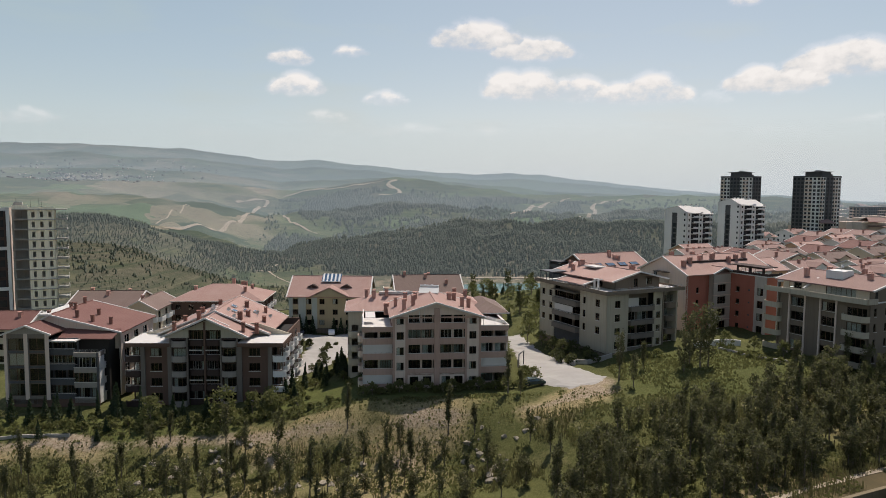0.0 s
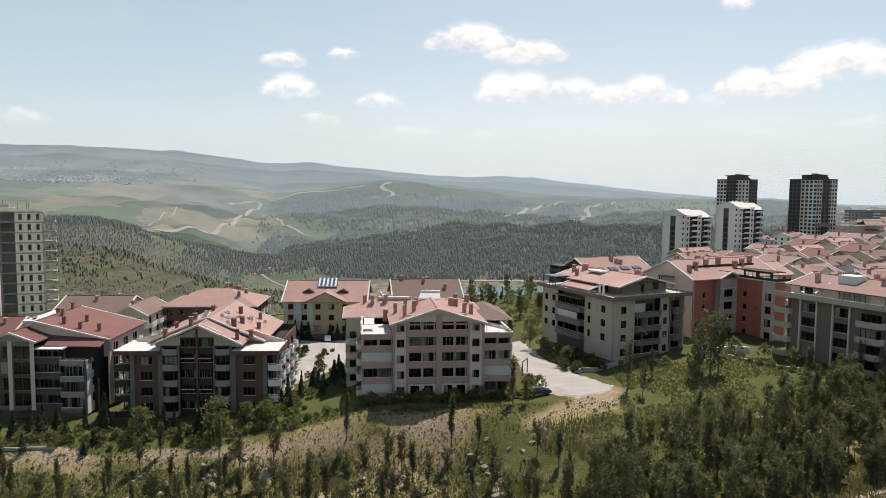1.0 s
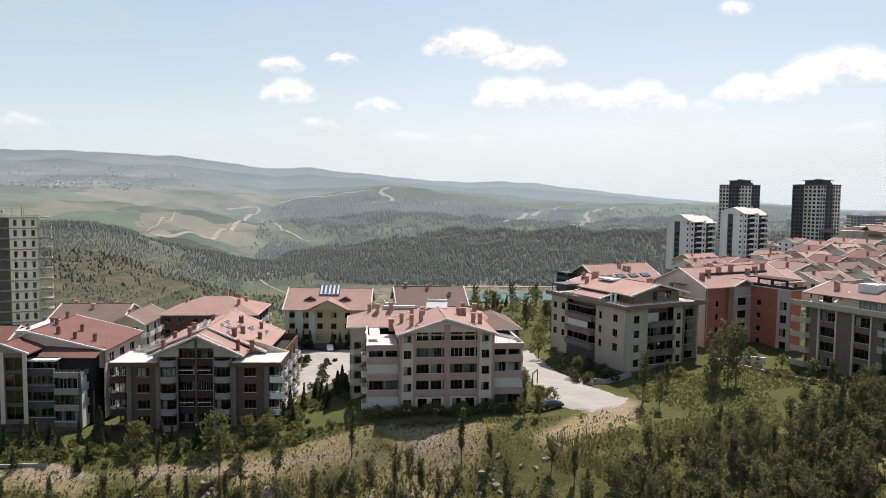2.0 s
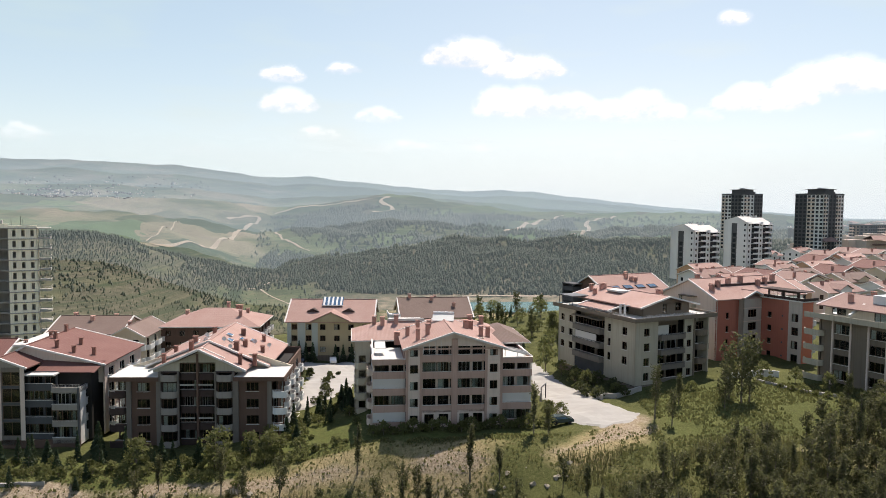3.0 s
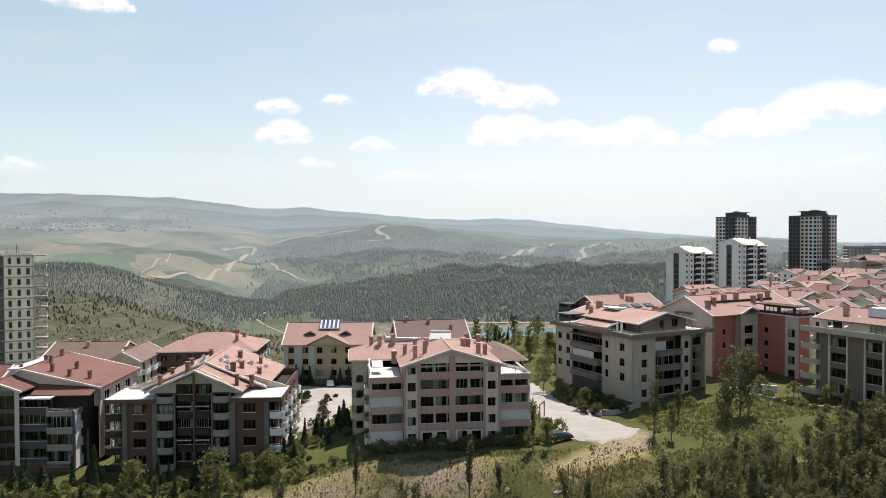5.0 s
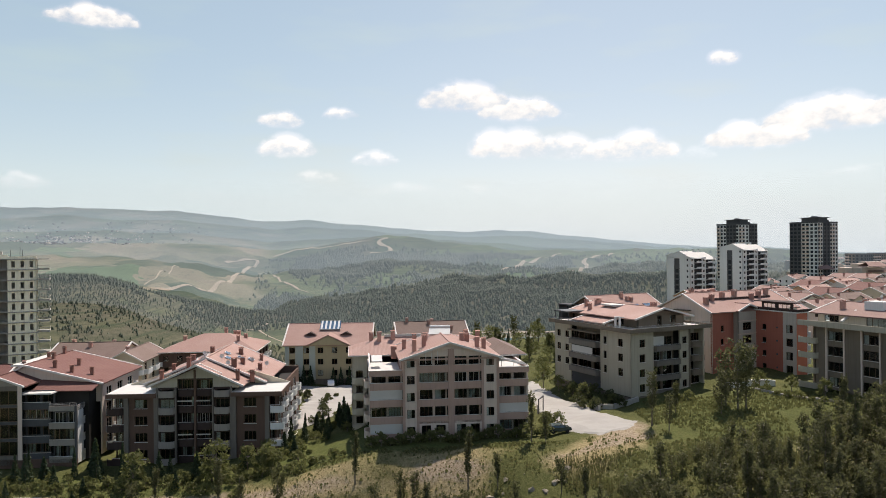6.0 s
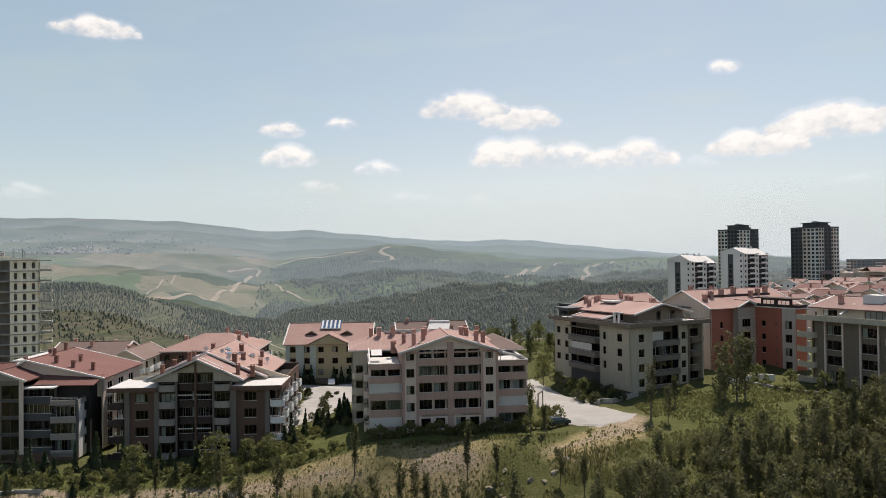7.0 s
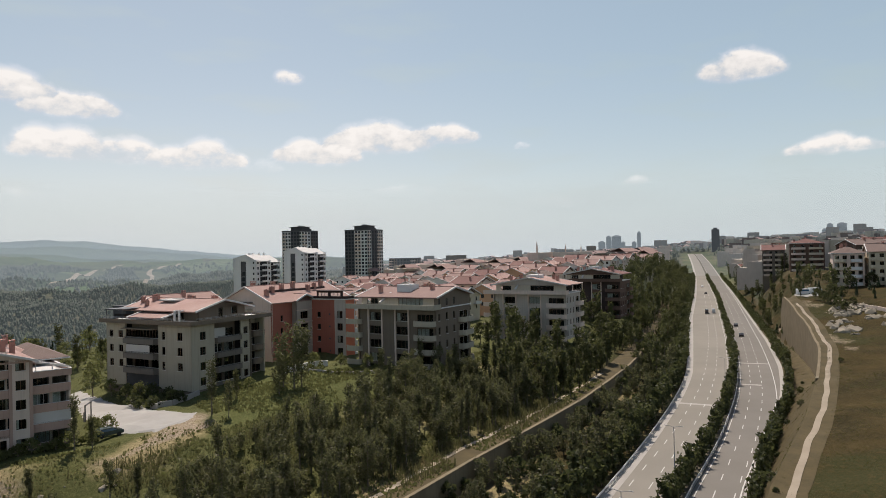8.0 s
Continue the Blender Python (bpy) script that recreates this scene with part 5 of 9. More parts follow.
    for u, v in ((-4.4, 12), (2.4, 11.5), (-1.8, 10.0), (1.4, 15.0), (-3.4, 16.5), (3.9, 15.5), (5.6, 17.5), (-5.8, 17.0)):
        s = 1 if u < -0.2 else -1
        k = part("skylight", shared(("skylight", s), lambda: boxes((-0.6, 0.6, -0.8, 0.8, 0.0, 0.16)), M["trim"]), None, b, at=pose(u, v, zr(u) + 0.22, 0, -22 * s, 0))
        part("pane", shared(("skylight_pane", s), lambda: boxes((-0.5, 0.5, -0.7, 0.7, 0.17, 0.19)), M["panel"]), None, k)
    for u, v in ((6.4, 15.0), (2.0, 8.4), (-2.6, 13.2), (9.0, 16.5), (4.0, 5.2)):
        dish(b, u, v, zr(u), 0.42)
    return b


# ---- the white and dark house at the end of the row ----
def white_gable_house():
    b = thing("apartment_house", pose(-68.6, 136.2, -16.4, 0, 0, 2), "white and dark grey apartment house with a dark red roof", "apartment building")
    F = FRONT
    fh = 3.05
    wins = [(-17.6, -14.6, i * fh + 1.7, i * fh + 4.2) for i in range(4)] + [(-13.6, -10.5, i * fh + 1.7, i * fh + 4.2) for i in range(4)]
    wall(b, F, -18.4, -10.2, 0, 14.2, "warm_grey", wins)
    for u in (-18.42, -14.5, -10.35):
        part("white_strip", boxes((u, u + 0.75 if u > -18 else u + 0.6, -0.1, 0.0, 0.9, 14.3)), M["offwhite"], b)
    for q in wins:
        window(b, F @ pose(q[0], 0, q[2]), q[1] - q[0], q[3] - q[2], 2, "brown_frame", 0.1, sill=False)
    for a in (-17.6, -13.6):
        for i in range(3):
            part("spandrel_panel", shared(("spandrel",), lambda: boxes((0, 3.05, -0.03, 0.0, 0, 0.48)), M["dark_grey"]), None, b, at=pose(a, 0, i * fh + 4.25))
    g = bmesh.new()
    prism(g, [(-18.4, 14.2), (-10.2, 14.2), (-13.9, 15.7)], 0, 0.3)
    part("gable_wall", g, M["pale_grey"], b)
    loggia_bay(b, F @ pose(0, 0.5, 0), -10.15, -4.95, 1.0, 4, fh, "dark_grey", "dark_grey", 1.6, "gogo", top=13.0)
    part("flat_roof", boxes((-10.4, -4.6, 0.2, 6, 12.55, 12.8)), M["trim"], b)
    loggia_bay(b, F, -4.9, -0.35, 0.6, 3, fh, "pale_grey", "dark_grey", 1.5, "og", top=9.9, band=0.75)
    for i in range(3):
        rail(b, F, -10.1, -5.0, 1.0 + i * fh + 0.95, 0.3, "dark_metal", y=0.55)
    part("terrace", boxes((-4.95, 0.0, 0.0, 6.2, 9.55, 9.8), (-4.95, 0.0, 0.0, 0.2, 9.8, 10.5), (-0.2, 0.0, 0.2, 6.2, 9.8, 10.5)), M["pale_grey"], b)
    rail(b, F, -4.9, -0.1, 10.5, 0.5, y=0.1)
    wall(b, F, -18.4, 0.0, -0.6, 0.98, "brown")
    part("corner_strip", boxes((-0.4, -0.02, -0.08, 0.3, 0.0, 10.5)), M["dark_grey"], b)
    R = right_of(0.0, 0.3)
    holes = [(2.2, 3.4, i * fh + 1.9, i * fh + 3.6) for i in range(3)]
    wall(b, R, 0.0, 6.0, 0.0, 10.5, "white", holes)
    for q in holes:
        window(b, R @ pose(q[0], 0, q[2]), 1.2, 1.7, 1, "brown_frame", 0.2)
    # the part behind, with balconies on its open side
    S = pose(1.8, 6.2, 0, 0, 0, 90)
    hs = [(2 + 5 * k, 4.6 + 5 * k, i * fh + 1.0, i * fh + 3.1) for k in range(3) for i in range(4)]
    wall(b, S, 0, 17.8, 0, 13.2, "offwhite", hs)
    for q in hs:
        window(b, S @ pose(q[0], 0, q[2]), 2.6, 2.1, 2, "frame", 0.4, sill=False)
    for k in range(3):
        for i in range(4):
            balcony(b, S, 1.5 + 5 * k, 5.1 + 5 * k, i * fh + 0.9, 1.2, "white", label="white rounded balcony")
    wall(b, F @ pose(0, 6.2, 0), -4.9, 1.8, 9.9, 13.4, "offwhite", [(-4, -2.6, 10.0, 12.2), (-1.6, 0.2, 10.8, 12.2)])
    wall(b, left_of(24, -18.4), 0, 24, 0, 14.0, "white")
    wall(b, back_of(1.8, 24), 0, 20.2, 0, 13.4, "offwhite")
    gable_roof(b, FRONT, -18.4, 1.8, 6.0, 24.0, 13.4, 16.9, "tiles_dark", ridge=-12.2, over=0.6, ends="offwhite")
    gable_roof(b, FRONT, -18.4, -9.4, 0.0, 6.0, 14.1, 15.8, "tiles_dark", ridge=-13.9, over=0.4)
    lean = bmesh.new()
    plate(lean, [(-9.0, 2.0, 12.9), (1.6, 2.6, 12.7), (1.6, 7.2, 13.9), (-9.0, 7.0, 14.6)], 0.15)
    part("lean_to_roof", lean, M["tiles_dark"], b)
    part("metal_roof_strip", boxes((-16.0, -13.2, 8.0, 21.0, 16.4, 16.75)), M["slab_white"], b, at=pose(0, 0, 0.0))
    part("terrace_floor", boxes((-2.2, 2.2, 11.0, 19.0, 12.9, 13.2)), M["slab_white"], b)
    core(b, -18.2, 1.6, 2.3, 23.5, 12.8, 0.9, 3.05)
    zr = lambda u: 17.0 - abs(u + 12.2) * (0.25 if u > -12.2 else 0.56)
    for u, v, h in ((-12.0, 20.5, 1.5), (-13.4, 17.0, 1.4), (-8.0, 8.5, 1.6), (-4.6, 8.0, 1.3), (-1.5, 9.5, 1.6), (-14.6, 10.0, 1.5), (-6.0, 14, 1.4), (-11.0, 14.0, 1.5)):
        chimney(b, u, v, zr(u) + 0.2, 0.75 * h, 0.55, mat="chimney_dark")
    return b


gabled_house()
brown_house()
white_gable_house()

# ---- the grey-beige corner house with a penthouse ----
def penthouse_block():
    b = thing("apartment_house", pose(36, 150.3, -8.9, 0, 0, 26), "grey-beige corner apartment house with a red-roofed penthouse", "apartment building")
    W, D, fh, g = 20.5, 26.0, 3.05, -0.3
    F, Lf = FRONT, left_of(D)
    z0 = 0.2
    window_bay(b, F, 0, 6.0, z0, 4, fh, "grey_beige", 1.35, 1.5, 0.85, 1, top=13.4)
    loggia_bay(b, F @ pose(0, 0.2, 0), 6.02, 13.3, z0, 4, fh, "warm_grey", "grey", 1.6, "oooc", top=13.4, band=0.8)
    for i in range(1, 4):
        balcony(b, F @ pose(0, 0.2, 0), 6.3, 13.0, z0 + i * fh, 0.9, "warm_grey", 0.8, rounded=False)
        rail(b, F @ pose(0, 0.2, 0), 6.3, 13.0, z0 + i * fh + 0.8, 0.3, "dark_metal", y=-0.85)
    window_bay(b, F, 13.32, 16.2, z0, 4, fh, "grey_beige", 1.1, 1.4, 0.85, 1, top=13.4)
    part("drain_strip", boxes((15.9, 16.25, -0.2, 0.0, -0.6, 13.4)), M["grey"], b)
    loggia_bay(b, F @ pose(0, 1.2, 0), 16.25, 20.5, z0, 4, fh, "grey", "grey_beige", 1.4, "goog", top=13.4)
    for i in range(1, 4):
        balcony(b, F @ pose(0, 1.2, 0), 17.6, 21.3, z0 + i * fh, 1.0, "grey")
    # the long side: u runs from the far end to the corner
    s = lambda d: D - d
    window_bay(b, Lf, s(6.6), s(0), z0, 4, fh, "grey_beige", 1.35, 1.5, 0.85, 1, top=13.4, skip=((0, 0),))
    window_bay(b, Lf, s(9.6), s(6.6), z0, 4, fh, "grey_beige", 0.9, 1.5, 0.85, 1, 1, top=13.4, skip=((0, 0),))
    wall(b, Lf @ pose(0, 0.2, 0), s(19.8), s(9.6), 0, z0 + fh, "dark_grey")
    loggia_bay(b, Lf @ pose(0, 0.1, 0), s(19.8), s(9.62), z0 + fh, 3, fh, "warm_grey", "grey", 1.5, "ogg", top=13.4)
    for i in range(1, 4):
        balcony(b, Lf, s(19.4), s(10.0), z0 + i * fh, 1.0, "warm_grey", 0.9, rounded=False)
        rail(b, Lf, s(19.4), s(10.0), z0 + i * fh + 0.9, 0.3, "dark_metal", y=-0.95)
    part("pale_glazing", boxes((s(18.4), s(11.2), -0.92, -0.88, z0 + 2 * fh + 0.95, z0 + 3 * fh - 0.4)), M["blind"], b, "pale closed glass screens on a balcony", at=Lf)
    part("awning", boxes((s(19.6), s(9.8), -1.3, 0.0, z0 + 4 * fh - 0.25, z0 + 4 * fh - 0.05)), M["grey"], b, at=Lf)
    window_bay(b, Lf, s(25.98), s(19.82), z0, 4, fh, "grey_beige", 1.2, 1.4, 0.85, 2, top=13.4, skip=((0, 0), (0, 1)))
    wall(b, right_of(W), 0, D, 0, 13.4, "grey_beige")
    wall(b, back_of(W, D), 0, W, 0, 13.4, "grey_beige")
    wall(b, F, 0, 6.0, -1.2, 0.19, "grey")
    wall(b, Lf, 0, 26, -1.8, -0.005, "grey")
    part("flat_roof", boxes((-1.0, W + 0.9, -1.0, D + 0.6, 13.4, 13.62), (-1.2, W + 1.1, -1.2, -1.0, 13.3, 14.15), (-1.2, -1.0, -1.0, D + 0.8, 13.3, 14.15), (W + 0.9, W + 1.1, -1.0, D + 0.8, 13.3, 14.15)), M["grey"], b, "overhanging roof slab with a grey edge band")
    part("terrace_floor", boxes((-0.95, W + 0.85, -0.95, D + 0.5, 13.624, 13.68)), M["slab_white"], b)
    rail(b, F, 0.5, W, 14.15, 0.5, y=-1.1)
    rail(b, Lf, 0.5, D - 0.5, 14.15, 0.5, y=-1.1)
    # penthouse
    P = pose(4.6, 3.0, 0)
    hp = [(5.4, 6.6, 14.0, 16.0), (9.0, 10.8, 14.4, 16.0)]
    wall(b, P, 0, 13.0, 13.6, 16.3, "grey", hp)
    for q in hp:
        window(b, P @ pose(q[0], 0, q[2]), q[1] - q[0], q[3] - q[2], 2, "brown_frame", 0.3, sill=False)
    wall(b, left_of(23.0, 4.6), 0, 20.0, 13.6, 15.9, "grey", [(13, 15.6, 14.0, 15.8), (4, 6.4, 14.2, 15.6)])
    wall(b, right_of(17.6, 3.0), 0, 20, 13.6, 15.8, "grey")
    gable_roof(b, FRONT, 3.0, 18.6, 2.0, 25.0, 15.7, 17.6, ridge=10.6, over=0.5)
    gl = bmesh.new()
    prism(gl, [(4.6, 16.0), (17.6, 16.0), (10.6, 17.3)], 3.0, 3.25)
    part("gable_wall", gl, M["grey"], b)
    low = bmesh.new()
    plate(low, [(-0.4, 8.0, 14.55), (4.6, 8.0, 15.6), (4.6, 18.6, 15.6), (-0.4, 18.6, 14.55)], 0.2)
    lr = part("lower_roof", low, M["tiles"], b)
    tr = bmesh.new()
    for v in (8.0, 18.6):
        bar(tr, (-0.6, v, 14.5), (4.8, v, 15.75), 0.35, 0.3)
    part("verge_board", tr, M["trim"], lr)
    wall(b, pose(0, 8.0, 0), 0.2, 4.6, 13.6, 14.5, "grey")
    part("skylight_slab", boxes((7.2, 11.6, 13.2, 18.0, 17.4, 17.75)), M["slab_white"], b)
    pg = bmesh.new()
    for v in (20.0, 22.5, 25.0):
        bar(pg, (-0.6, v, 13.7), (-0.6, v, 16.0), 0.12)
        bar(pg, (-0.8, v, 16.0), (4.4, v, 16.0), 0.12)
    bar(pg, (-0.7, 19.8, 16.0), (-0.7, 25.2, 16.0), 0.14)
    plate(pg, [(-0.7, 20.0, 16.2), (4.4, 20.0, 16.2), (4.4, 25.0, 16.2), (-0.7, 25.0, 16.2)], 0.1)
    part("pergola", pg, M["dark_metal"], b, "dark steel terrace canopy")
    for v, x in ((5.2, 1.6), (6.8, 1.8)):
        ch = bmesh.new()
        bar(ch, (x, v, 13.7), (x, v, 15.8), 0.35)
        bar(ch, (x - 0.2, v, 15.9), (x + 1.2, v, 15.9), 0.3, 0.2)
        part("vent_post", ch, M["trim"], b)
    for u, v, z in ((5.2, 19.5, 16.5), (8.4, 21.0, 17.2), (9.2, 21.0, 17.3), (13.4, 8.0, 17.0), (14.2, 8.2, 17.0), (7.0, 23.0, 17.0)):
        chimney(b, u, v, z, 1.2, 0.7)
    core(b, 0.2, W - 0.2, 1.0, D - 0.3, 13.2)
    core(b, 4.8, 17.4, 3.2, 22.8, 15.6, 1.5, 3.05, 13.7)
    return b


# ---- the brick-red house with white window strips ----
def red_house():
    b = thing("apartment_house", pose(60.2, 169.6, -8.3, 0, 0, 26), "brick-red and white apartment house under red roofs", "apartment building")
    F, fh, ze = FRONT, 3.1, 14.8
    Lf = left_of(16.8)
    hl = [(4.2, 5.6, i * fh + 1.0, i * fh + 2.6) for i in range(4)] + [(11.2, 12.4, i * fh + 1.0, i * fh + 2.6) for i in range(4)] + [(5.0, 6.2, 4 * fh + 0.6, 4 * fh + 2.2)]
    wall(b, Lf, 0, 16.8, 0, ze, "offwhite", hl)
    for q in hl:
        window(b, Lf @ pose(q[0], 0, q[2]), q[1] - q[0], q[3] - q[2], 2, "frame", 0.3)
    for i in range(1, 5):
        balcony(b, Lf, 6.6, 10.6, i * fh, 1.4, "grey_beige", rounded=False)
    part("canopy", boxes((6.4, 10.8, -1.6, 0, 4 * fh + 2.4, 4 * fh + 2.6)), M["grey"], b, at=Lf)
    hr = [(3.1, 4.0, i * fh + 0.9, i * fh + 2.3) for i in range(4)]
    wall(b, F, 0.0, 6.6, 0, ze, "red", hr)
    for q in hr:
        window(b, F @ pose(q[0], 0, q[2]), 0.9, 1.4, 1, "brown_frame", 0.2)
    wall(b, F @ pose(0, 1.1, 0), 6.6, 8.5, 0, ze, "red")
    window_bay(b, F @ pose(0, -0.3, 0), 8.5, 14.6, 0.0, 4, fh, "pale_beige", 2.6, 1.7, 0.9, 1, 3, top=ze, curtain=0.2)
    for i in range(1, 5):
        part("string_course", boxes((8.4, 14.6, -0.42, -0.3, i * fh - 0.1, i * fh + 0.08)), M["offwhite"], b)
    wall(b, right_of(6.6, 0.0), 0.0, 1.1, 0, ze, "red")
    wall(b, left_of(1.1, 8.5), 0.0, 1.4, 0, ze, "pale_beige")
    # wing that comes forward
    Wl = left_of(0.0, 14.6)
    h1 = [(2.0, 3.1, i * fh + 1.0, i * fh + 2.3) for i in range(4)]
    wall(b, Wl, 0.0, 7.7, 0, ze, "red", h1)
    for q in h1:
        window(b, Wl @ pose(q[0], 0, q[2]), 1.0, 1.3, 1, "brown_frame", 0.1)
    for i in range(4):
        part("vent_grille", shared(("vent_grille",), lambda: boxes((0, 0.4, -0.04, 0.0, 0, 0.4)), M["dark_metal"]), None, b, at=Wl @ pose(5.8, 0, i * fh + 1.6))
    window_bay(b, Wl @ pose(0, -0.2, 0), 7.7, 11.0, 0, 4, fh, "pale_beige", 1.5, 1.7, 0.9, 1, 2, top=ze)
    wall(b, pose(0, -11.0, 0), 14.7, 18.6, 0, ze, "orange", label="bright orange end wall")
    Wr = right_of(18.6, -11.0)
    hw = [(1.2 + 4.4 * k, 4.0 + 4.4 * k, i * fh + 0.1, i * fh + 2.3) for k in range(2) for i in range(4)]
    wall(b, Wr, 0, 11.0, 0, ze, "white", hw)
    for q in hw:
        window(b, Wr @ pose(q[0], 0, q[2]), q[1] - q[0], q[3] - q[2], 2, "frame", 0.3, sill=False)
    for i in range(4):
        balcony(b, Wr, 0.3, 4.6, i * fh, 2.6, "white", label="white rounded balcony")
        balcony(b, Wr, 5.0, 8.8, i * fh, 1.6, "white", label="white rounded balcony")
    wall(b, F, 18.6, 30.0, 0, ze, "white", [(19.2 + 3.6 * k, 20.6 + 3.6 * k, i * fh + 0.9, i * fh + 2.4) for k in range(3) for i in range(4)])
    wall(b, back_of(30, 16.8), 0, 30, 0, ze, "white")
    wall(b, right_of(30), 0, 16.8, 0, ze, "red")
    gable_roof(b, FRONT, 0.0, 30.0, 0.0, 16.8, ze, 18.6, axis="u", over=0.5, ends="offwhite")
    gable_roof(b, FRONT, 8.0, 15.2, -0.8, 8.2, ze, 16.2, axis="v", over=0.3)
    # flat terrace roof with dark glazed loft on the forward wing
    part("flat_roof", boxes((14.1, 19.1, -11.6, 0.0, ze, ze + 0.3)), M["white"], b)
    wall(b, left_of(0.0, 15.0), 1.6, 9.8, ze + 0.3, ze + 2.1, "dark_brown", [(2.0, 5.2, ze + 0.6, ze + 1.8), (6.0, 9.2, ze + 0.6, ze + 1.8)])
    glazing(b, left_of(0.0, 15.1), 2.0, 5.2, ze + 0.6, ze + 1.8, 3, "brown_frame")
    glazing(b, left_of(0.0, 15.1), 6.0, 9.2, ze + 0.6, ze + 1.8, 3, "brown_frame")
    part("loft_roof", boxes((14.5, 18.9, -10.4, 0.2, ze + 2.1, ze + 2.3)), M["dark_brown"], b)
    part("parapet", boxes((14.0, 14.3, -11.6, -1.0, ze + 0.3, ze + 0.9), (14.0, 19.1, -11.7, -11.5, ze + 0.3, ze + 0.9)), M["dark_brown"], b)
    part("roof_strip", boxes((3.0, 26.0, 4.6, 5.4, 16.9, 17.6)), M["dark_brown"], b, "dark brick wall strip between the roof slopes")
    for u, v in ((2.0, 3.4), (5.2, 4.6), (9.6, 5.4), (14.5, 6.0), (18.5, 4.2), (22.0, 5.0), (26.0, 6.0), (4.0, 9.8), (12, 10.5)):
        chimney(b, u, v, 14.9 + 0.47 * min(v, 16.8 - v), 1.4, 0.9)
    core(b, 0.2, 29.8, 0.6, 16.6, 14.2, fh=3.1)
    core(b, 15.0, 18.3, -10.6, 0.5, 14.2, 0.9, 3.1)
    return b


# ---- the grey house with pale band and stacked balconies ----
def grey_house(at, label, W=16.6, D=20.5, main="grey", band="offwhite", side=None, front_gable=True, roof="tiles", detail=True):
    """Corner house: the long side shows bays between pale strips and stacked balconies; the short side has a gable."""
    b = thing("apartment_house", at, label, "apartment building")
    side = side or main
    fh, z0, top = 3.05, 0.6, 13.2
    Lf, F = left_of(D), FRONT
    f = D / 20.5
    # long side, from the far end to the corner
    wall(b, Lf, 0.6 * f, 3.0 * f, 0, top, main)
    for u0, u1 in ((3.0 * f, 6.6 * f), (10.2 * f, 13.6 * f)):
        window_bay(b, Lf @ pose(0, 0.15, 0), u0, u1, z0, 4, fh, side, min(2.9, u1 - u0 - 0.4), 1.7, 0.75, 1, 3, top=top, curtain=0.5)
        part("pale_strip", boxes((u0 - 0.2, u0 + 0.1, -0.25, 0.1, 0, top), (u1 - 0.1, u1 + 0.2, -0.25, 0.1, 0, top)), M["offwhite"], b, at=Lf)
    wall(b, Lf, 6.6 * f, 10.2 * f, 0, top, main)
    wall(b, Lf, 13.6 * f, 15.4 * f, 0, top, main)
    holes = [(15.8 * f, 19.9 * f, z0 + i * fh + 0.1, z0 + i * fh + 2.3) for i in range(4)]
    wall(b, Lf, 15.4 * f, 20.5 * f, 0, top, main, holes)
    for q in holes:
        window(b, Lf @ pose(q[0], 0, q[2]), q[1] - q[0], q[3] - q[2], 4, "brown_frame", 0.3, sill=False)
    for i in range(4):
        balcony(b, Lf, 15.2 * f, 20.6 * f, z0 + i * fh, 1.5, band, label="pale rounded corner balcony")
    for i in range(4):
        balcony(b, Lf, -3.0, 1.2, z0 + i * fh, 1.2, band, label="pale rounded balcony")
    # short side with narrow windows
    n = 3
    window_bay(b, F, 0, W * 0.62, 0.6, 4, fh, side, 0.75, 1.5, 0.9, n, 1, top=top, curtain=0.2)
    hs = [(W * 0.68, W * 0.94, 0.7 + i * fh, 2.9 + i * fh) for i in range(4)]
    wall(b, F, W * 0.62, W, 0, top, side, hs)
    for q in hs:
        window(b, F @ pose(q[0], 0, q[2]), q[1] - q[0], q[3] - q[2], 2, "frame", 0.3, sill=False)
    for i in range(4):
        balcony(b, F, W * 0.64, W * 0.99, 0.6 + i * fh, 1.5, band, label="pale rounded balcony")
    wall(b, right_of(W), 0, D, 0, top, side)
    wall(b, back_of(W, D), 0, W, 0, top, main)
    part("flat_roof", boxes((-1.3, W + 0.2, -0.2, D + 2.2, top, top + 0.25)), M["white"], b)
    part("eave_band", boxes((-1.55, -1.3, -0.3, D + 2.4, top - 0.1, top + 1.0), (-1.3, W * 0.1, -0.45, -0.2, top - 0.1, top + 1.0)), M[band], b, "broad pale eaves band")
    # loft storey
    lo = [(2.0, 5.0, top + 0.9, top + 2.2), (10.5, 17.0, top + 0.4, top + 2.3)]
    lo = [(a * f, c * f, d, e) for a, c, d, e in lo]
    wall(b, left_of(D, 0.8), 0.6, D - 0.2, top + 0.25, top + 2.6, "cream", lo)
    for k, q in enumerate(lo):
        window(b, left_of(D, 0.8) @ pose(q[0], 0, q[2]), q[1] - q[0], q[3] - q[2], 3 + 3 * k, "brown_frame", 0.2, sill=False)
    if front_gable:
        gable_roof(b, FRONT, 0.3, W, 0.0, D, top + 2.5, top + 4.3, roof, axis="v", over=0.6)
        g = bmesh.new()
        prism(g, [(0.0, top), (W, top), (W, top + 2.4), (W / 2, top + 4.2), (0.0, top + 2.4)], 0.0, 0.3)
        part("gable_wall", g, M[side], b)
        for k in range(n):
            part("window", shared(("gable_window",), lambda: boxes((-0.37, 0.37, -0.03, 0.0, 0, 1.5)), M["dark_glass"]), None, b, at=pose(W * 0.62 * (k + 0.5) / n, 0, top + 0.7))
    else:
        gable_roof(b, FRONT, 0.3, W, 0.0, D, top + 2.4, top + 4.4, roof, axis="u", over=0.6, ends=side)
    tr = bmesh.new()
    bar(tr, (-1.3, D * 0.66, top + 1.4), (3.4, D * 0.66, top + 3.3), 0.45, 0.35)
    part("raking_beam", tr, M["trim"], b)
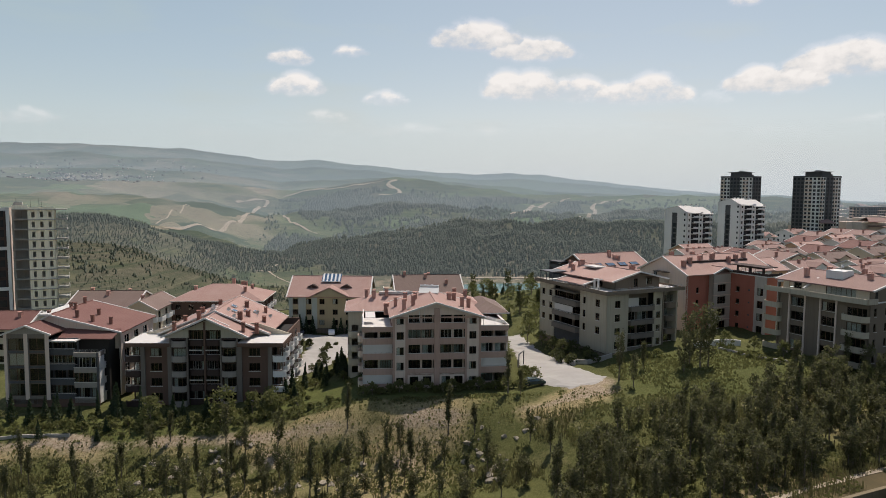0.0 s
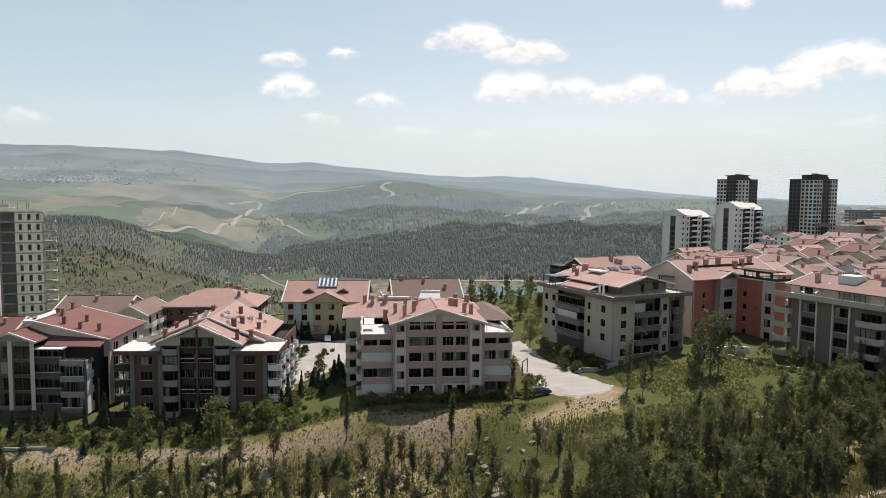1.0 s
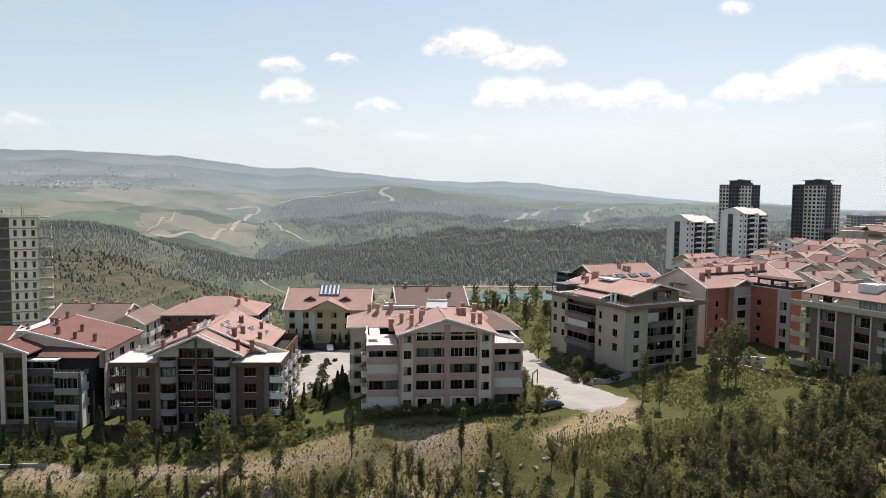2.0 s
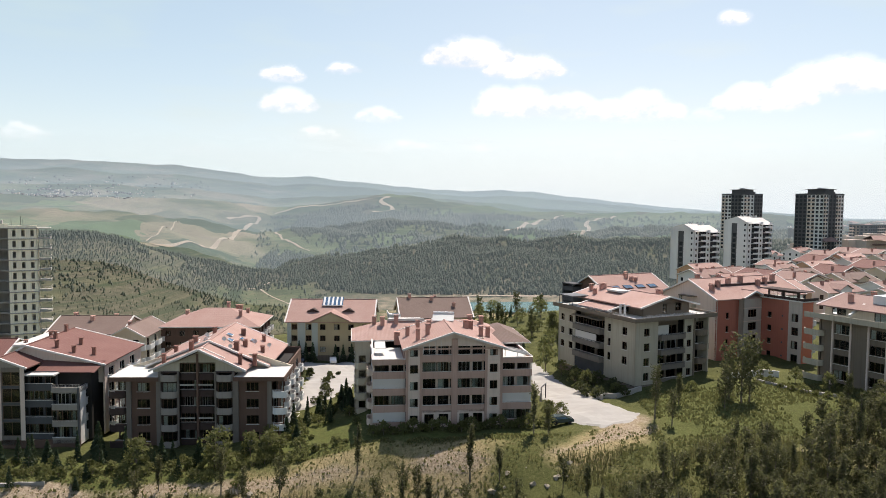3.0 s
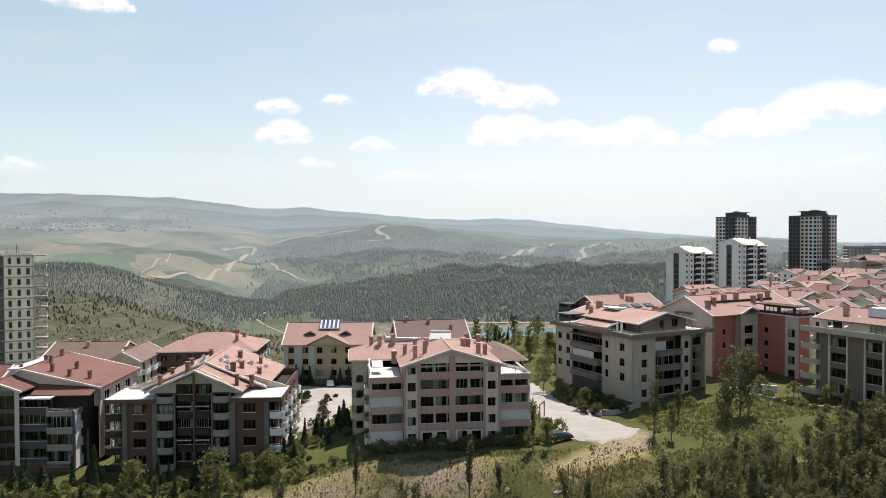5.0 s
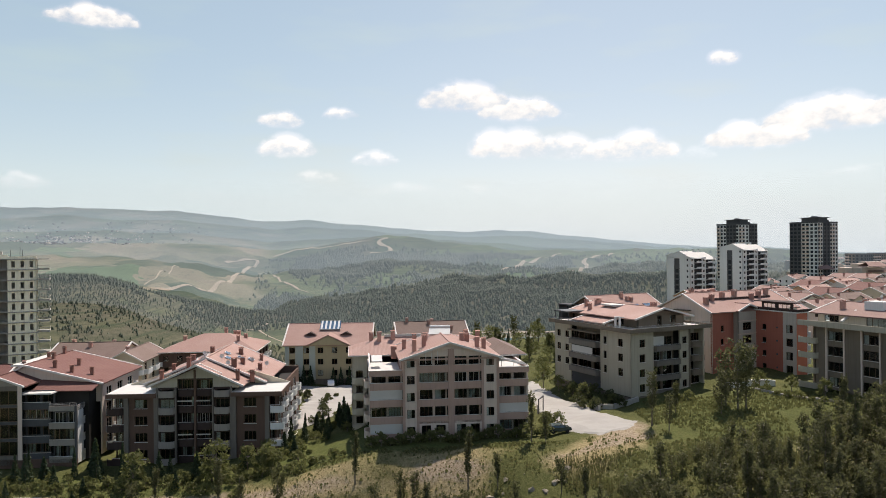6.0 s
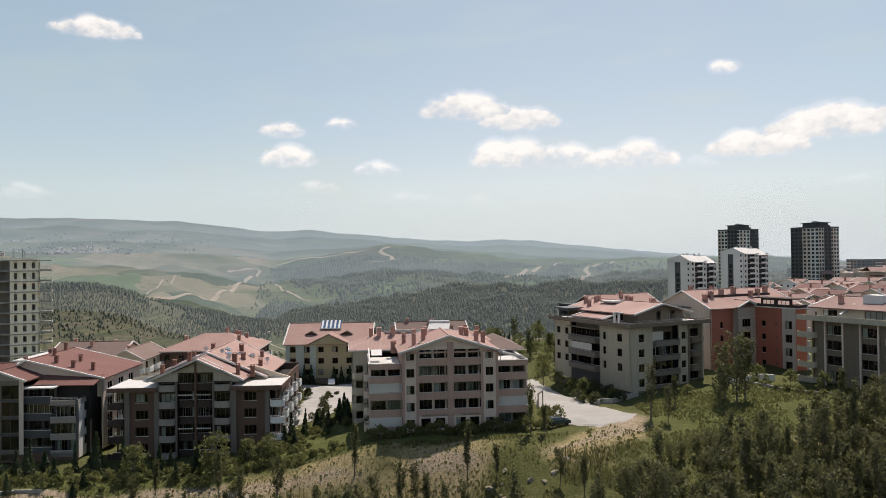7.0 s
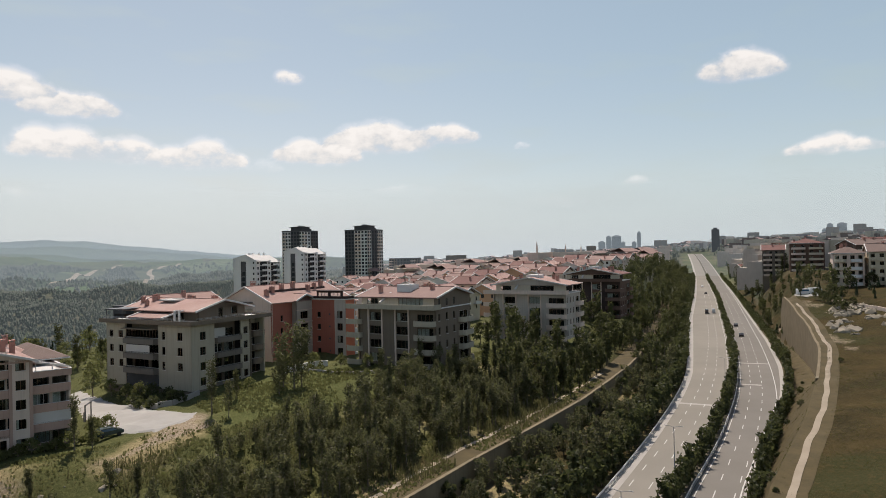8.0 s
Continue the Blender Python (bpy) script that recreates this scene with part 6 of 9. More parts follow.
    part("roof_box", boxes((4.0, 7.6, D * 0.42, D * 0.60, top + 3.0, top + 5.2)), M["white"], b, "white roof plant room")
    for u, v in ((3.5, D * 0.8), (9.0, D * 0.3), (W - 3, D * 0.5), (6.0, D * 0.2), (11.0, D * 0.8)):
        chimney(b, u, v, top + 3.4, 1.5, 0.8)
    for u, v in ((5.0, D * 0.47), (6.4, D * 0.5)):
        dish(b, u, v, top + 5.2)
    core(b, 0.2, W - 0.2, 0.4, D - 0.3, top - 0.2)
    core(b, 1.0, W - 0.2, 0.4, D - 0.3, top + 2.4, 1.6, 3.0, top + 0.3)
    return b


penthouse_block()
red_house()
grey_house(pose(82.7, 132.8, -7.6, 0, 0, 26), "grey apartment house, pale eaves band, rounded corner balconies", band="grey_beige", roof="tiles_mid")
grey_house(pose(135.6, 146.2, -7.4, 0, 0, 26), "pale grey apartment house with arched windows and red roof", 12.7, 22.0, "pale_beige", "offwhite", "pale_beige", False)
grey_house(pose(188.0, 172.0, -6.5, 0, 0, 26), "dark red-brown apartment house under a dark roof", 14.0, 20.0, "dark_brown", "brown", "brown", False, "tiles_dark")

# ---- houses behind the front row: plain openings without sills ----
SILLS[0] = False


def plain_block(at, W, D, nf, label, mat, roof="tiles", rise=3.5, axis="u", hip=False, fh=3.0, side=None, wins=None, balc=None, verge=True, chimneys=3, seed=1, z0=0.3, foot=3.0, open_right=False):
    """A simple apartment house: windows on front and both sides, pitched roof, chimneys, some balconies."""
    b = thing("apartment_house", at, label, "apartment building")
    rng = random.Random(seed)
    side = side or mat
    top = z0 + nf * fh + 0.3
    nw = wins or max(2, int(W / 3.2))
    window_bay(b, FRONT, 0, W, z0, nf, fh, mat, 1.3, 1.4, 0.85, nw, 2, top=top, frame_mat="brown_frame", curtain=0.15)
    window_bay(b, left_of(D), 0, D - 0.01, z0, nf, fh, side, 1.2, 1.4, 0.85, max(2, int(D / 5)), 2, top=top, frame_mat="brown_frame", curtain=0.1)
    if open_right:
        n = int(D / 4.5)
        window_bay(b, right_of(W), 0.01, D, z0, nf, fh, side, 1.6, 1.9, 0.3, n, 2, top=top, curtain=0.2)
        for k in range(0, n):
            for i in range(nf):
                balcony(b, right_of(W), D * k / n + 0.5, D * (k + 1) / n - 0.7, z0 + i * fh, 1.2, "white")
    else:
        wall(b, right_of(W), 0.01, D, z0 - 0.5, top, side)
    wall(b, back_of(W, D), 0, W, z0 - 0.5, top, mat)
    part("plinth", boxes((-0.05, W + 0.05, -0.05, D + 0.05, -foot, z0)), M["grey"], b)
    for k in balc or ():
        for i in range(nf):
            balcony(b, FRONT, k[0], k[1], z0 + i * fh, 1.3, k[2] if len(k) > 2 else "white")
    if hip:
        hip_roof(b, FRONT, 0, W, 0, D, top, top + rise, roof)
    else:
        gable_roof(b, FRONT, 0, W, 0, D, top - 0.2, top + rise, roof, axis=axis, over=0.6, ends=side, trim=verge)
    for k in range(chimneys):
        u, v = W * (0.15 + 0.7 * rng.random()), D * (0.2 + 0.6 * rng.random())
        e = (1 - abs(2 * v / D - 1)) if axis == "u" or hip else (1 - abs(2 * u / W - 1))
        if hip:
            e = min(1 - abs(2 * u / W - 1), 1 - abs(2 * v / D - 1)) * max(W, D) / min(W, D)
        chimney(b, u, v, top + rise * min(1, e) - 0.2, 1.3, 0.8)
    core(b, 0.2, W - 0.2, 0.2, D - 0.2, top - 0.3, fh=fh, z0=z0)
    return b, top


def yellow_house():
    b, top = plain_block(pose(-43.6, 195.0, -12.8, 0, 0, 1), 22.4, 18, 3, "yellow and pale green house with a red roof", "yellow", "tiles", 4.3, wins=6, chimneys=0, side="cream", seed=4)
    for a, c in ((-0.04, 1.05), (2.68, 4.75), (6.4, 8.0)):
        part("painted_panel", boxes((a, c, -0.10, -0.02, 0, top)), M["mint"], b, "pale green wall panel")
    g = bmesh.new()
    prism(g, [(6.5, top - 0.3), (16.5, top - 0.3), (11.5, top + 2.2)], -0.9, -0.6)
    part("pediment", g, M["yellow"], b)
    r = bmesh.new()
    plate(r, [(5.8, -1.1, top - 0.2), (11.5, -1.1, top + 2.5), (11.5, 6.0, top + 2.5), (5.8, 2.2, top + 0.3)], 0.2)
    plate(r, [(11.5, -1.1, top + 2.5), (17.2, -1.1, top - 0.2), (17.2, 2.2, top + 0.3), (11.5, 6.0, top + 2.5)], 0.2)
    part("porch_roof", r, M["tiles"], b)
    for u in (6.2, 15.8):
        d = bmesh.new()
        prism(d, [(u - 1.7, top + 1.9), (u + 1.7, top + 1.9), (u, top + 2.75)], 3.2, 6.4)
        part("dormer", d, M["dark_brown"], b, "small dark triangular dormer")
    k = bmesh.new()
    plate(k, [(8.4, 5.6, top + 3.2), (14.0, 5.6, top + 3.2), (14.0, 8.6, top + 5.2), (8.4, 8.6, top + 5.2)], 0.12)
    sp = part("solar_collector", k, M["panel"], b)
    part("collector_frame", boxes((8.3, 14.1, 5.5, 5.6, top + 3.15, top + 3.35)), M["frame"], sp)
    for i in range(5):
        st = bmesh.new()
        u = 8.6 + 1.15 * i
        plate(st, [(u, 5.6, top + 3.28), (u + 0.5, 5.6, top + 3.28), (u + 0.5, 8.6, top + 5.28), (u, 8.6, top + 5.28)], 0.05)
        part("collector_tube", st, M["frame"], sp)
    return b


yellow_house()
plain_block(pose(-75.0, 190.0, -13.8, 0, 0, 3), 24.5, 18, 3, "brown-walled house with a broad red hipped roof", "brown", "tiles", 3.6, hip=True, wins=7, chimneys=6, seed=5, open_right=True)
_b, _t = plain_block(pose(-99.0, 181.0, -17.0, 0, 0, 3), 17.0, 16, 4, "cream apartment house with a pale brown roof", "cream", "tiles_brown", 2.8, wins=5, chimneys=3, seed=6, balc=((1.0, 5.0), (11.0, 15.0)), open_right=True)
_b, _t = plain_block(pose(-82.5, 178.0, -17.0, 0, 0, 3), 8.0, 16, 4, "cream apartment house with stacked white balconies", "cream", "tiles_brown", 2.0, "v", wins=2, chimneys=1, seed=7, balc=((4.2, 8.4),), open_right=True)
plain_block(pose(-124.0, 166.0, -17.0, 0, 0, 3), 22.0, 14, 3, "low house with a bright red roof", "cream", "tiles_dark", 2.8, wins=6, chimneys=4, seed=8)
_b, _t = plain_block(pose(-14.0, 210.5, -14.2, 0, 0, 9), 20.5, 17, 3, "cream house under a brown roof with white verges", "cream", "tiles_brown", 4.3, wins=6, chimneys=5, seed=9)
part("roof_terrace", boxes((-3.5, -0.3, 0.5, 9.0, 8.6, 9.4), (-3.6, -3.4, 0.5, 9.0, 9.4, 10.4), (-3.5, -0.3, 0.4, 0.6, 9.4, 10.4)), M["white"], _b)
_b, _t = plain_block(pose(44.5, 205.0, -9.8, 0, 0, 26), 23.0, 17.7, 4, "brown apartment house with red roof and attic windows", "brown", "tiles", 4.2, wins=7, chimneys=6, seed=10, balc=((2.0, 6.0, "grey"), (15.0, 19.0, "grey")), side="brown", fh=3.1)
for k in range(4):
    u = 4.2 + 4.6 * k
    w = part("attic_window", boxes((-1.5, 1.5, -0.9, 0.9, 0.0, 0.18)), M["dark_brown"], _b, at=pose(u, 2.6, _t + 1.35, 25, 0, 0))
    part("pane", boxes((-1.3, -0.1, -0.7, 0.7, 0.19, 0.21), (0.1, 1.3, -0.7, 0.7, 0.19, 0.21)), M["panel"], w)
for i in range(5):
    part("balcony", shared(("dark_balcony",), lambda: boxes((-3.2, 0.0, 12.5, 17.3, 0.0, 1.1)), M["dark_grey"]), None, _b, at=pose(0, 0, 0.2 + 3.1 * i))
part("balcony_post", boxes((-3.3, 0.0, 17.3, 17.6, 0, 14.5)), M["dark_grey"], _b)
part("balcony_roof", boxes((-3.4, 0.0, 12.2, 17.8, 14.5, 14.8)), M["dark_grey"], _b)


# ---- the crowd of red roofs up the hill ----
def hill_house(m, at, mats, words, rng):
    """A house of the crowd: three storeys, simple windows, pitched roof with white verges."""
    mat, roof, side = mats[m]
    b = thing("house", at, f"{words[mat]} hillside house with a tiled roof", "house", "red-roofed houses on the hill")
    W, D, fh, top = 16.5 + 1.5 * (m % 3), 13.5 + (m % 2), 3.0, 9.4
    axis = "uv"[m % 2]
    for face, L, col, cnt in ((FRONT, W, mat, 3), (left_of(D), D - 0.01, side, 3)):
        holes = [(L * (k + 0.5) / cnt - 0.7, L * (k + 0.5) / cnt + 0.7, i * fh + 1.0, i * fh + 2.5) for k in range(cnt) for i in (1, 2)]
        wall(b, face, 0, L, -2.5, top, col, holes)
        for q in holes:
            part("window", shared(("far_window", 1.4, 1.5), lambda: boxes((0, 1.4, 0, 0.06, 0, 1.5)), M["dark_glass"]), None, b, at=face @ pose(q[0], 0.15, q[2]))
    wall(b, right_of(W), 0.01, D, -2.5, top, side)
    wall(b, back_of(W, D), 0, W, -2.5, top, mat)
    gable_roof(b, FRONT, 0, W, 0, D, top - 0.1, top + 2.4 + 0.3 * (m % 3), roof, axis=axis, over=0.6, ends=side)
    dm = bmesh.new()
    prism(dm, [(W * 0.3, top - 0.6), (W * 0.62, top - 0.6), (W * 0.62, top + 1.0), (W * 0.46, top + 2.1), (W * 0.3, top + 1.0)], -0.5, 3.5)
    part("dormer_wall", dm, M[side], b)
    dr = bmesh.new()
    plate(dr, [(W * 0.27, -1.0, top + 0.9), (W * 0.46, -1.0, top + 2.4), (W * 0.46, 5.0, top + 2.4), (W * 0.27, 4.0, top + 0.9)], 0.15)
    plate(dr, [(W * 0.46, -1.0, top + 2.4), (W * 0.65, -1.0, top + 0.9), (W * 0.65, 4.0, top + 0.9), (W * 0.46, 5.0, top + 2.4)], 0.15)
    part("dormer_roof", dr, M[roof], b)
    part("balcony", boxes((W * 0.66, W * 0.95, -1.3, 0.0, 5.8, 6.0), (W * 0.66, W * 0.95, -1.3, -1.2, 6.0, 6.9)), M["white"], b)
    for k in range(3):
        chimney(b, W * (0.2 + 0.3 * k), D * (0.35 + 0.15 * k), top + 1.8, 1.3, 0.8, capped=False)
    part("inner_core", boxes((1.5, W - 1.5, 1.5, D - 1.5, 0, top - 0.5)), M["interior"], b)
    return b


def crowd():
    e1, e2 = Vector((math.cos(radians(26)), math.sin(radians(26)))), Vector((-math.sin(radians(26)), math.cos(radians(26))))
    rng = random.Random(21)
    kinds = []
    mats = [("white", "tiles_mid", "white"), ("cream", "tiles_mid", "cream"), ("peach", "tiles", "peach"), ("offwhite", "tiles_mid", "white"), ("grey_beige", "tiles_brown", "cream"), ("offwhite", "tiles_dark", "offwhite")]
    words = {"white": "white", "cream": "cream", "peach": "peach-coloured", "offwhite": "off-white", "grey_beige": "grey-beige"}
    spots = []
    for j in range(0, 14):
        for i in range(-3, 17):
            spots.append(Vector((97.0, 186.0)) + e1 * (28.0 * i + rng.uniform(-2, 2) + 9 * (j % 2)) + e2 * (26.0 * j + rng.uniform(-2, 2)))
    X, Y = np.array([s.x for s in spots]), np.array([s.y for s in spots])
    d, _ = road_frame(X, Y)
    r, az = np.hypot(X, Y), np.degrees(np.arctan2(X, Y))
    edge = curve(az, [(-80, 250), (12, 262), (17, 330), (21, 470), (24, 600), (30, 900)])
    Z = land(X, Y)
    n = 0
    for k, o in enumerate(spots):
        clash = any((o - Vector(q)).length < 24 for q in ((136.6, 157), (188, 185), (60, 178), (75, 185), (50, 215), (62, 218), (84, 190)))
        if clash or not (19.0 < az[k] < 52 and r[k] < min(edge[k] - 15, 520) and d[k] > 52):
            continue
        if any((o - Vector(q)).length < 34 for q in ((292, 562), (250, 590), (178, 412), (138, 388))):
            continue
        m = n if n < 6 else rng.randrange(6)
        at = pose(o.x, o.y, Z[k] + rng.uniform(-0.6, 1.4), 0, 0, 26 + rng.uniform(-4, 4))
        if n < 6:
            kinds.append(hill_house(m, at, mats, words, rng))
        else:
            copy_thing(kinds[m], at)
        n += 1
    return n


crowd()


# ---- towers ----
def far_window_mesh(w, h):
    return boxes((0, w, 0, 0.06, 0, h))


def tower(at, W, D, nf, label, light, dark, crown=True, fh=3.0, dark_front=(0.0, 0.35), dark_left=(0.55, 1.0)):
    b = thing("tower_block", at, label, "tower block")
    H = nf * fh
    for face, L, dk in ((FRONT, W, dark_front), (left_of(D), D, dark_left)):
        n = max(4, int(L / 3.4))
        cuts = sorted({0.0, dk[0], dk[1], 1.0})
        for a, c in zip(cuts[:-1], cuts[1:]):
            mat = dark if dk[0] <= (a + c) / 2 <= dk[1] else light
            u0, u1 = a * L, c * L
            cnt = max(1, round((u1 - u0) / 3.6))
            holes = [(u0 + (u1 - u0) * (k + 0.5) / cnt - 1.15, u0 + (u1 - u0) * (k + 0.5) / cnt + 1.15, i * fh + 0.7, i * fh + 2.6) for k in range(cnt) for i in range(nf)]
            off = -0.25 if mat == dark else 0.0
            wall(b, face @ pose(0, off, 0), u0, u1, 0, H, mat, holes, 0.4)
            for q in holes:
                part("window", shared(("far_window", 2.3, 1.9), lambda: far_window_mesh(2.3, 1.9), M["dark_glass"]), None, b, at=face @ pose(q[0], off + 0.2, q[2]))
            if mat == light and cnt > 1:
                for i in range(1, nf):
                    part("balcony", shared(("tower_balcony", round(u1 - u0, 1)), lambda: boxes((0.8, (u1 - u0) * 0.45, -1.2, 0.0, -0.15, 0.9)), M["offwhite"]), None, b, at=face @ pose(u0, 0, i * fh))
    wall(b, right_of(W), 0, D, 0, H, dark)
    wall(b, back_of(W, D), 0, W, 0, H, light)
    part("flat_roof", boxes((0.1, W - 0.1, 0.1, D - 0.1, H - 0.3, H)), M["concrete"], b)
    part("parapet", boxes((-0.3, W, -0.3, 0.0, H, H + 1.1), (-0.3, 0.0, 0.0, D, H, H + 1.1)), M[dark], b)
    if crown:
        part("crown", boxes((W * 0.18, W * 0.62, D * 0.1, D * 0.7, H, H + 4.2), (W * 0.62, W * 0.85, D * 0.2, D * 0.6, H, H + 2.6), (W * 0.1, W * 0.7, D * 0.05, D * 0.75, H + 4.2, H + 4.5)), M[dark], b)
        part("roof_plant", boxes((W * 0.3, W * 0.42, D * 0.3, D * 0.45, H + 4.5, H + 5.6), (W * 0.5, W * 0.58, D * 0.3, D * 0.4, H + 4.5, H + 5.2)), M["metal"], b)
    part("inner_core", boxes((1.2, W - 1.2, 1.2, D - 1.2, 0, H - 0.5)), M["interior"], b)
    return b


tower(pose(291.0, 538.0, -6.0, 0, 0, 26), 24, 24, 15, "dark grey and white residential tower", "white", "dark_grey", dark_front=(0.25, 0.6), dark_left=(0.0, 0.42))
tower(pose(244.0, 570.0, -6.0, 0, 0, 26), 22, 22, 15, "dark grey and white residential tower beside another", "white", "dark_grey", dark_front=(0.55, 1.0), dark_left=(0.45, 0.9))


def white_slab(at, W, D, nf, label):
    b = thing("tower_block", at, label, "tower block")
    fh = 3.0
    H = nf * fh
    Lf = left_of(D)
    wall(b, Lf, 0, D * 0.32, 0, H, "white")
    st = [(D * 0.36, D * 0.50, i * fh + 0.5, i * fh + 2.6) for i in range(nf - 2)]
    wall(b, Lf @ pose(0, 0.3, 0), D * 0.32, D * 0.56, 0, H, "dark_grey", st)
    for q in st:
        part("window", shared(("slab_window", round(D * 0.14, 1)), lambda: far_window_mesh(D * 0.14, 2.1), M["dark_glass"]), None, b, at=Lf @ pose(q[0], 0.5, q[2]))
    wall(b, Lf, D * 0.56, D, 0, H, "white")
    for i in range(nf):
        part("window", shared(("slit", round(D, 1)), lambda: boxes((0, D * 0.06, -0.03, 0.0, 0, 1.2)), M["dark_glass"]), None, b, at=Lf @ pose(D * 0.86, 0, i * fh + 1.0))
    for k, (a, c, mat) in enumerate(((0.0, 0.16, "white"), (0.16, 0.46, "dark_grey"), (0.46, 0.62, "white"), (0.62, 0.92, "dark_grey"), (0.92, 1.0, "white"))):
        if mat == "white":
            window_bay(b, FRONT, a * W, c * W, 0, nf, fh, "white", 1.0, 1.3, 0.9, 1, 1, top=H, curtain=0)
        else:
            holes = [(a * W + 0.6, c * W - 0.6, i * fh + 0.2, i * fh + 2.4) for i in range(nf)]
            wall(b, FRONT @ pose(0, 1.0, 0), a * W, c * W, 0, H - 1.5, mat, holes)
            w = c * W - a * W - 1.2
            for i, q in enumerate(holes):
                part("window", shared(("slab_wide", round(w, 1)), lambda: far_window_mesh(w, 2.2), M["dark_glass"]), None, b, at=pose(q[0], 1.2, q[2]))
                part("balcony", shared(("slab_balcony", round(w, 1)), lambda: boxes((-0.5, w + 0.5, -1.6, 1.0, -0.3, -0.1), (-0.5, w + 0.5, -1.6, -1.5, -0.1, 0.7)), M["white"]), None, b, at=pose(q[0], 0, q[2]))
    wall(b, right_of(W), 0, D, 0, H, "white")
    wall(b, back_of(W, D), 0, W, 0, H, "white")
    for u0, u1, dz in ((0.0, 0.5, 0.0), (0.5, 1.0, -0.6)):
        g = bmesh.new()
        plate(g, [(u0 * W, -0.8, H - 0.6 + dz), (u1 * W, -0.8, H - 0.6 + dz), (u1 * W, D * 0.45, H + 3.2 + dz), (u0 * W, D * 0.45, H + 3.2 + dz)], 0.3)
        plate(g, [(u0 * W, D * 0.45, H + 3.2 + dz), (u1 * W, D * 0.45, H + 3.2 + dz), (u1 * W, D + 0.5, H + 1.0 + dz), (u0 * W, D + 0.5, H + 1.0 + dz)], 0.3)
        part("roof", g, M["slab_white"], b)
    e = bmesh.new()
    x = [e.verts.new(p) for p in ((0.0, D, H - 0.5), (0.0, 0, H - 0.8), (0.0, D * 0.45, H + 3.0), (0.0, D, H + 0.9))]
    y = [e.verts.new(v.co + Vector((0.3, 0, 0))) for v in x]
    e.faces.new(x)
    e.faces.new(y[::-1])
    for i in range(4):
        e.faces.new((x[i], y[i], y[(i + 1) % 4], x[(i + 1) % 4]))
    bmesh.ops.recalc_face_normals(e, faces=e.faces)
    part("gable_wall", e, M["white"], b)
    for u in (0.2, 0.35, 0.6, 0.8):
        chimney(b, W * u, D * 0.5, H + 2.6, 1.2, 0.8, mat="white")
    part("inner_core", boxes((2.5, W - 2.5, 2.5, D - 2.5, 0, H - 0.5)), M["interior"], b)
    return b


white_slab(pose(171.0, 400.0, -10.0, 0, 0, 26), 20.3, 16.3, 10, "white ten-storey block with dark balcony bays")
white_slab(pose(132.5, 377.0, -11.0, 0, 0, 26), 18.8, 17.0, 9, "white nine-storey block with dark balcony bays")
tower(pose(428.0, 700.0, -6.0, 0, 0, 26), 40, 20, 6, "distant dark mid-rise block", "grey", "dark_grey", False)
tower(pose(560.0, 640.0, -6.0, 0, 0, 26), 46, 20, 5, "distant grey mid-rise block", "grey", "dark_grey", False)


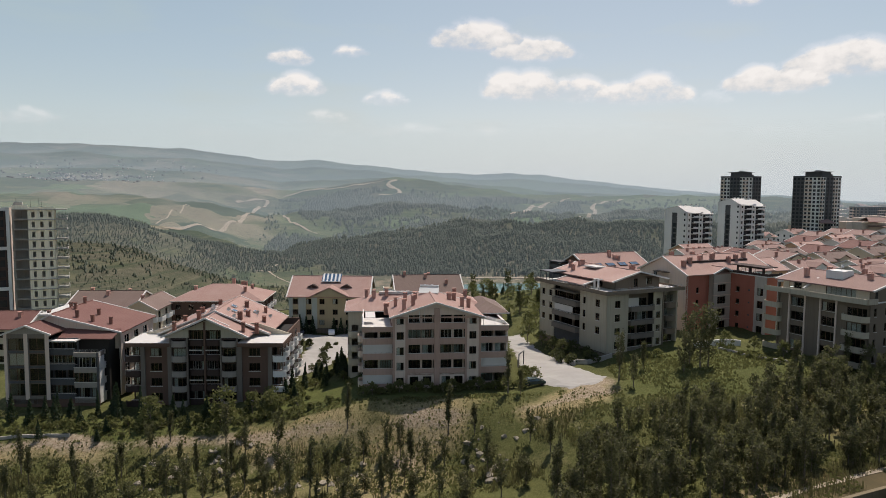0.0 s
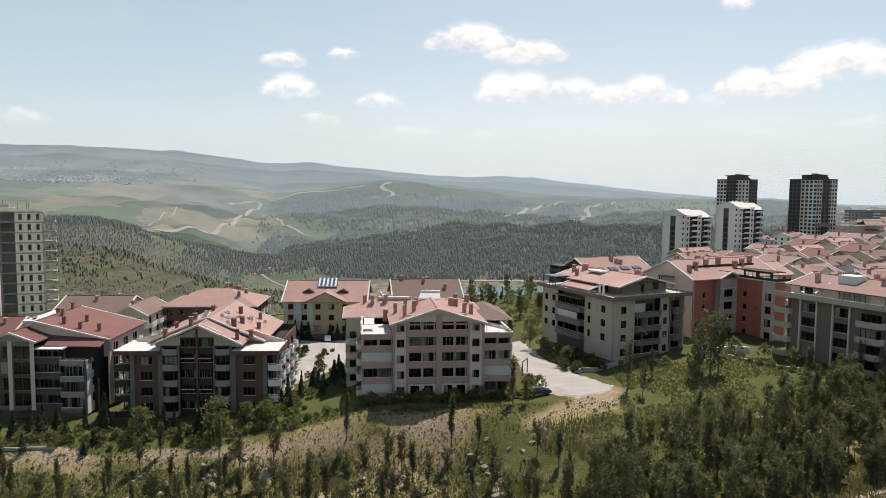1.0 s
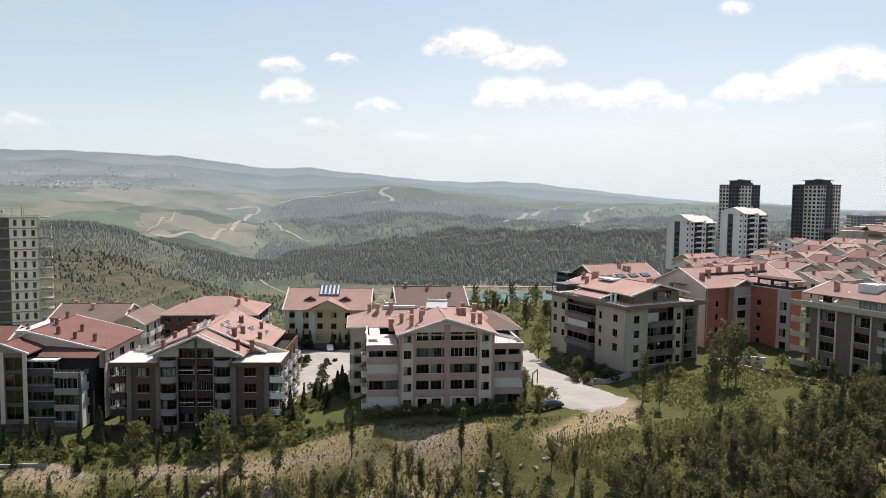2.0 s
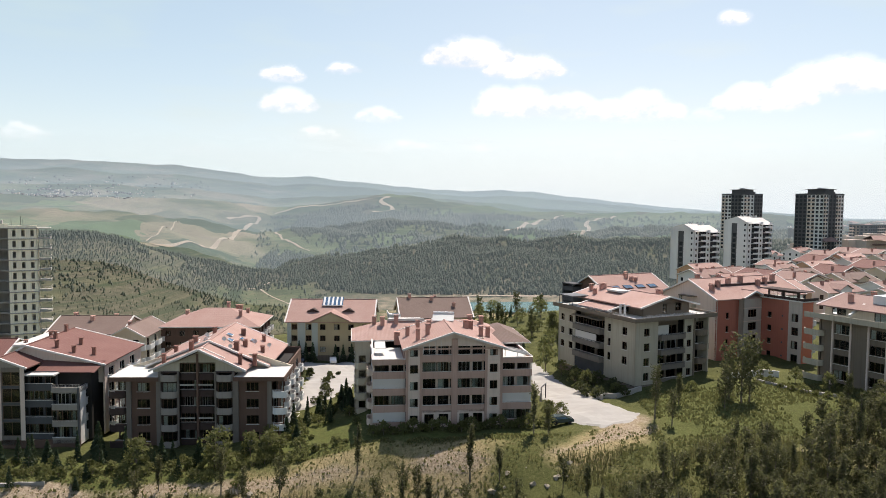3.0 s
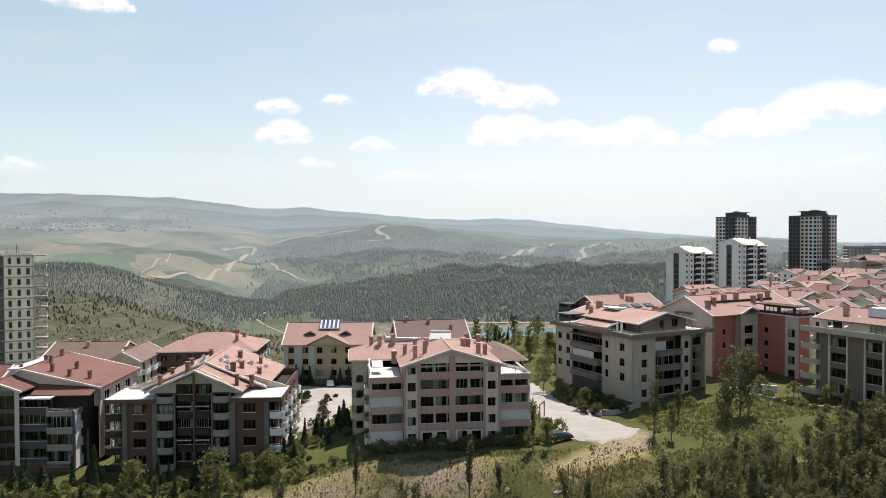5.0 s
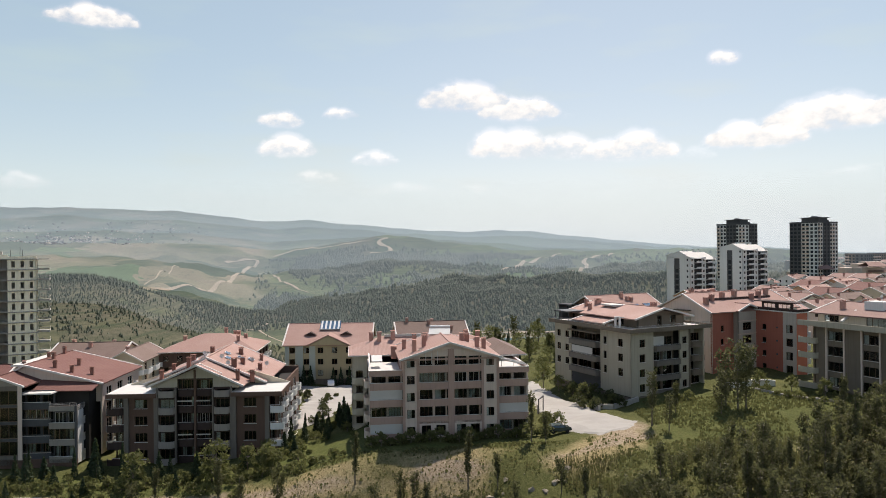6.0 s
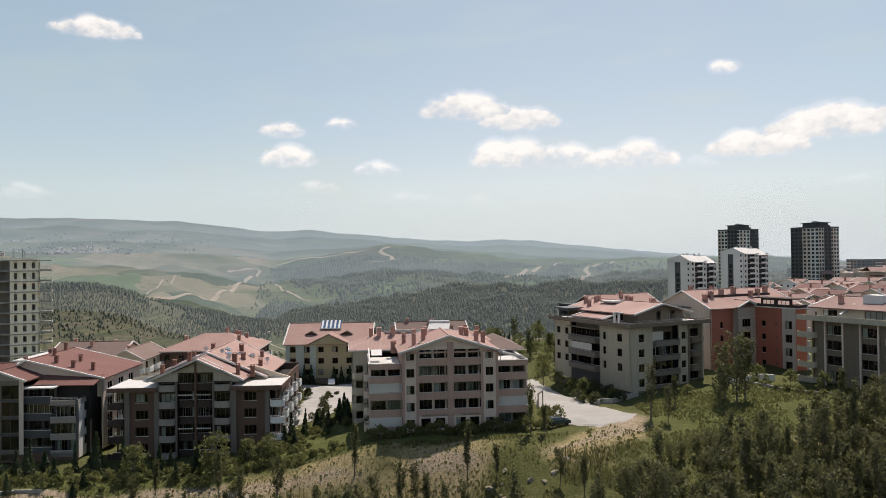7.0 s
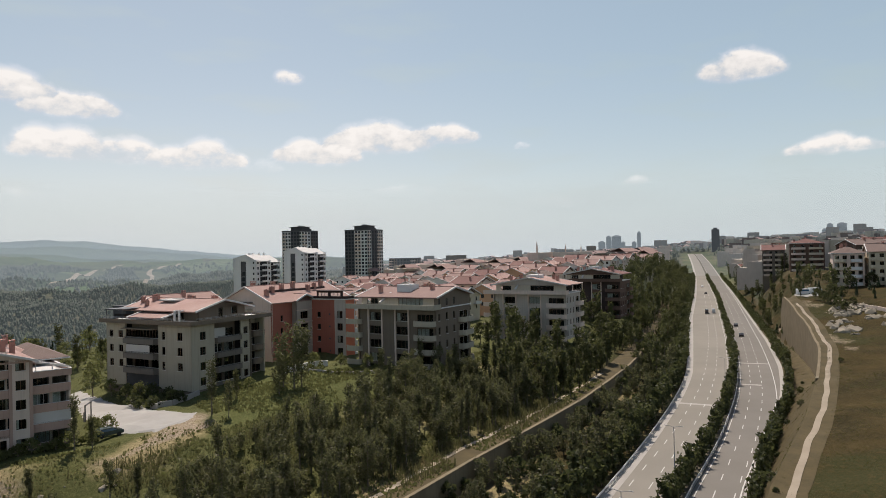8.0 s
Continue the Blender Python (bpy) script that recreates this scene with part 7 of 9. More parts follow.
def unfinished_tower():
    b = thing("tower_block", pose(-131.2, 214.1, -17.5, 0, 0, 26), "unfinished pale block-walled tower with open balcony slabs", "tower block")
    fh, nf, L, W = 3.12, 12, 2.6, 10.0
    H = nf * fh
    holes = [(L + 1.0 + 2.3 * k, L + 1.9 + 2.3 * k, i * fh + 0.6, i * fh + 2.4) for k in range(3) for i in range(nf)]
    wall(b, FRONT, L, W, 0, H, "raw_block", holes, 0.35)
    wall(b, right_of(W), 0, 6.0, 0, H, "raw_block", [(1.6, 4.6, i * fh + 0.1, i * fh + 2.6) for i in range(nf)])
    for i in range(nf + 1):
        part("floor_slab", shared(("tower_slab",), lambda: boxes((-1.8, W + 3.3, 1.2, 7.0, -0.28, 0.0), (L - 0.5, W + 0.3, -0.35, 1.2, -0.26, 0.0)), M["concrete"]), None, b, at=pose(0, 0, i * fh))
        if i < nf:
            bm = boxes((W + 0.1, W + 3.3, 1.15, 1.27, 0.0, 0.3), (W + 3.18, W + 3.3, 1.27, 6.9, 0.0, 0.3))
            for u in (W + 0.2, W + 1.7, W + 3.24):
                bar(bm, (u, 1.21, 0.3), (u, 1.21, 1.0), 0.06)
            bar(bm, (W + 0.1, 1.21, 1.0), (W + 3.3, 1.21, 1.0), 0.07)
            bar(bm, (W + 3.24, 1.21, 1.0), (W + 3.24, 6.9, 1.0), 0.07)
            part("railing", bm, M["concrete"], b, at=pose(0, 0, i * fh))
    wall(b, FRONT @ pose(0, 1.6, 0), -1.8, L, 0, H, "concrete", [(-1.2, L - 0.3, i * fh + 0.15, i * fh + 2.75) for i in range(nf)], 0.3)
    part("core_wall", boxes((-1.7, W - 0.5, 5.0, 6.9, 0, H)), M["concrete"], b)
    part("parapet", boxes((L, W, -0.02, 0.3, H + 0.002, H + 0.7), (-1.8, L, 1.5, 1.8, H, H + 1.2)), M["raw_block"], b)
    part("roof_house", boxes((-1.4, 1.0, 2.5, 5, H, H + 2.2)), M["concrete"], b)
    mast = bmesh.new()
    for u, k in ((-0.6, 2.0), (3.2, 1.2), (5.6, 1.9), (6.2, 1.1)):
        bar(mast, (u, 3.0, H), (u, 3.0, H + 1.5 + k), 0.12)
    part("reinforcement_bars", mast, M["dark_metal"], b)
    # the finished neighbour
    c = thing("tower_block", pose(-146.5, 206.6, -17.0, 0, 0, 26), "finished tower with dark panels in white frames", "tower block")
    n = 12
    hs = [(1.0 + 4.4 * k, 4.4 + 4.4 * k, i * 3.1 + 0.6, i * 3.1 + 2.7) for k in range(3) for i in range(n)]
    wall(c, FRONT, 0, 14.4, 0, n * 3.1, "dark_brown", hs)
    for q in hs:
        part("window", shared(("far_window", 3.4, 2.1), lambda: far_window_mesh(3.4, 2.1), M["dark_glass"]), None, c, at=pose(q[0], 0.2, q[2]))
    for z in (0.0, 12.0, 24.5, 36.6):
        part("white_frame", boxes((-0.4, 14.8, -0.6, 0.0, z, z + 1.0)), M["white"], c)
    part("white_frame", boxes((13.9, 14.8, -0.6, 0.0, 0, 37.4), (-0.4, 0.5, -0.6, 0.0, 0, 37.4)), M["white"], c)
    wall(c, right_of(14.4), 0, 16, 0, 37.2, "offwhite")
    wall(c, left_of(16), 0, 16, 0, 37.2, "offwhite")
    wall(c, back_of(14.4, 16), 0, 14.4, 0, 37.2, "offwhite")
    part("flat_roof", boxes((0.1, 14.3, 0.1, 15.9, 36.8, 37.1)), M["concrete"], c)
    part("inner_core", boxes((1.5, 13, 2.0, 15, 0, 36)), M["interior"], c)


unfinished_tower()

# ---- houses on the other side of the road, and the far town ----
for n, (x, y, W, D, nf, mat, roof, yaw) in enumerate((
        (277.5, 142.5, 10.5, 14, 5, "offwhite", "tiles_brown", -60), (283, 132, 11.5, 14, 5, "cream", "tiles_brown", -60), (289.5, 120.5, 15, 14, 5, "peach", "tiles_dark", -60),
        (387, 235, 12, 16, 5, "warm_grey", "tiles_dark", -60), (379, 214, 17, 18, 6, "brown", "tiles_dark", -60), (372, 176, 20, 16, 5, "brown", "tiles_brown", -30),
        (415, 225, 18, 14, 4, "offwhite", "tiles", -30), (440, 200, 20, 14, 5, "cream", "tiles_dark", -30), (480, 262, 22, 14, 4, "grey_beige", "tiles", -32), (520, 236, 22, 14, 5, "brown", "tiles_dark", -32), (390, 130, 20, 16, 4, "offwhite", "tiles", -30), (545, 345, 22, 14, 4, "grey_beige", "tiles_dark", -33), (600, 370, 22, 14, 4, "cream", "tiles", -33))):
    z = max(land_at(x + 6, y + 6) - 2.3, 0.5 if n in (3, 4) else -1.5 if n < 3 else -30.0)
    bb, tt = plain_block(pose(x, y, z, 0, 0, yaw), W, D, nf, {"cream": "cream", "offwhite": "off-white", "brown": "dark brown", "grey_beige": "grey-beige", "peach": "pinkish", "warm_grey": "dark grey"}[mat] + " apartment house beside the main road", mat, roof, 2.6, hip=n % 2 == 0, wins=4, chimneys=3, seed=60 + n, foot=12.0, balc=((0.6, W / 2 - 0.8, "cream" if n < 3 else "offwhite"), (W / 2 + 0.8, W - 0.6, "white" if n < 3 else "cream")))
    bb["group"] = "houses above the road wall"


def far_town():
    """Distant roofs and blocks along the skyline, too many and small to count."""
    rng = random.Random(5)
    for mat, cnt, kind in (("offwhite", 420, 0), ("grey", 80, 1), ("tiles_mid", 420, 2), ("grey_beige", 240, 3), ("brown", 150, 4), ("pale_beige", 150, 5)):
        bm = bmesh.new()
        pts = []
        while len(pts) < cnt:
            a, r = (radians(rng.uniform(27, 74)), rng.uniform(560, 2300)) if kind < 3 else (radians(rng.uniform(55, 76)), rng.uniform(430, 1500)) if kind < 5 else (radians(rng.uniform(56.5, 64)), rng.uniform(470, 950))
            pts.append((r * math.sin(a), r * math.cos(a)))
        X, Y = np.array([p[0] for p in pts]), np.array([p[1] for p in pts])
        d, _ = road_frame(X, Y)
        Z = land(X, Y)
        for k in range(cnt):
            if abs(d[k]) < (45 if kind < 5 else 28) and math.hypot(X[k], Y[k]) < 1450 or kind > 2 and math.hypot(X[k] - 370, Y[k] - 200) < 60:
                continue
            r = math.hypot(X[k], Y[k])
            w, dd = rng.uniform(10, 22), rng.uniform(10, 18)
            h = rng.uniform(8, 16) if kind != 1 else rng.uniform(12, 26) * (1.0 if r > 1200 else 0.5)
            x, y, z = X[k], Y[k], Z[k]
            if kind == 2:
                box(bm, x - w / 2, x + w / 2, y - dd / 2, y + dd / 2, z + h * 0.78, z + h * 0.8)
                plate(bm, [(x - w * 0.55, y - dd * 0.6, z + h * 0.8), (x + w * 0.55, y - dd * 0.6, z + h * 0.8), (x + w * 0.4, y, z + h * 0.8 + 3), (x - w * 0.4, y, z + h * 0.8 + 3)], 0.3)
                plate(bm, [(x + w * 0.55, y + dd * 0.6, z + h * 0.8), (x - w * 0.55, y + dd * 0.6, z + h * 0.8), (x - w * 0.4, y, z + h * 0.8 + 3), (x + w * 0.4, y, z + h * 0.8 + 3)], 0.3)
            else:
                box(bm, x - w / 2, x + w / 2, y - dd / 2, y + dd / 2, z - 3, z + h)
                f = 0
                while f * 3.2 < h - 3 and r < 1600:
                    for q in range(3):
                        u = x - w * 0.36 + w * 0.3 * q
                        box(bm, u, u + w * 0.14, y - dd / 2 - 0.3, y - dd / 2 - 0.02, z + f * 3.2 + 1, z + f * 3.2 + 2)
                    f += 1
        name = {0: "distant_houses", 1: "distant_blocks", 2: "distant_roofs", 3: "distant_houses", 4: "distant_houses", 5: "distant_houses"}[kind]
        tagged(new(name, mesh_of(name, bm, M[mat])), {0: "pale distant town houses along the skyline", 1: "grey distant apartment blocks along the skyline", 2: "red distant roofs along the skyline", 3: "beige distant houses beside the far road", 4: "brown distant houses beside the far road", 5: "pale beige distant houses crowded beside the far road"}[kind], "town", kind="stuff")


far_town()


def skyline_tower(az, r, w, top, label, mat="grey", n=1):
    x, y = r * math.sin(radians(az)), r * math.cos(radians(az))
    z = land_at(x, y)
    b = thing("tower_block", pose(x, y, z - 4, 0, 0, -az), label, "tower block", "towers on the skyline")
    h = top - z + 4
    part("body", boxes((-w / 2, w / 2, 0, w, 0, h)), M[mat], b)
    part("window_band", boxes(*[(-w / 2 + 0.6, w / 2 - 0.6, -0.25, -0.02, i * 3.4 + 1, i * 3.4 + 2.6) for i in range(int(h / 3.4))]), M["dark_grey"], b)
    part("roof_house", boxes((-w / 4, w / 4, w * 0.3, w * 0.7, h, h + 3)), M[mat], b)


skyline_tower(56.25, 1290, 13, 50, "dark slender tower beside the road", "dark_grey")
for az, w, top in ((47.9, 17, 46), (48.45, 13, 64), (49.05, 22, 65), (49.55, 11, 43), (50.4, 11, 43), (50.78, 9, 76)):
    skyline_tower(az, 2450, w * 1.4, top, "distant grey-blue tower on the skyline", "metal")
for az, w, top in ((64.15, 18, 86), (64.9, 27, 87), (63.8, 14, 70)):
    skyline_tower(az, 2500, w, top, "distant grey slab tower above the town", "metal")


def minaret(az, r, top):
    x, y = r * math.sin(radians(az)), r * math.cos(radians(az))
    z = land_at(x, y)
    b = thing("minaret", pose(x, y, z), "slender pale minaret far off", "minaret", "minarets")
    h = top - z
    bm = bmesh.new()
    tube(bm, (0, 0, -2), (0, 0, h * 0.78), 1.0, 0.8, 10)
    tube(bm, (0, 0, h * 0.55), (0, 0, h * 0.58), 1.5, 1.5, 10)
    part("shaft", bm, M["offwhite"], b)
    c = bmesh.new()
    tube(c, (0, 0, h * 0.78), (0, 0, h), 0.9, 0.05, 10)
    part("spire", c, M["offwhite"], b)


for az, r, top in ((42.2, 640, 27), (44.6, 760, 25), (45.9, 860, 25)):
    minaret(az, r, top)

# ---- the dual carriageway ----
def ribbon(bm, o0, o1, s0, s1, lift, zfun=None, step=1):
    """A strip along the road between two offsets (left positive)."""
    nrm = np.stack([-ROAD_T[:, 1], ROAD_T[:, 0]], 1)
    rows = []
    for i in range(len(ROAD_P)):
        if not s0 <= ROAD_S[i] <= s1:
            continue
        z = float(road_height(ROAD_R[i])) + lift
        rows.append([bm.verts.new((*(ROAD_P[i] + nrm[i] * (o(ROAD_R[i]) if callable(o) else o)), z)) for o in (o1, o0)])
    for a, b in zip(rows[:-1], rows[1:]):
        bm.faces.new((a[0], a[1], b[1], b[0]))


def road_point(s, o):
    i = int(np.clip(np.searchsorted(ROAD_S, s), 1, len(ROAD_S) - 1))
    f = (s - ROAD_S[i - 1]) / (ROAD_S[i] - ROAD_S[i - 1])
    p = ROAD_P[i - 1] * (1 - f) + ROAD_P[i] * f
    t = ROAD_T[i]
    q = p + np.array([-t[1], t[0]]) * o
    return q[0], q[1], float(road_height(np.hypot(*p))), math.degrees(math.atan2(t[1], t[0]))


def left_edge(r):
    return float(curve(r, LEFT_EDGE))


def right_edge(r):
    return -float(curve(r, RIGHT_EDGE))


def mid(r, o=0.0):
    return float(curve(r, MID)) + o


SMAX = float(ROAD_S[-1])


M["hill_soil"] = surface("dark_planted_soil", (0.060, 0.052, 0.032), (0.095, 0.080, 0.052), fine=3.0, coarse=0.3, strength=0.5)


def build_road():
    for name, o0, o1, lift, mat, lab in (("road", lambda r: mid(r, 1.3), left_edge, 0.0, "pale_asphalt", "pale worn asphalt carriageway with dashed lanes"), ("road", right_edge, lambda r: mid(r, -1.3), 0.0, "asphalt", "grey asphalt carriageway with dashed lanes"),
                                         ("pavement", left_edge, lambda r: left_edge(r) + 0.9, 0.13, "paving", "pale concrete verge along the carriageway"), ("pavement", lambda r: right_edge(r) - 1.1, right_edge, 0.13, "paving", "pale pavement along the carriageway"),
                                         ("shoulder", lambda r: left_edge(r) - 1.1, lambda r: left_edge(r) - 0.02, 0.02, "paving", "pale concrete shoulder of the carriageway")):
        bm = bmesh.new()
        ribbon(bm, o0, o1, 0, SMAX, lift)
        low = [(v, v.co.copy()) for v in bm.verts]
        bmesh.ops.extrude_face_region(bm, geom=bm.faces[:])
        for v, c in low:
            v.co.z = c.z - 0.3
        bmesh.ops.recalc_face_normals(bm, faces=bm.faces)
        tagged(new(name, mesh_of(name, bm, M[mat])), lab, "pavement" if name == "pavement" else "road", kind="structure")
    med = bmesh.new()
    ribbon(med, lambda r: mid(r, -1.3), lambda r: mid(r, -1.05), 0, SMAX, 0.16)
    ribbon(med, lambda r: mid(r, 1.05), lambda r: mid(r, 1.3), 0, SMAX, 0.16)
    tagged(new("kerb", mesh_of("kerb", med, M["paving"])), "pale concrete kerbs of the median strip", "kerb", kind="structure")
    soil = bmesh.new()
    ribbon(soil, lambda r: mid(r, -1.05), lambda r: mid(r, 1.05), 0, SMAX, 0.12)
    tagged(new("median", mesh_of("median", soil, M["hill_soil"])), "earth median strip planted with shrubs", "ground", kind="structure")
    mk = bmesh.new()
    for o in (5.0, 8.1, -4.5, -7.4):
        s = 40.0
        while s < 700:
            m = mid(float(np.interp(s, ROAD_S, ROAD_R))) + o
            a, b = road_point(s, m - 0.08), road_point(s, m + 0.08)
            c, d = road_point(s + 3.4, m + 0.08), road_point(s + 3.4, m - 0.08)
            mk.faces.new([mk.verts.new((p[0], p[1], p[2] + 0.012)) for p in (a, d, c, b)])
            s += 9.0
    ribbon(mk, lambda r: max(mid(r, -10.8), right_edge(r) + 0.3), lambda r: max(mid(r, -10.8), right_edge(r) + 0.3) + 0.2, 0, 800, 0.012)
    for o in (-1.9, 1.8):
        ribbon(mk, lambda r: mid(r, o - 0.07), lambda r: mid(r, o + 0.07), 0, 800, 0.012)
    tagged(new("road_marking", mesh_of("road_marking", mk, M["paint_line"])), "worn white lane lines", "road marking", kind="stuff")
    patch = bmesh.new()
    for s, o0, o1 in ((360, -3.9, -9.5), (398, -4.2, -13.5), (330, 9.0, 0.4)):
        q = [road_point(s, o0), road_point(s + 1.6, o0), road_point(s + 1.6, o1), road_point(s, o1)]
        patch.faces.new([patch.verts.new((p[0], p[1], p[2] + 0.006)) for p in q])
    tagged(new("road_patch", mesh_of("road_patch", patch, M["paving"])), "pale patched strips across the asphalt", "road", kind="stuff")


build_road()


def guard_rail(o, s0, s1, label):
    b = thing("guard_rail", pose(0, 0, 0), label, "guard rail")
    bm, s = bmesh.new(), s0
    pts = []
    while s <= s1:
        pts.append(road_point(s, o(float(np.interp(s, ROAD_S, ROAD_R)))))
        s += 4.0
    for p, q in zip(pts[:-1], pts[1:]):
        bar(bm, (p[0], p[1], p[2] + 0.72), (q[0], q[1], q[2] + 0.72), 0.08, 0.32)
    part("beam", bm, M["frame"], b)
    post = shared(("rail_post",), lambda: boxes((-0.06, 0.06, -0.06, 0.06, 0, 0.75)), M["metal"])
    for p in pts:
        part("post", post, None, b, at=pose(p[0], p[1], p[2], 0, 0, p[3]))


guard_rail(lambda r: left_edge(r) + 0.35, 160, 350, "pale steel guard rail along the carriageway")
guard_rail(lambda r: mid(r, -1.2), 160, 360, "pale steel guard rail on the median")


def lamp_post(s, o, arm):
    x, y, z, a = road_point(s, o)
    b = thing("street_lamp", pose(x, y, z, 0, 0, a), "tall grey street lamp with two arms on the median", "street lamp", "street lamps on the median")
    bm = bmesh.new()
    tube(bm, (0, 0, 0), (0, 0, 10.5), 0.10, 0.05, 8)
    tube(bm, (0, 0, 0), (0, 0, 0.4), 0.26, 0.22, 8)
    part("pole", bm, M["metal"], b)
    for k in (-1, 1):
        r = bmesh.new()
        bar(r, (0, 0, 10.4), (0, 1.0 * k, 10.6), 0.05)
        h = part("arm", r, M["metal"], b)
        part("lamp_head", boxes((-0.09, 0.09, 0.9 if k > 0 else -1.4, 1.4 if k > 0 else -0.9, 10.56, 10.64)), M["metal"], h)


for s in (232, 264, 338):
    lamp_post(s, mid(s - 150, 0.8), 1)


# ---- retaining walls ----
def wall_along(name, off, s0, s1, zlo, zhi, thick, label, side, out=1.2):
    bm = bmesh.new()
    rows = []
    s = s0
    while s <= s1:
        x, y, z, a = road_point(s, 0)
        r = math.hypot(x, y)
        o = (float(curve(r, off)) - out) * side
        p, q = road_point(s, o), road_point(s, o + thick * side)
        top = zhi(s, road_point(s, o + side * (out + (2.3 if side < 0 else 0.6))))
        rows.append([bm.verts.new((p[0], p[1], z + zlo)), bm.verts.new((p[0], p[1], top)), bm.verts.new((q[0], q[1], top)), bm.verts.new((q[0], q[1], z + zlo))])
        s += 2.5
    for a, b in zip(rows[:-1], rows[1:]):
        for i in range(4):
            bm.faces.new((a[i], b[i], b[(i + 1) % 4], a[(i + 1) % 4]))
    bm.faces.new(rows[0])
    bm.faces.new(rows[-1][::-1])
    bmesh.ops.recalc_face_normals(bm, faces=bm.faces)
    tagged(new(name, mesh_of(name, bm, M["stone"])), label, "retaining wall", kind="structure")


wall_along("retaining_wall", TERRACE, 40, 420, -0.5, lambda s, p: max(land_at(p[0], p[1]) + 0.12, p[2] + 2), 0.6, "long stone retaining wall under the terrace", 1)
wall_along("retaining_wall", BANK, 322, 446, -0.5, lambda s, p: max(land_at(p[0], p[1]) + 0.25, p[2] + 1), 0.6, "rough stone retaining wall beside the road", -1, 0.3)


def path_strip(name, off, s0, s1, d0, d1, side, mat, label, lift=0.14):
    bm, rows, s = bmesh.new(), [], s0
    while s <= s1:
        x, y, z, a = road_point(s, 0)
        o = float(curve(math.hypot(x, y), off))
        w = 0.2 * math.sin(s * 0.13) + 0.1 * math.sin(s * 0.43)
        row = []
        for f in (d0, 0.5 * (d0 + d1), d1):
            q = road_point(s, (o + f + w) * side)
            row.append(bm.verts.new((q[0], q[1], land_at(*(q[:2] if side > 0 else road_point_near(q, math.hypot(x, y)))) + lift)))
        rows.append(row)
        s += 2.0
    for a, b in zip(rows[:-1], rows[1:]):
        for i in range(2):
            bm.faces.new((a[i], a[i + 1], b[i + 1], b[i]) if side < 0 else (a[i + 1], a[i], b[i], b[i + 1]))
    bmesh.ops.recalc_face_normals(bm, faces=bm.faces)
    tagged(new(name, mesh_of(name, bm, M[mat])), label, "path", kind="structure")


path_strip("dirt_path", TERRACE, 40, 330, 2.6, 3.6, 1, "dirt", "pale dirt track along the terrace")


def road_point_near(q, r):
    """The same place, or just behind the wall where that lies on its slope."""
    d, i = road_frame(np.array([q[0]]), np.array([q[1]]))
    o = max(-float(d[0]), float(curve(r, BANK)) + (2.3 if r > 172 else 0.0))
    p = road_point(float(ROAD_S[i[0]]), -o)
    return (p[0], p[1]) if o > -float(d[0]) + 0.01 else (q[0], q[1])


path_strip("dirt_path", BANK, 200, 424, 1.6, 2.6, -1, "dirt", "pale footpath above the road wall")


def terrace_top(q, r):
    d, i = road_frame(np.array([q[0]]), np.array([q[1]]))
    p = road_point(float(ROAD_S[i[0]]), float(curve(r, TERRACE)) + 0.6)
    return land_at(p[0], p[1])


def bank_strip(name, label, s0, s1, side, inner, outer, n, zfun):
    """A fine strip of verge that follows the road where the slope is steep."""
    bm, rows, s = bmesh.new(), [], s0
    while s <= s1:
        r = float(np.interp(s, ROAD_S, ROAD_R))
        a, b = inner(r), outer(r)
        row = []
        for k in range(n + 1):
            q = road_point(s, side * (a + (b - a) * k / n))
            row.append(bm.verts.new((q[0], q[1], zfun(q, k / n, r))))
        rows.append(row)
        s += 2.0
    for a, b in zip(rows[:-1], rows[1:]):
        for i in range(n):
            f = bm.faces.new((a[i], a[i + 1], b[i + 1], b[i]))
            f.smooth = True
    bmesh.ops.recalc_face_normals(bm, faces=bm.faces)
    if bm.faces[0].normal.z < 0:
        bmesh.ops.reverse_faces(bm, faces=bm.faces)
    tagged(new(name, mesh_of(name, bm, M["dry_verge"])), label, "verge", kind="structure")


on_land = lambda q, f, r: land_at(q[0], q[1]) + 0.06 + 0.12 * math.sin(q[0] * 0.9) * math.sin(q[1] * 0.7) * (0.2 < f < 0.9)
bw_of = lambda r: float(curve(r, BANK))
tw_of = lambda r: float(curve(r, TERRACE))
bank_strip("verge", "dry brown grass slope beside the carriageway", 176, 520, -1, lambda r: -right_edge(r) + 1.0, lambda r: bw_of(r) - 0.15, 6, on_land)
bank_strip("verge", "dry grass along the top of the bank", 176, 456, -1, lambda r: bw_of(r) + (0.2 if r > 172 else -0.2), lambda r: bw_of(r) + 4.2, 5, lambda q, f, r: land_at(*road_point_near(q, r)) + 0.06)
bank_strip("verge", "dry grass strip on the terrace edge", 44, 456, 1, lambda r: tw_of(r) - 0.7, lambda r: tw_of(r) + 4.4, 5, lambda q, f, r: (land_at(q[0], q[1]) if f > 0.25 else terrace_top(q, r)) + 0.06)

# ---- trees ----
def leaf_cloud(bm, pts, rng, size):
    for p in pts:
        s = size * rng.uniform(0.6, 1.35)
        n = Vector((rng.gauss(0, 1), rng.gauss(0, 1), rng.gauss(0.35, 0.8))).normalized()
        a = n.cross(Vector((rng.gauss(0, 1), rng.gauss(0, 1), rng.gauss(0, 1)))).normalized() * s
        b = n.cross(a).normalized() * s * rng.uniform(0.5, 0.9)
        c = Vector(p)
        v = [bm.verts.new(q) for q in (c - a, c - b * 0.8, c + a, c + b)]
        bm.faces.new(v)


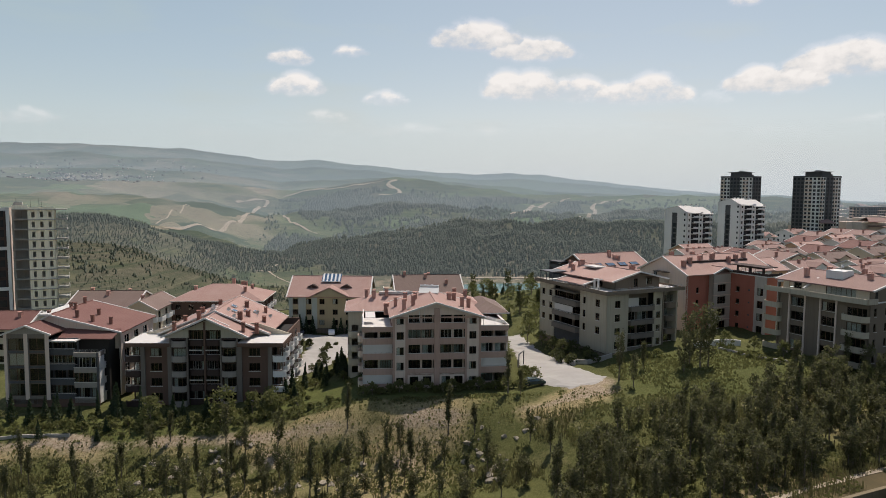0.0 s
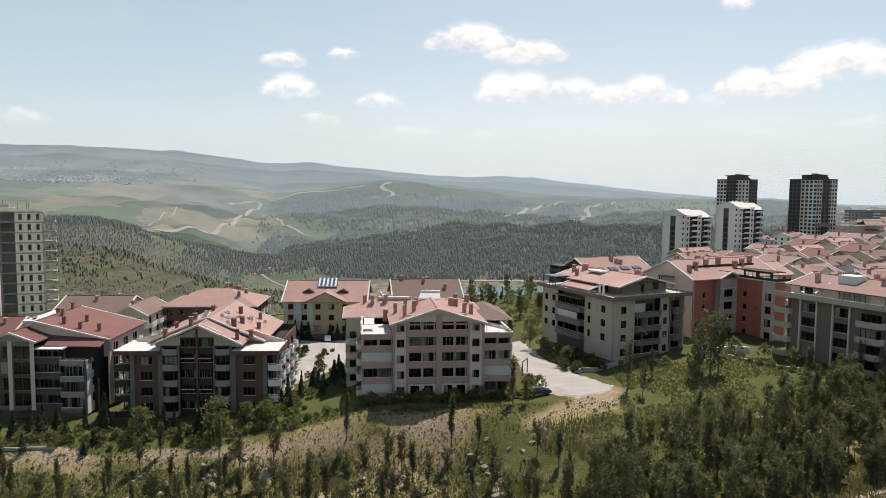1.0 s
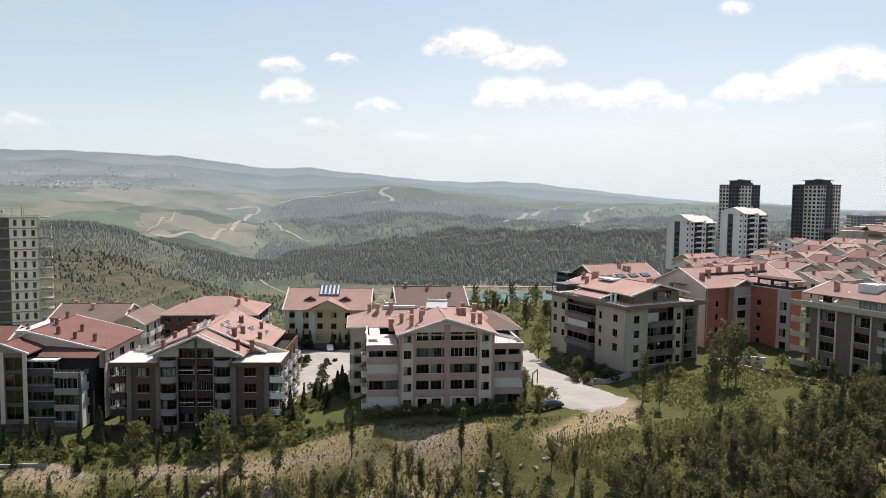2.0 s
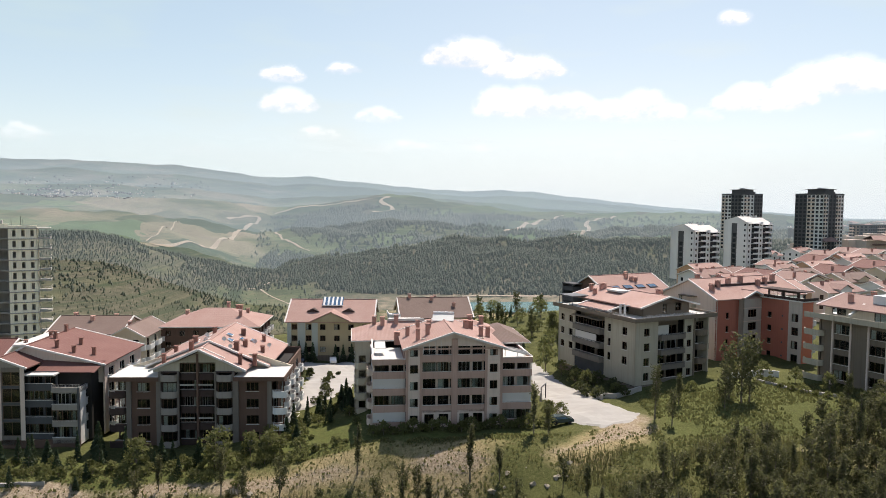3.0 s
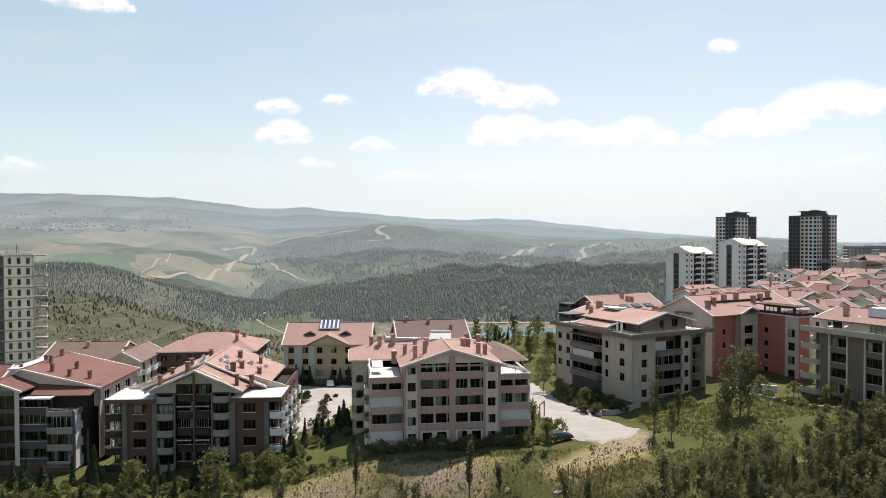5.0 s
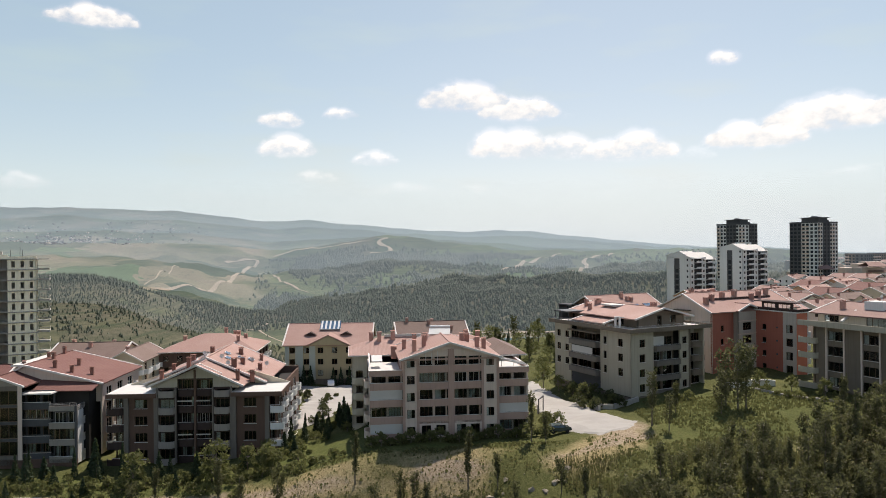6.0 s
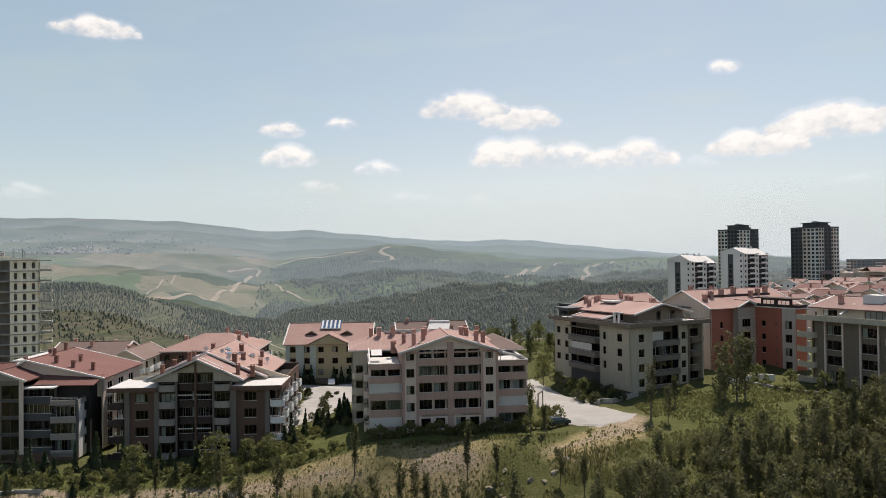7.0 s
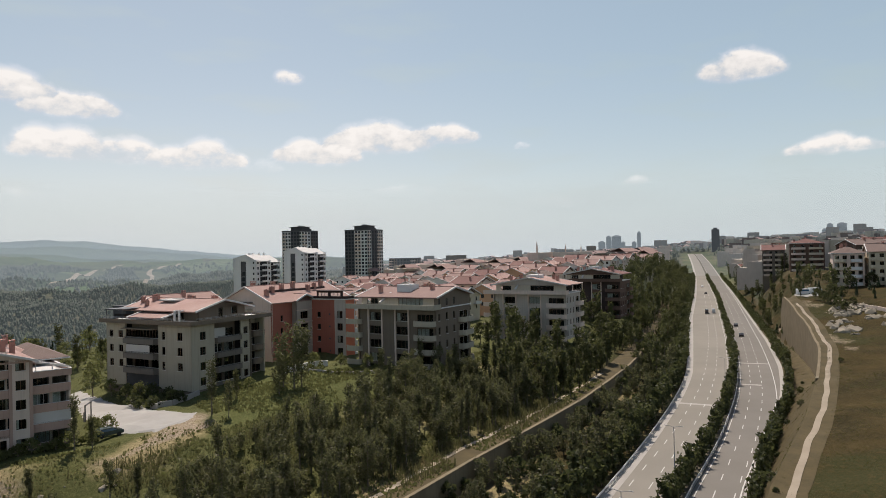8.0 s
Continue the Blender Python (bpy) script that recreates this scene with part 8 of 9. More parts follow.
def poplar_meshes(seed, h, w, leaves, size, mat="leaf_poplar", low=0.12):
    """A slender upright tree: tapered stem, steep limbs, leaves along the limbs with gaps."""
    rng = random.Random(seed)
    t, c = bmesh.new(), bmesh.new()
    lean = (rng.uniform(-0.3, 0.3), rng.uniform(-0.3, 0.3))
    tube(t, (0, 0, -0.8), (lean[0] * 0.4, lean[1] * 0.4, h * 0.5), 0.05 + h * 0.012, 0.06, 5)
    tube(t, (lean[0] * 0.4, lean[1] * 0.4, h * 0.5), (lean[0], lean[1], h * 0.97), 0.06, 0.015, 5)
    pts = []
    n = int(14 + h * 1.6)
    for k in range(n):
        z0 = h * (low + (0.80 - low) * (k + rng.random()) / n)
        a = rng.uniform(0, 6.283)
        r = w * (0.35 + 0.65 * math.sin(math.pi * min(1.0, 0.18 + 0.8 * z0 / h))) * rng.uniform(0.6, 1.1)
        ln = h * rng.uniform(0.18, 0.36)
        p0 = Vector((lean[0] * z0 / h, lean[1] * z0 / h, z0))
        p1 = p0 + Vector((math.cos(a) * r, math.sin(a) * r, ln))
        if p1.z > h:
            p1.z = h * rng.uniform(0.95, 1.02)
        if k % 2 == 0:
            tube(t, p0, p1, 0.03, 0.008, 3)
        for q in range(leaves // n):
            f = rng.random() ** 0.7
            g = p0.lerp(p1, 0.15 + 0.9 * f)
            s = 0.07 + 0.10 * w
            pts.append((g.x + rng.gauss(0, s), g.y + rng.gauss(0, s), g.z + rng.gauss(0, 0.25)))
    leaf_cloud(c, pts, rng, size)
    return mesh_of("tree", t, M["bark"]), mesh_of("crown", c, M[mat])


def broad_meshes(seed, h, w, leaves, size, mat="leaf_broad"):
    """A spreading tree: forked trunk, limbs, a crown of uneven clumps."""
    rng = random.Random(seed)
    t, c = bmesh.new(), bmesh.new()
    tube(t, (0, 0, -0.8), (0.1, 0, h * 0.32), 0.09 + 0.012 * h, 0.07 + 0.006 * h, 6)
    pts = []
    n = 15
    for k in range(n):
        a = 6.283 * k * 0.382 + rng.uniform(-0.4, 0.4)
        e = -0.35 + 1.75 * (k + rng.random()) / n
        r = w * 0.42 * math.cos(e) * rng.uniform(0.75, 1.15)
        tip = Vector((math.cos(a) * r, math.sin(a) * r, h * (0.42 + 0.44 * math.sin(e)) * rng.uniform(0.92, 1.05)))
        if k % 2 == 0:
            tube(t, (0.1, 0, h * 0.25), tip, 0.06, 0.015, 4)
        m = leaves // n
        s = w * rng.uniform(0.13, 0.20)
        for q in range(m):
            v = Vector((rng.gauss(0, 1), rng.gauss(0, 1), rng.gauss(0, 0.8)))
            v = v.normalized() * s * rng.uniform(0.35, 1.2)
            pts.append(tip + v)
    leaf_cloud(c, pts, rng, size)
    return mesh_of("tree", t, M["bark"]), mesh_of("crown", c, M[mat])


def conifer_meshes(seed, h, w, leaves, size):
    rng = random.Random(seed)
    t, c = bmesh.new(), bmesh.new()
    tube(t, (0, 0, -0.5), (0, 0, h * 0.95), 0.06 + 0.01 * h, 0.02, 5)
    pts = []
    for q in range(leaves):
        f = rng.random() ** 0.75
        z = h * (0.06 + 0.94 * (1 - f))
        r = w * 0.5 * f * (0.82 + 0.18 * math.sin(z * 9)) * math.sqrt(rng.uniform(0.35, 1.0))
        a = rng.uniform(0, 6.283)
        pts.append((math.cos(a) * r, math.sin(a) * r, z))
    leaf_cloud(c, pts, rng, size)
    return mesh_of("tree", t, M["bark"]), mesh_of("crown", c, M["leaf_dark"])


def plant(meshes, x, y, z, yaw, s, label, group, name="tree", category="tree"):
    ob = new(name, meshes[0])
    ob.matrix_world = Matrix.Translation((x, y, z)) @ Euler((0, 0, radians(yaw))).to_matrix().to_4x4() @ Matrix.Diagonal((s, s, s, 1))
    k = new("crown", meshes[1])
    k.parent = ob
    tagged(ob, label, category, group)
    return ob


REST = []


def stand(meshes, x, y, z, yaw, s):
    """A tree of the joined rest, too many to tell apart."""
    REST.append((meshes, Matrix.Translation((x, y, z)) @ Euler((0, 0, radians(yaw))).to_matrix().to_4x4() @ Matrix.Diagonal((s, s, s, 1))))


def join_rest():
    """All the uncounted trees as one mesh for the stems and one for each kind of leaf."""
    groups = {}
    for meshes, m in REST:
        for me in meshes:
            groups.setdefault(me.materials[0].name, []).append((me, np.array(m)))
    cache = {}
    for name, items in groups.items():
        V, n = [], 0
        loops, totals = [], []
        for me, m in items:
            if me.name not in cache:
                co = np.empty(len(me.vertices) * 3)
                me.vertices.foreach_get("co", co)
                li = np.empty(len(me.loops), int)
                me.loops.foreach_get("vertex_index", li)
                lt = np.empty(len(me.polygons), int)
                me.polygons.foreach_get("loop_total", lt)
                cache[me.name] = (co.reshape(-1, 3), li, lt)
            co, li, lt = cache[me.name]
            V.append(co @ m[:3, :3].T + m[:3, 3])
            loops.append(li + n)
            totals.append(lt)
            n += len(co)
        V, loops, totals = np.vstack(V), np.concatenate(loops), np.concatenate(totals)
        me = bpy.data.meshes.new("tree_belt")
        me.vertices.add(len(V))
        me.vertices.foreach_set("co", V.ravel())
        me.loops.add(len(loops))
        me.loops.foreach_set("vertex_index", loops)
        me.polygons.add(len(totals))
        me.polygons.foreach_set("loop_start", np.r_[0, np.cumsum(totals)[:-1]])
        me.polygons.foreach_set("loop_total", totals)
        me.update(calc_edges=True)
        me.materials.append(bpy.data.materials[name])
        what = {"grey_brown_bark": "bare stems and limbs", "poplar_leaves": "olive-green poplar leaves", "broad_leaves": "green leaves", "conifer_needles": "dark needles", "hedge_leaves": "dark green leaves", "garden_leaves": "light green garden leaves", "belt_leaves": "green poplar leaves"}[name]
        tagged(new("tree_belt", me), what + " of the tree belts along the road", "trees", kind="stuff")


SLIM = [poplar_meshes(100 + i, h, w, 1050, 0.150) for i, (h, w) in enumerate(((8.5, 0.62), (7.5, 0.7), (9.2, 0.8), (6.6, 0.6), (8.0, 1.0), (7.0, 1.2)))]
BUSHY = [poplar_meshes(120 + i, h, w, 1000, 0.160, low=0.03) for i, (h, w) in enumerate(((5.2, 1.3), (4.6, 1.5), (6.0, 1.5), (4.0, 1.2)))]
SAPLING = [poplar_meshes(130 + i, h, w, 560, 0.205, low=0.03) for i, (h, w) in enumerate(((5.2, 1.3), (4.6, 1.5), (6.0, 1.4), (7.0, 0.9)))]
BROAD = [broad_meshes(140 + i, h, w, 700, 0.37) for i, (h, w) in enumerate(((8.5, 6.0), (9.5, 7.0), (7.2, 5.6), (10.5, 6.4)))]
TALL = [poplar_meshes(150 + i, h, w, 560, 0.34, "leaf_belt", 0.05) for i, (h, w) in enumerate(((10.5, 1.5), (12.0, 1.8), (9.0, 1.4), (11.0, 1.2)))]
DARK = [conifer_meshes(160 + i, h, w, 560, 0.25) for i, (h, w) in enumerate(((5.5, 3.0), (7.0, 3.2), (4.2, 2.6), (8.0, 2.2)))]
ROADSIDE = [broad_meshes(170 + i, h, w, 300, 0.29, "leaf_hedge") for i, (h, w) in enumerate(((3.4, 2.6), (4.0, 3.0), (3.0, 2.4)))] + [poplar_meshes(175, 4.5, 1.0, 560, 0.2, "leaf_hedge", 0.05)]
BUSH = [broad_meshes(180 + i, h, w, 210, 0.26, "leaf_hedge") for i, (h, w) in enumerate(((1.8, 2.4), (2.4, 3.0), (1.3, 1.8)))]

GARDEN = [broad_meshes(200 + i, h, w, 620, 0.31, "leaf_garden") for i, (h, w) in enumerate(((8.0, 5.6), (9.0, 6.4), (7.0, 5.4), (9.8, 6.0)))]
GARDEN_BUSH = [broad_meshes(206 + i, h, w, 210, 0.25, "leaf_garden") for i, (h, w) in enumerate(((1.8, 2.4), (2.4, 3.0), (1.3, 1.8)))]
MEADOW = [poplar_meshes(210 + i, h, w, 900, 0.24, "leaf_poplar", 0.04) for i, (h, w) in enumerate(((12.5, 2.1), (11.5, 1.8), (10.0, 1.6)))]
ROW = [poplar_meshes(185 + i, h, w, 220, 0.33, "leaf_hedge", 0.04) for i, (h, w) in enumerate(((4.6, 0.9), (5.2, 1.05), (4.0, 0.95), (5.6, 0.8)))]
FAR_TALL = [poplar_meshes(190 + i, h, w, 270, 0.48, "leaf_belt", 0.05) for i, (h, w) in enumerate(((11.0, 1.5), (12.5, 1.8), (9.0, 1.7), (13.0, 1.4)))]
FAR_SMALL = [broad_meshes(195 + i, h, w, 130, 0.42, "leaf_hedge") for i, (h, w) in enumerate(((3.4, 2.8), (4.4, 3.0)))]
FAR_DARK = [conifer_meshes(198, 6.0, 3.0, 160, 0.45)]

HOUSES = [(-1, 146, 20), (-47, 150, 20), (-78, 149, 18), (50, 168, 21), (78, 172, 19), (93, 147, 16), (146, 160, 18), (196, 186, 17)]
TREE_RNG = random.Random(77)


def scatter(n, region, kinds, sizes, keep, label, group, gap, tries=40, own=True):
    """Stand trees at random inside a region, apart from one another, where keep() allows."""
    rng = TREE_RNG
    cand = [(rng.uniform(region[0], region[1]), rng.uniform(region[2], region[3])) for _ in range(n * tries)]
    X, Y = np.array([c[0] for c in cand]), np.array([c[1] for c in cand])
    d, _ = road_frame(X, Y)
    ok = keep(X, Y, d)
    Z = land(X, Y)
    done = []
    for k in range(len(cand)):
        if len(done) >= n:
            break
        if not ok[k] or any((X[k] - p[0]) ** 2 + (Y[k] - p[1]) ** 2 < (gap * p[2]) ** 2 for p in done):
            continue
        if "shrub" not in label and any((X[k] - h[0]) ** 2 + (Y[k] - h[1]) ** 2 < h[2] ** 2 for h in HOUSES):
            continue
        s = rng.uniform(*sizes)
        done.append((X[k], Y[k], 1.0))
        if own:
            plant(rng.choice(kinds), X[k], Y[k], Z[k], rng.uniform(0, 360), s, label, group)
        else:
            stand(rng.choice(kinds), X[k], Y[k], Z[k], rng.uniform(0, 360), s)


# single trees that stand out in front of the houses
for x, y, k, s in ((1.2, 119.6, 0, 1.06), (-16.8, 120.8, 0, 0.95), (12.5, 128.5, 2, 0.95), (14.8, 127.5, 1, 0.7), (34.0, 131.0, 2, 1.05), (36.0, 128.0, 4, 0.8), (-33.6, 116.0, 4, 0.85), (-28.5, 117.5, 5, 1.05), (-21.5, 112.0, 3, 0.9), (-9.5, 117.0, 5, 0.9), (-7.0, 116.0, 4, 0.85), (5.8, 118.5, 3, 0.8), (-48.0, 119.5, 3, 0.85), (-50.5, 117.0, 5, 0.8), (-38.0, 119.0, 4, 0.95), (40.5, 137.5, 3, 0.85)):
    plant(SLIM[k], x, y, land_at(x, y), 37 * x, s, "slender upright poplar on the rough slope", "poplars on the slope")
for x, y, k, s in ((51.6, 136.5, 0, 1.05), (53.8, 138.0, 1, 1.05), (50.2, 138.4, 2, 1.05), (47.5, 134.0, 2, 0.8)):
    plant(MEADOW[k], x, y, land_at(x, y), 51 * x, s, "tall feathery tree on the meadow", "poplars on the slope")

belt = lambda X, Y, d: (d > curve(np.hypot(X, Y), TERRACE) + 6)
scatter(130, (16, 118, 84, 140), SLIM + BUSHY + BUSHY, (0.75, 1.15), lambda X, Y, d: belt(X, Y, d) & (Y < 98 + 0.33 * (X - 16) + 16 * (X > 60)) & (d < 75), "slender young poplar in the dense belt", "poplars on the slope", 2.6)
scatter(170, (16, 125, 84, 150), SAPLING, (0.6, 1.05), lambda X, Y, d: belt(X, Y, d) & (Y < 108 + 0.36 * (X - 16)) & (d < 80), "bushy poplar sapling in the dense belt", "poplars on the slope", 1.8, own=False)
scatter(72, (-75, 18, 96, 117), SLIM + BUSHY, (0.6, 1.0), lambda X, Y, d: (Y < 115.5 + 0.05 * X) & (d > 30), "slender young poplar on the lower slope", "poplars on the slope", 3.0)
scatter(110, (80, 250, 100, 240), TALL + TALL + BROAD, (0.7, 1.05), lambda X, Y, d: (d > curve(np.hypot(X, Y), TERRACE) + 5) & (d < 28 + curve(np.hypot(X, Y), [(100, 10), (140, 16), (200, 34), (400, 24), (700, 14)])) & (X > 92), "leafy tree in the belt above the terrace", "trees above the terrace", 3.6, own=False)
scatter(125, (40, 200, 55, 170), ROADSIDE + SAPLING, (0.7, 1.15), lambda X, Y, d: (d > 15.5) & (d < curve(np.hypot(X, Y), TERRACE) - 0.8), "small tree below the terrace wall", "trees below the terrace", 2.2, own=False)
scatter(14, (18, 34, 172, 225), GARDEN + TALL, (0.5, 0.85), lambda X, Y, d: (X > 20 + 0.06 * (Y - 150)) & (X < 30 + 0.12 * (Y - 150)), "leafy garden tree between the houses", "garden trees", 3.2)
scatter(40, (8, 34, 190, 262), GARDEN + TALL + DARK, (0.5, 0.85), lambda X, Y, d: X > 6, "tree", "trees", 3.0, own=False)
scatter(30, (-70, 10, 170, 240), BROAD + DARK, (0.4, 0.75), lambda X, Y, d: (Y > 206) | ((X > -36) & (X < -31) & (Y > 150) & (Y < 175)), "garden tree behind the houses", "garden trees", 3.0, own=False)

for o, ks, size, step in ((lambda r: mid(r), ROW, 0.95, 2.2), (lambda r: left_edge(r) + 2.0, ROW, 1.1, 2.4), (lambda r: left_edge(r) + 4.8, ROW + SAPLING, 1.15, 2.8), (lambda r: right_edge(r) - 2.3, ROW, 1.05, 2.1)):
    s = 232.0
    while s < 900:
        x, y, z, a = road_point(s, o(float(np.interp(s, ROAD_S, ROAD_R))) + TREE_RNG.uniform(-0.5, 0.5))
        stand(TREE_RNG.choice(ks if s < 400 else FAR_SMALL), x, y, z + 0.05, TREE_RNG.uniform(0, 360), TREE_RNG.uniform(0.75, 1.2) * size * (0.85 if s > 430 else 1.0))
        s += step * (1.0 if s < 430 else 1.5)
scatter(46, (105, 240, 85, 200), TALL, (0.55, 0.85), lambda X, Y, d: (d > curve(np.hypot(X, Y), TERRACE) + 1.8) & (d < curve(np.hypot(X, Y), TERRACE) + 6.5) & (np.hypot(X, Y) > 150), "leafy tree in the belt above the terrace", "trees above the terrace", 2.8, own=False)
far_belt = lambda X, Y, d: (np.hypot(X, Y) > 240) & (d > 26) & (d < 56 - 0.03 * np.hypot(X, Y))
scatter(150, (200, 620, 130, 470), FAR_TALL, (0.75, 1.1), far_belt, "tree", "trees", 3.6, own=False)
scatter(170, (150, 620, 95, 450), FAR_TALL, (0.55, 0.95), lambda X, Y, d: (np.hypot(X, Y) > 185) & (d > 17) & (d < 25), "tree", "trees", 2.6, own=False)
scatter(190, (225, 640, 110, 430), FAR_TALL + FAR_DARK + FAR_SMALL, (0.5, 0.9), lambda X, Y, d: (d < -19) & (d > -46) & (np.hypot(X, Y) > 285), "leafy tree beside the far road", "trees", 3.4, own=False)
scatter(22, (255, 330, 95, 165), BROAD + DARK, (0.4, 0.7), lambda X, Y, d: (d < -38) & (d > -60), "tree", "trees", 3.0, own=False)

# gardens in front of the houses: dark conifers, hedges and shrubs
for x, y, k, s in ((-62.5, 130.5, 1, 1.0), (-64.0, 133.0, 0, 1.0), (-57.0, 128.5, 3, 0.8), (-50.5, 127.5, 0, 0.9), (-44.0, 127.0, 2, 1.1), (-72.0, 126.0, 1, 0.75), (-76.0, 125.0, 0, 0.9), (-70.0, 128.0, 2, 1.0), (-66.5, 124.5, 0, 0.7), (-80.0, 126.0, 1, 0.8), (-37.0, 130.0, 0, 0.8), (-31.0, 141.0, 1, 0.8), (-29.5, 147.0, 3, 0.7), (-28.0, 151.5, 2, 1.0), (-26.5, 150.0, 0, 0.8), (-24.0, 156.0, 2, 1.0), (-31.5, 137.0, 2, 1.0), (-29.0, 133.5, 2, 0.9)):
    plant(DARK[k], x, y, land_at(x, y), 71 * x, s, "dark garden conifer in front of the houses", "garden conifers")
for x, y, k, s in ((-36.0, 129.0, 0, 0.62), (-32.5, 128.0, 2, 0.7), (-41.0, 125.5, 2, 0.55), (-33.5, 133.5, 1, 0.5), (-31.0, 129.0, 2, 0.5), (18.5, 136.0, 2, 0.5), (27.0, 153.0, 2, 0.6), (25.5, 158.0, 2, 0.55), (24.0, 166.0, 0, 0.5), (21.5, 172.0, 3, 0.7), (31.5, 148.0, 2, 0.4), (63.0, 152.0, 2, 0.55), (67.5, 148.0, 2, 0.5), (71.0, 142.0, 2, 0.6), (58.0, 156.0, 2, 0.5), (76.0, 135.0, 0, 0.6), (74.0, 130.0, 2, 0.7), (79.0, 127.0, 0, 0.7)):
    plant(GARDEN[k], x, y, land_at(x, y), 43 * x, s, "leafy garden tree beside the houses", "garden trees")
# conifers added to darken the shaded ground before the yellow house
for x, y, k, s in ((-42.2, 193.0, 1, 0.8), (-40.2, 193.4, 0, 1.0), (-38.4, 193.2, 1, 0.75), (-36.6, 193.3, 0, 0.95), (-30.6, 193.4, 0, 0.9), (-28.6, 193.2, 1, 0.7), (-26.4, 193.4, 0, 0.9), (-24.6, 193.0, 1, 0.6)):
    plant(DARK[k], x, y, land_at(x, y), 53 * x, s, "dark garden conifer in front of the houses", "garden conifers")
rows = [(-60 + 2.1 * i, 124.6 + 0.06 * i + 0.4 * math.sin(i), i % 3, 0.75) for i in range(17)] + [(-15 + 1.7 * i, 129.4 + 0.20 * i, i % 3, 1.0) for i in range(18)] + [(-34.0 + 1.8 * i, 128.0 + 0.05 * i, i % 3, 0.6) for i in range(9)] + [(-33.0 + 0.4 * i, 126 + 2.2 * i, i % 3, 0.8) for i in range(9)] + [(15.6 + 0.35 * i, 132 + 2.0 * i, (i + 1) % 3, 0.95) for i in range(6)] + [(44.0 + 2.0 * i, 146.4 - 0.3 * i, i % 3, 0.8) for i in range(2)] + [(61 + 1.2 * i, 149.5 - 2.0 * i, i % 3, 0.7) for i in range(8)] + [(-80 + 2.6 * i, 122.5, i % 3, 0.6) for i in range(8)]
for x, y, k, s in rows:
    plant(GARDEN_BUSH[k], x, y, land_at(x, y), 61 * x + 29 * y, s, "light green garden shrub", "garden shrubs", "shrub", "shrub")
scatter(56, (-88, -34, 120, 129), GARDEN_BUSH, (0.45, 1.0), lambda X, Y, d: (Y > 120.5) & (Y < 130 + 0.02 * (X + 60)), "shrub", "shrubs", 1.7, own=False)
scatter(17, (-90, -36, 119, 130), GARDEN[:2] + DARK + DARK, (0.5, 0.85), lambda X, Y, d: (Y < 130), "tree", "trees", 2.6, own=False)
scatter(20, (-31.5, -21, 143, 168), GARDEN_BUSH + DARK[:1], (0.6, 0.95), lambda X, Y, d: (X < -17.5 - 0.1 * (Y - 140)) & (Y < 150 + 2.2 * (X + 31)), "shrub", "shrubs", 1.6, own=False)
scatter(10, (-36, -18.5, 126.5, 141), GARDEN_BUSH, (0.6, 1.1), lambda X, Y, d: (X < -25) | (Y > 136) | (Y < 129), "shrub", "shrubs", 1.7, own=False)
scatter(16, (25, 34, 146, 166), BUSH, (0.8, 1.2), lambda X, Y, d: X < 27 + 0.42 * (166 - Y) , "shrub", "shrubs", 1.5, own=False)
scatter(11, (80, 200, 40, 120), BUSH, (0.4, 0.7), lambda X, Y, d: (-d > curve(np.hypot(X, Y), RIGHT_EDGE) + 3.0) & (-d < curve(np.hypot(X, Y), BANK) + 0.9), "shrub on the bank", "shrubs", 2.0, own=False)
scatter(16, (-30.5, -27, 152, 182), BUSH, (0.5, 0.8), lambda X, Y, d: X < -28.5 + 0.02 * (Y - 152), "shrub by the ramp", "shrubs", 1.3, own=False)
scatter(14, (-37, -34.8, 150, 184), BUSH + ROADSIDE, (0.6, 0.9), lambda X, Y, d: X > -40, "shrub by the ramp", "shrubs", 1.3, own=False)
scatter(10, (80, 230, 30, 150), BUSH, (0.3, 0.6), lambda X, Y, d: (d < -20) & (d > -90), "low shrub on the dry hillside", "hillside shrubs", 4.0, own=False)
join_rest()


# ---- woods on the far hills, open along the dirt roads ----
FAR_TRACKS = [
    [(-500, 1235), (-470, 1275), (-454, 1330), (-454, 1445), (-460, 1540), (-500, 1780), (-513, 2030), (-530, 2100), (-564, 2063), (-584, 1961)],
    [(-516, 2240), (-441, 2245), (-367, 2300), (-250, 2310), (-166, 2310), (-148, 2325), (-185, 2252), (-165, 2200), (-129, 2138), (-140, 2073), (-193, 2085)],
    [(174, 1762), (243, 1938), (314, 2097), (379, 2235), (416, 2300)],
    [(322, 1661), (391, 1856), (431, 1949), (426, 2016), (489, 2112), (575, 2247)],
    [(-519, 1255), (-525, 1346), (-625, 1708)],
    [(-279, 1533), (-350, 1635), (-413, 1797)],
]


def off_tracks(x, y, gap):
    ok = np.ones(x.shape, bool)
    for t in FAR_TRACKS:
        for (ax, ay), (bx, by) in zip(t[:-1], t[1:]):
            f = np.clip(((x - ax) * (bx - ax) + (y - ay) * (by - ay)) / ((bx - ax) ** 2 + (by - ay) ** 2), 0, 1)
            ok &= (x - ax - f * (bx - ax)) ** 2 + (y - ay - f * (by - ay)) ** 2 > gap ** 2
    return ok


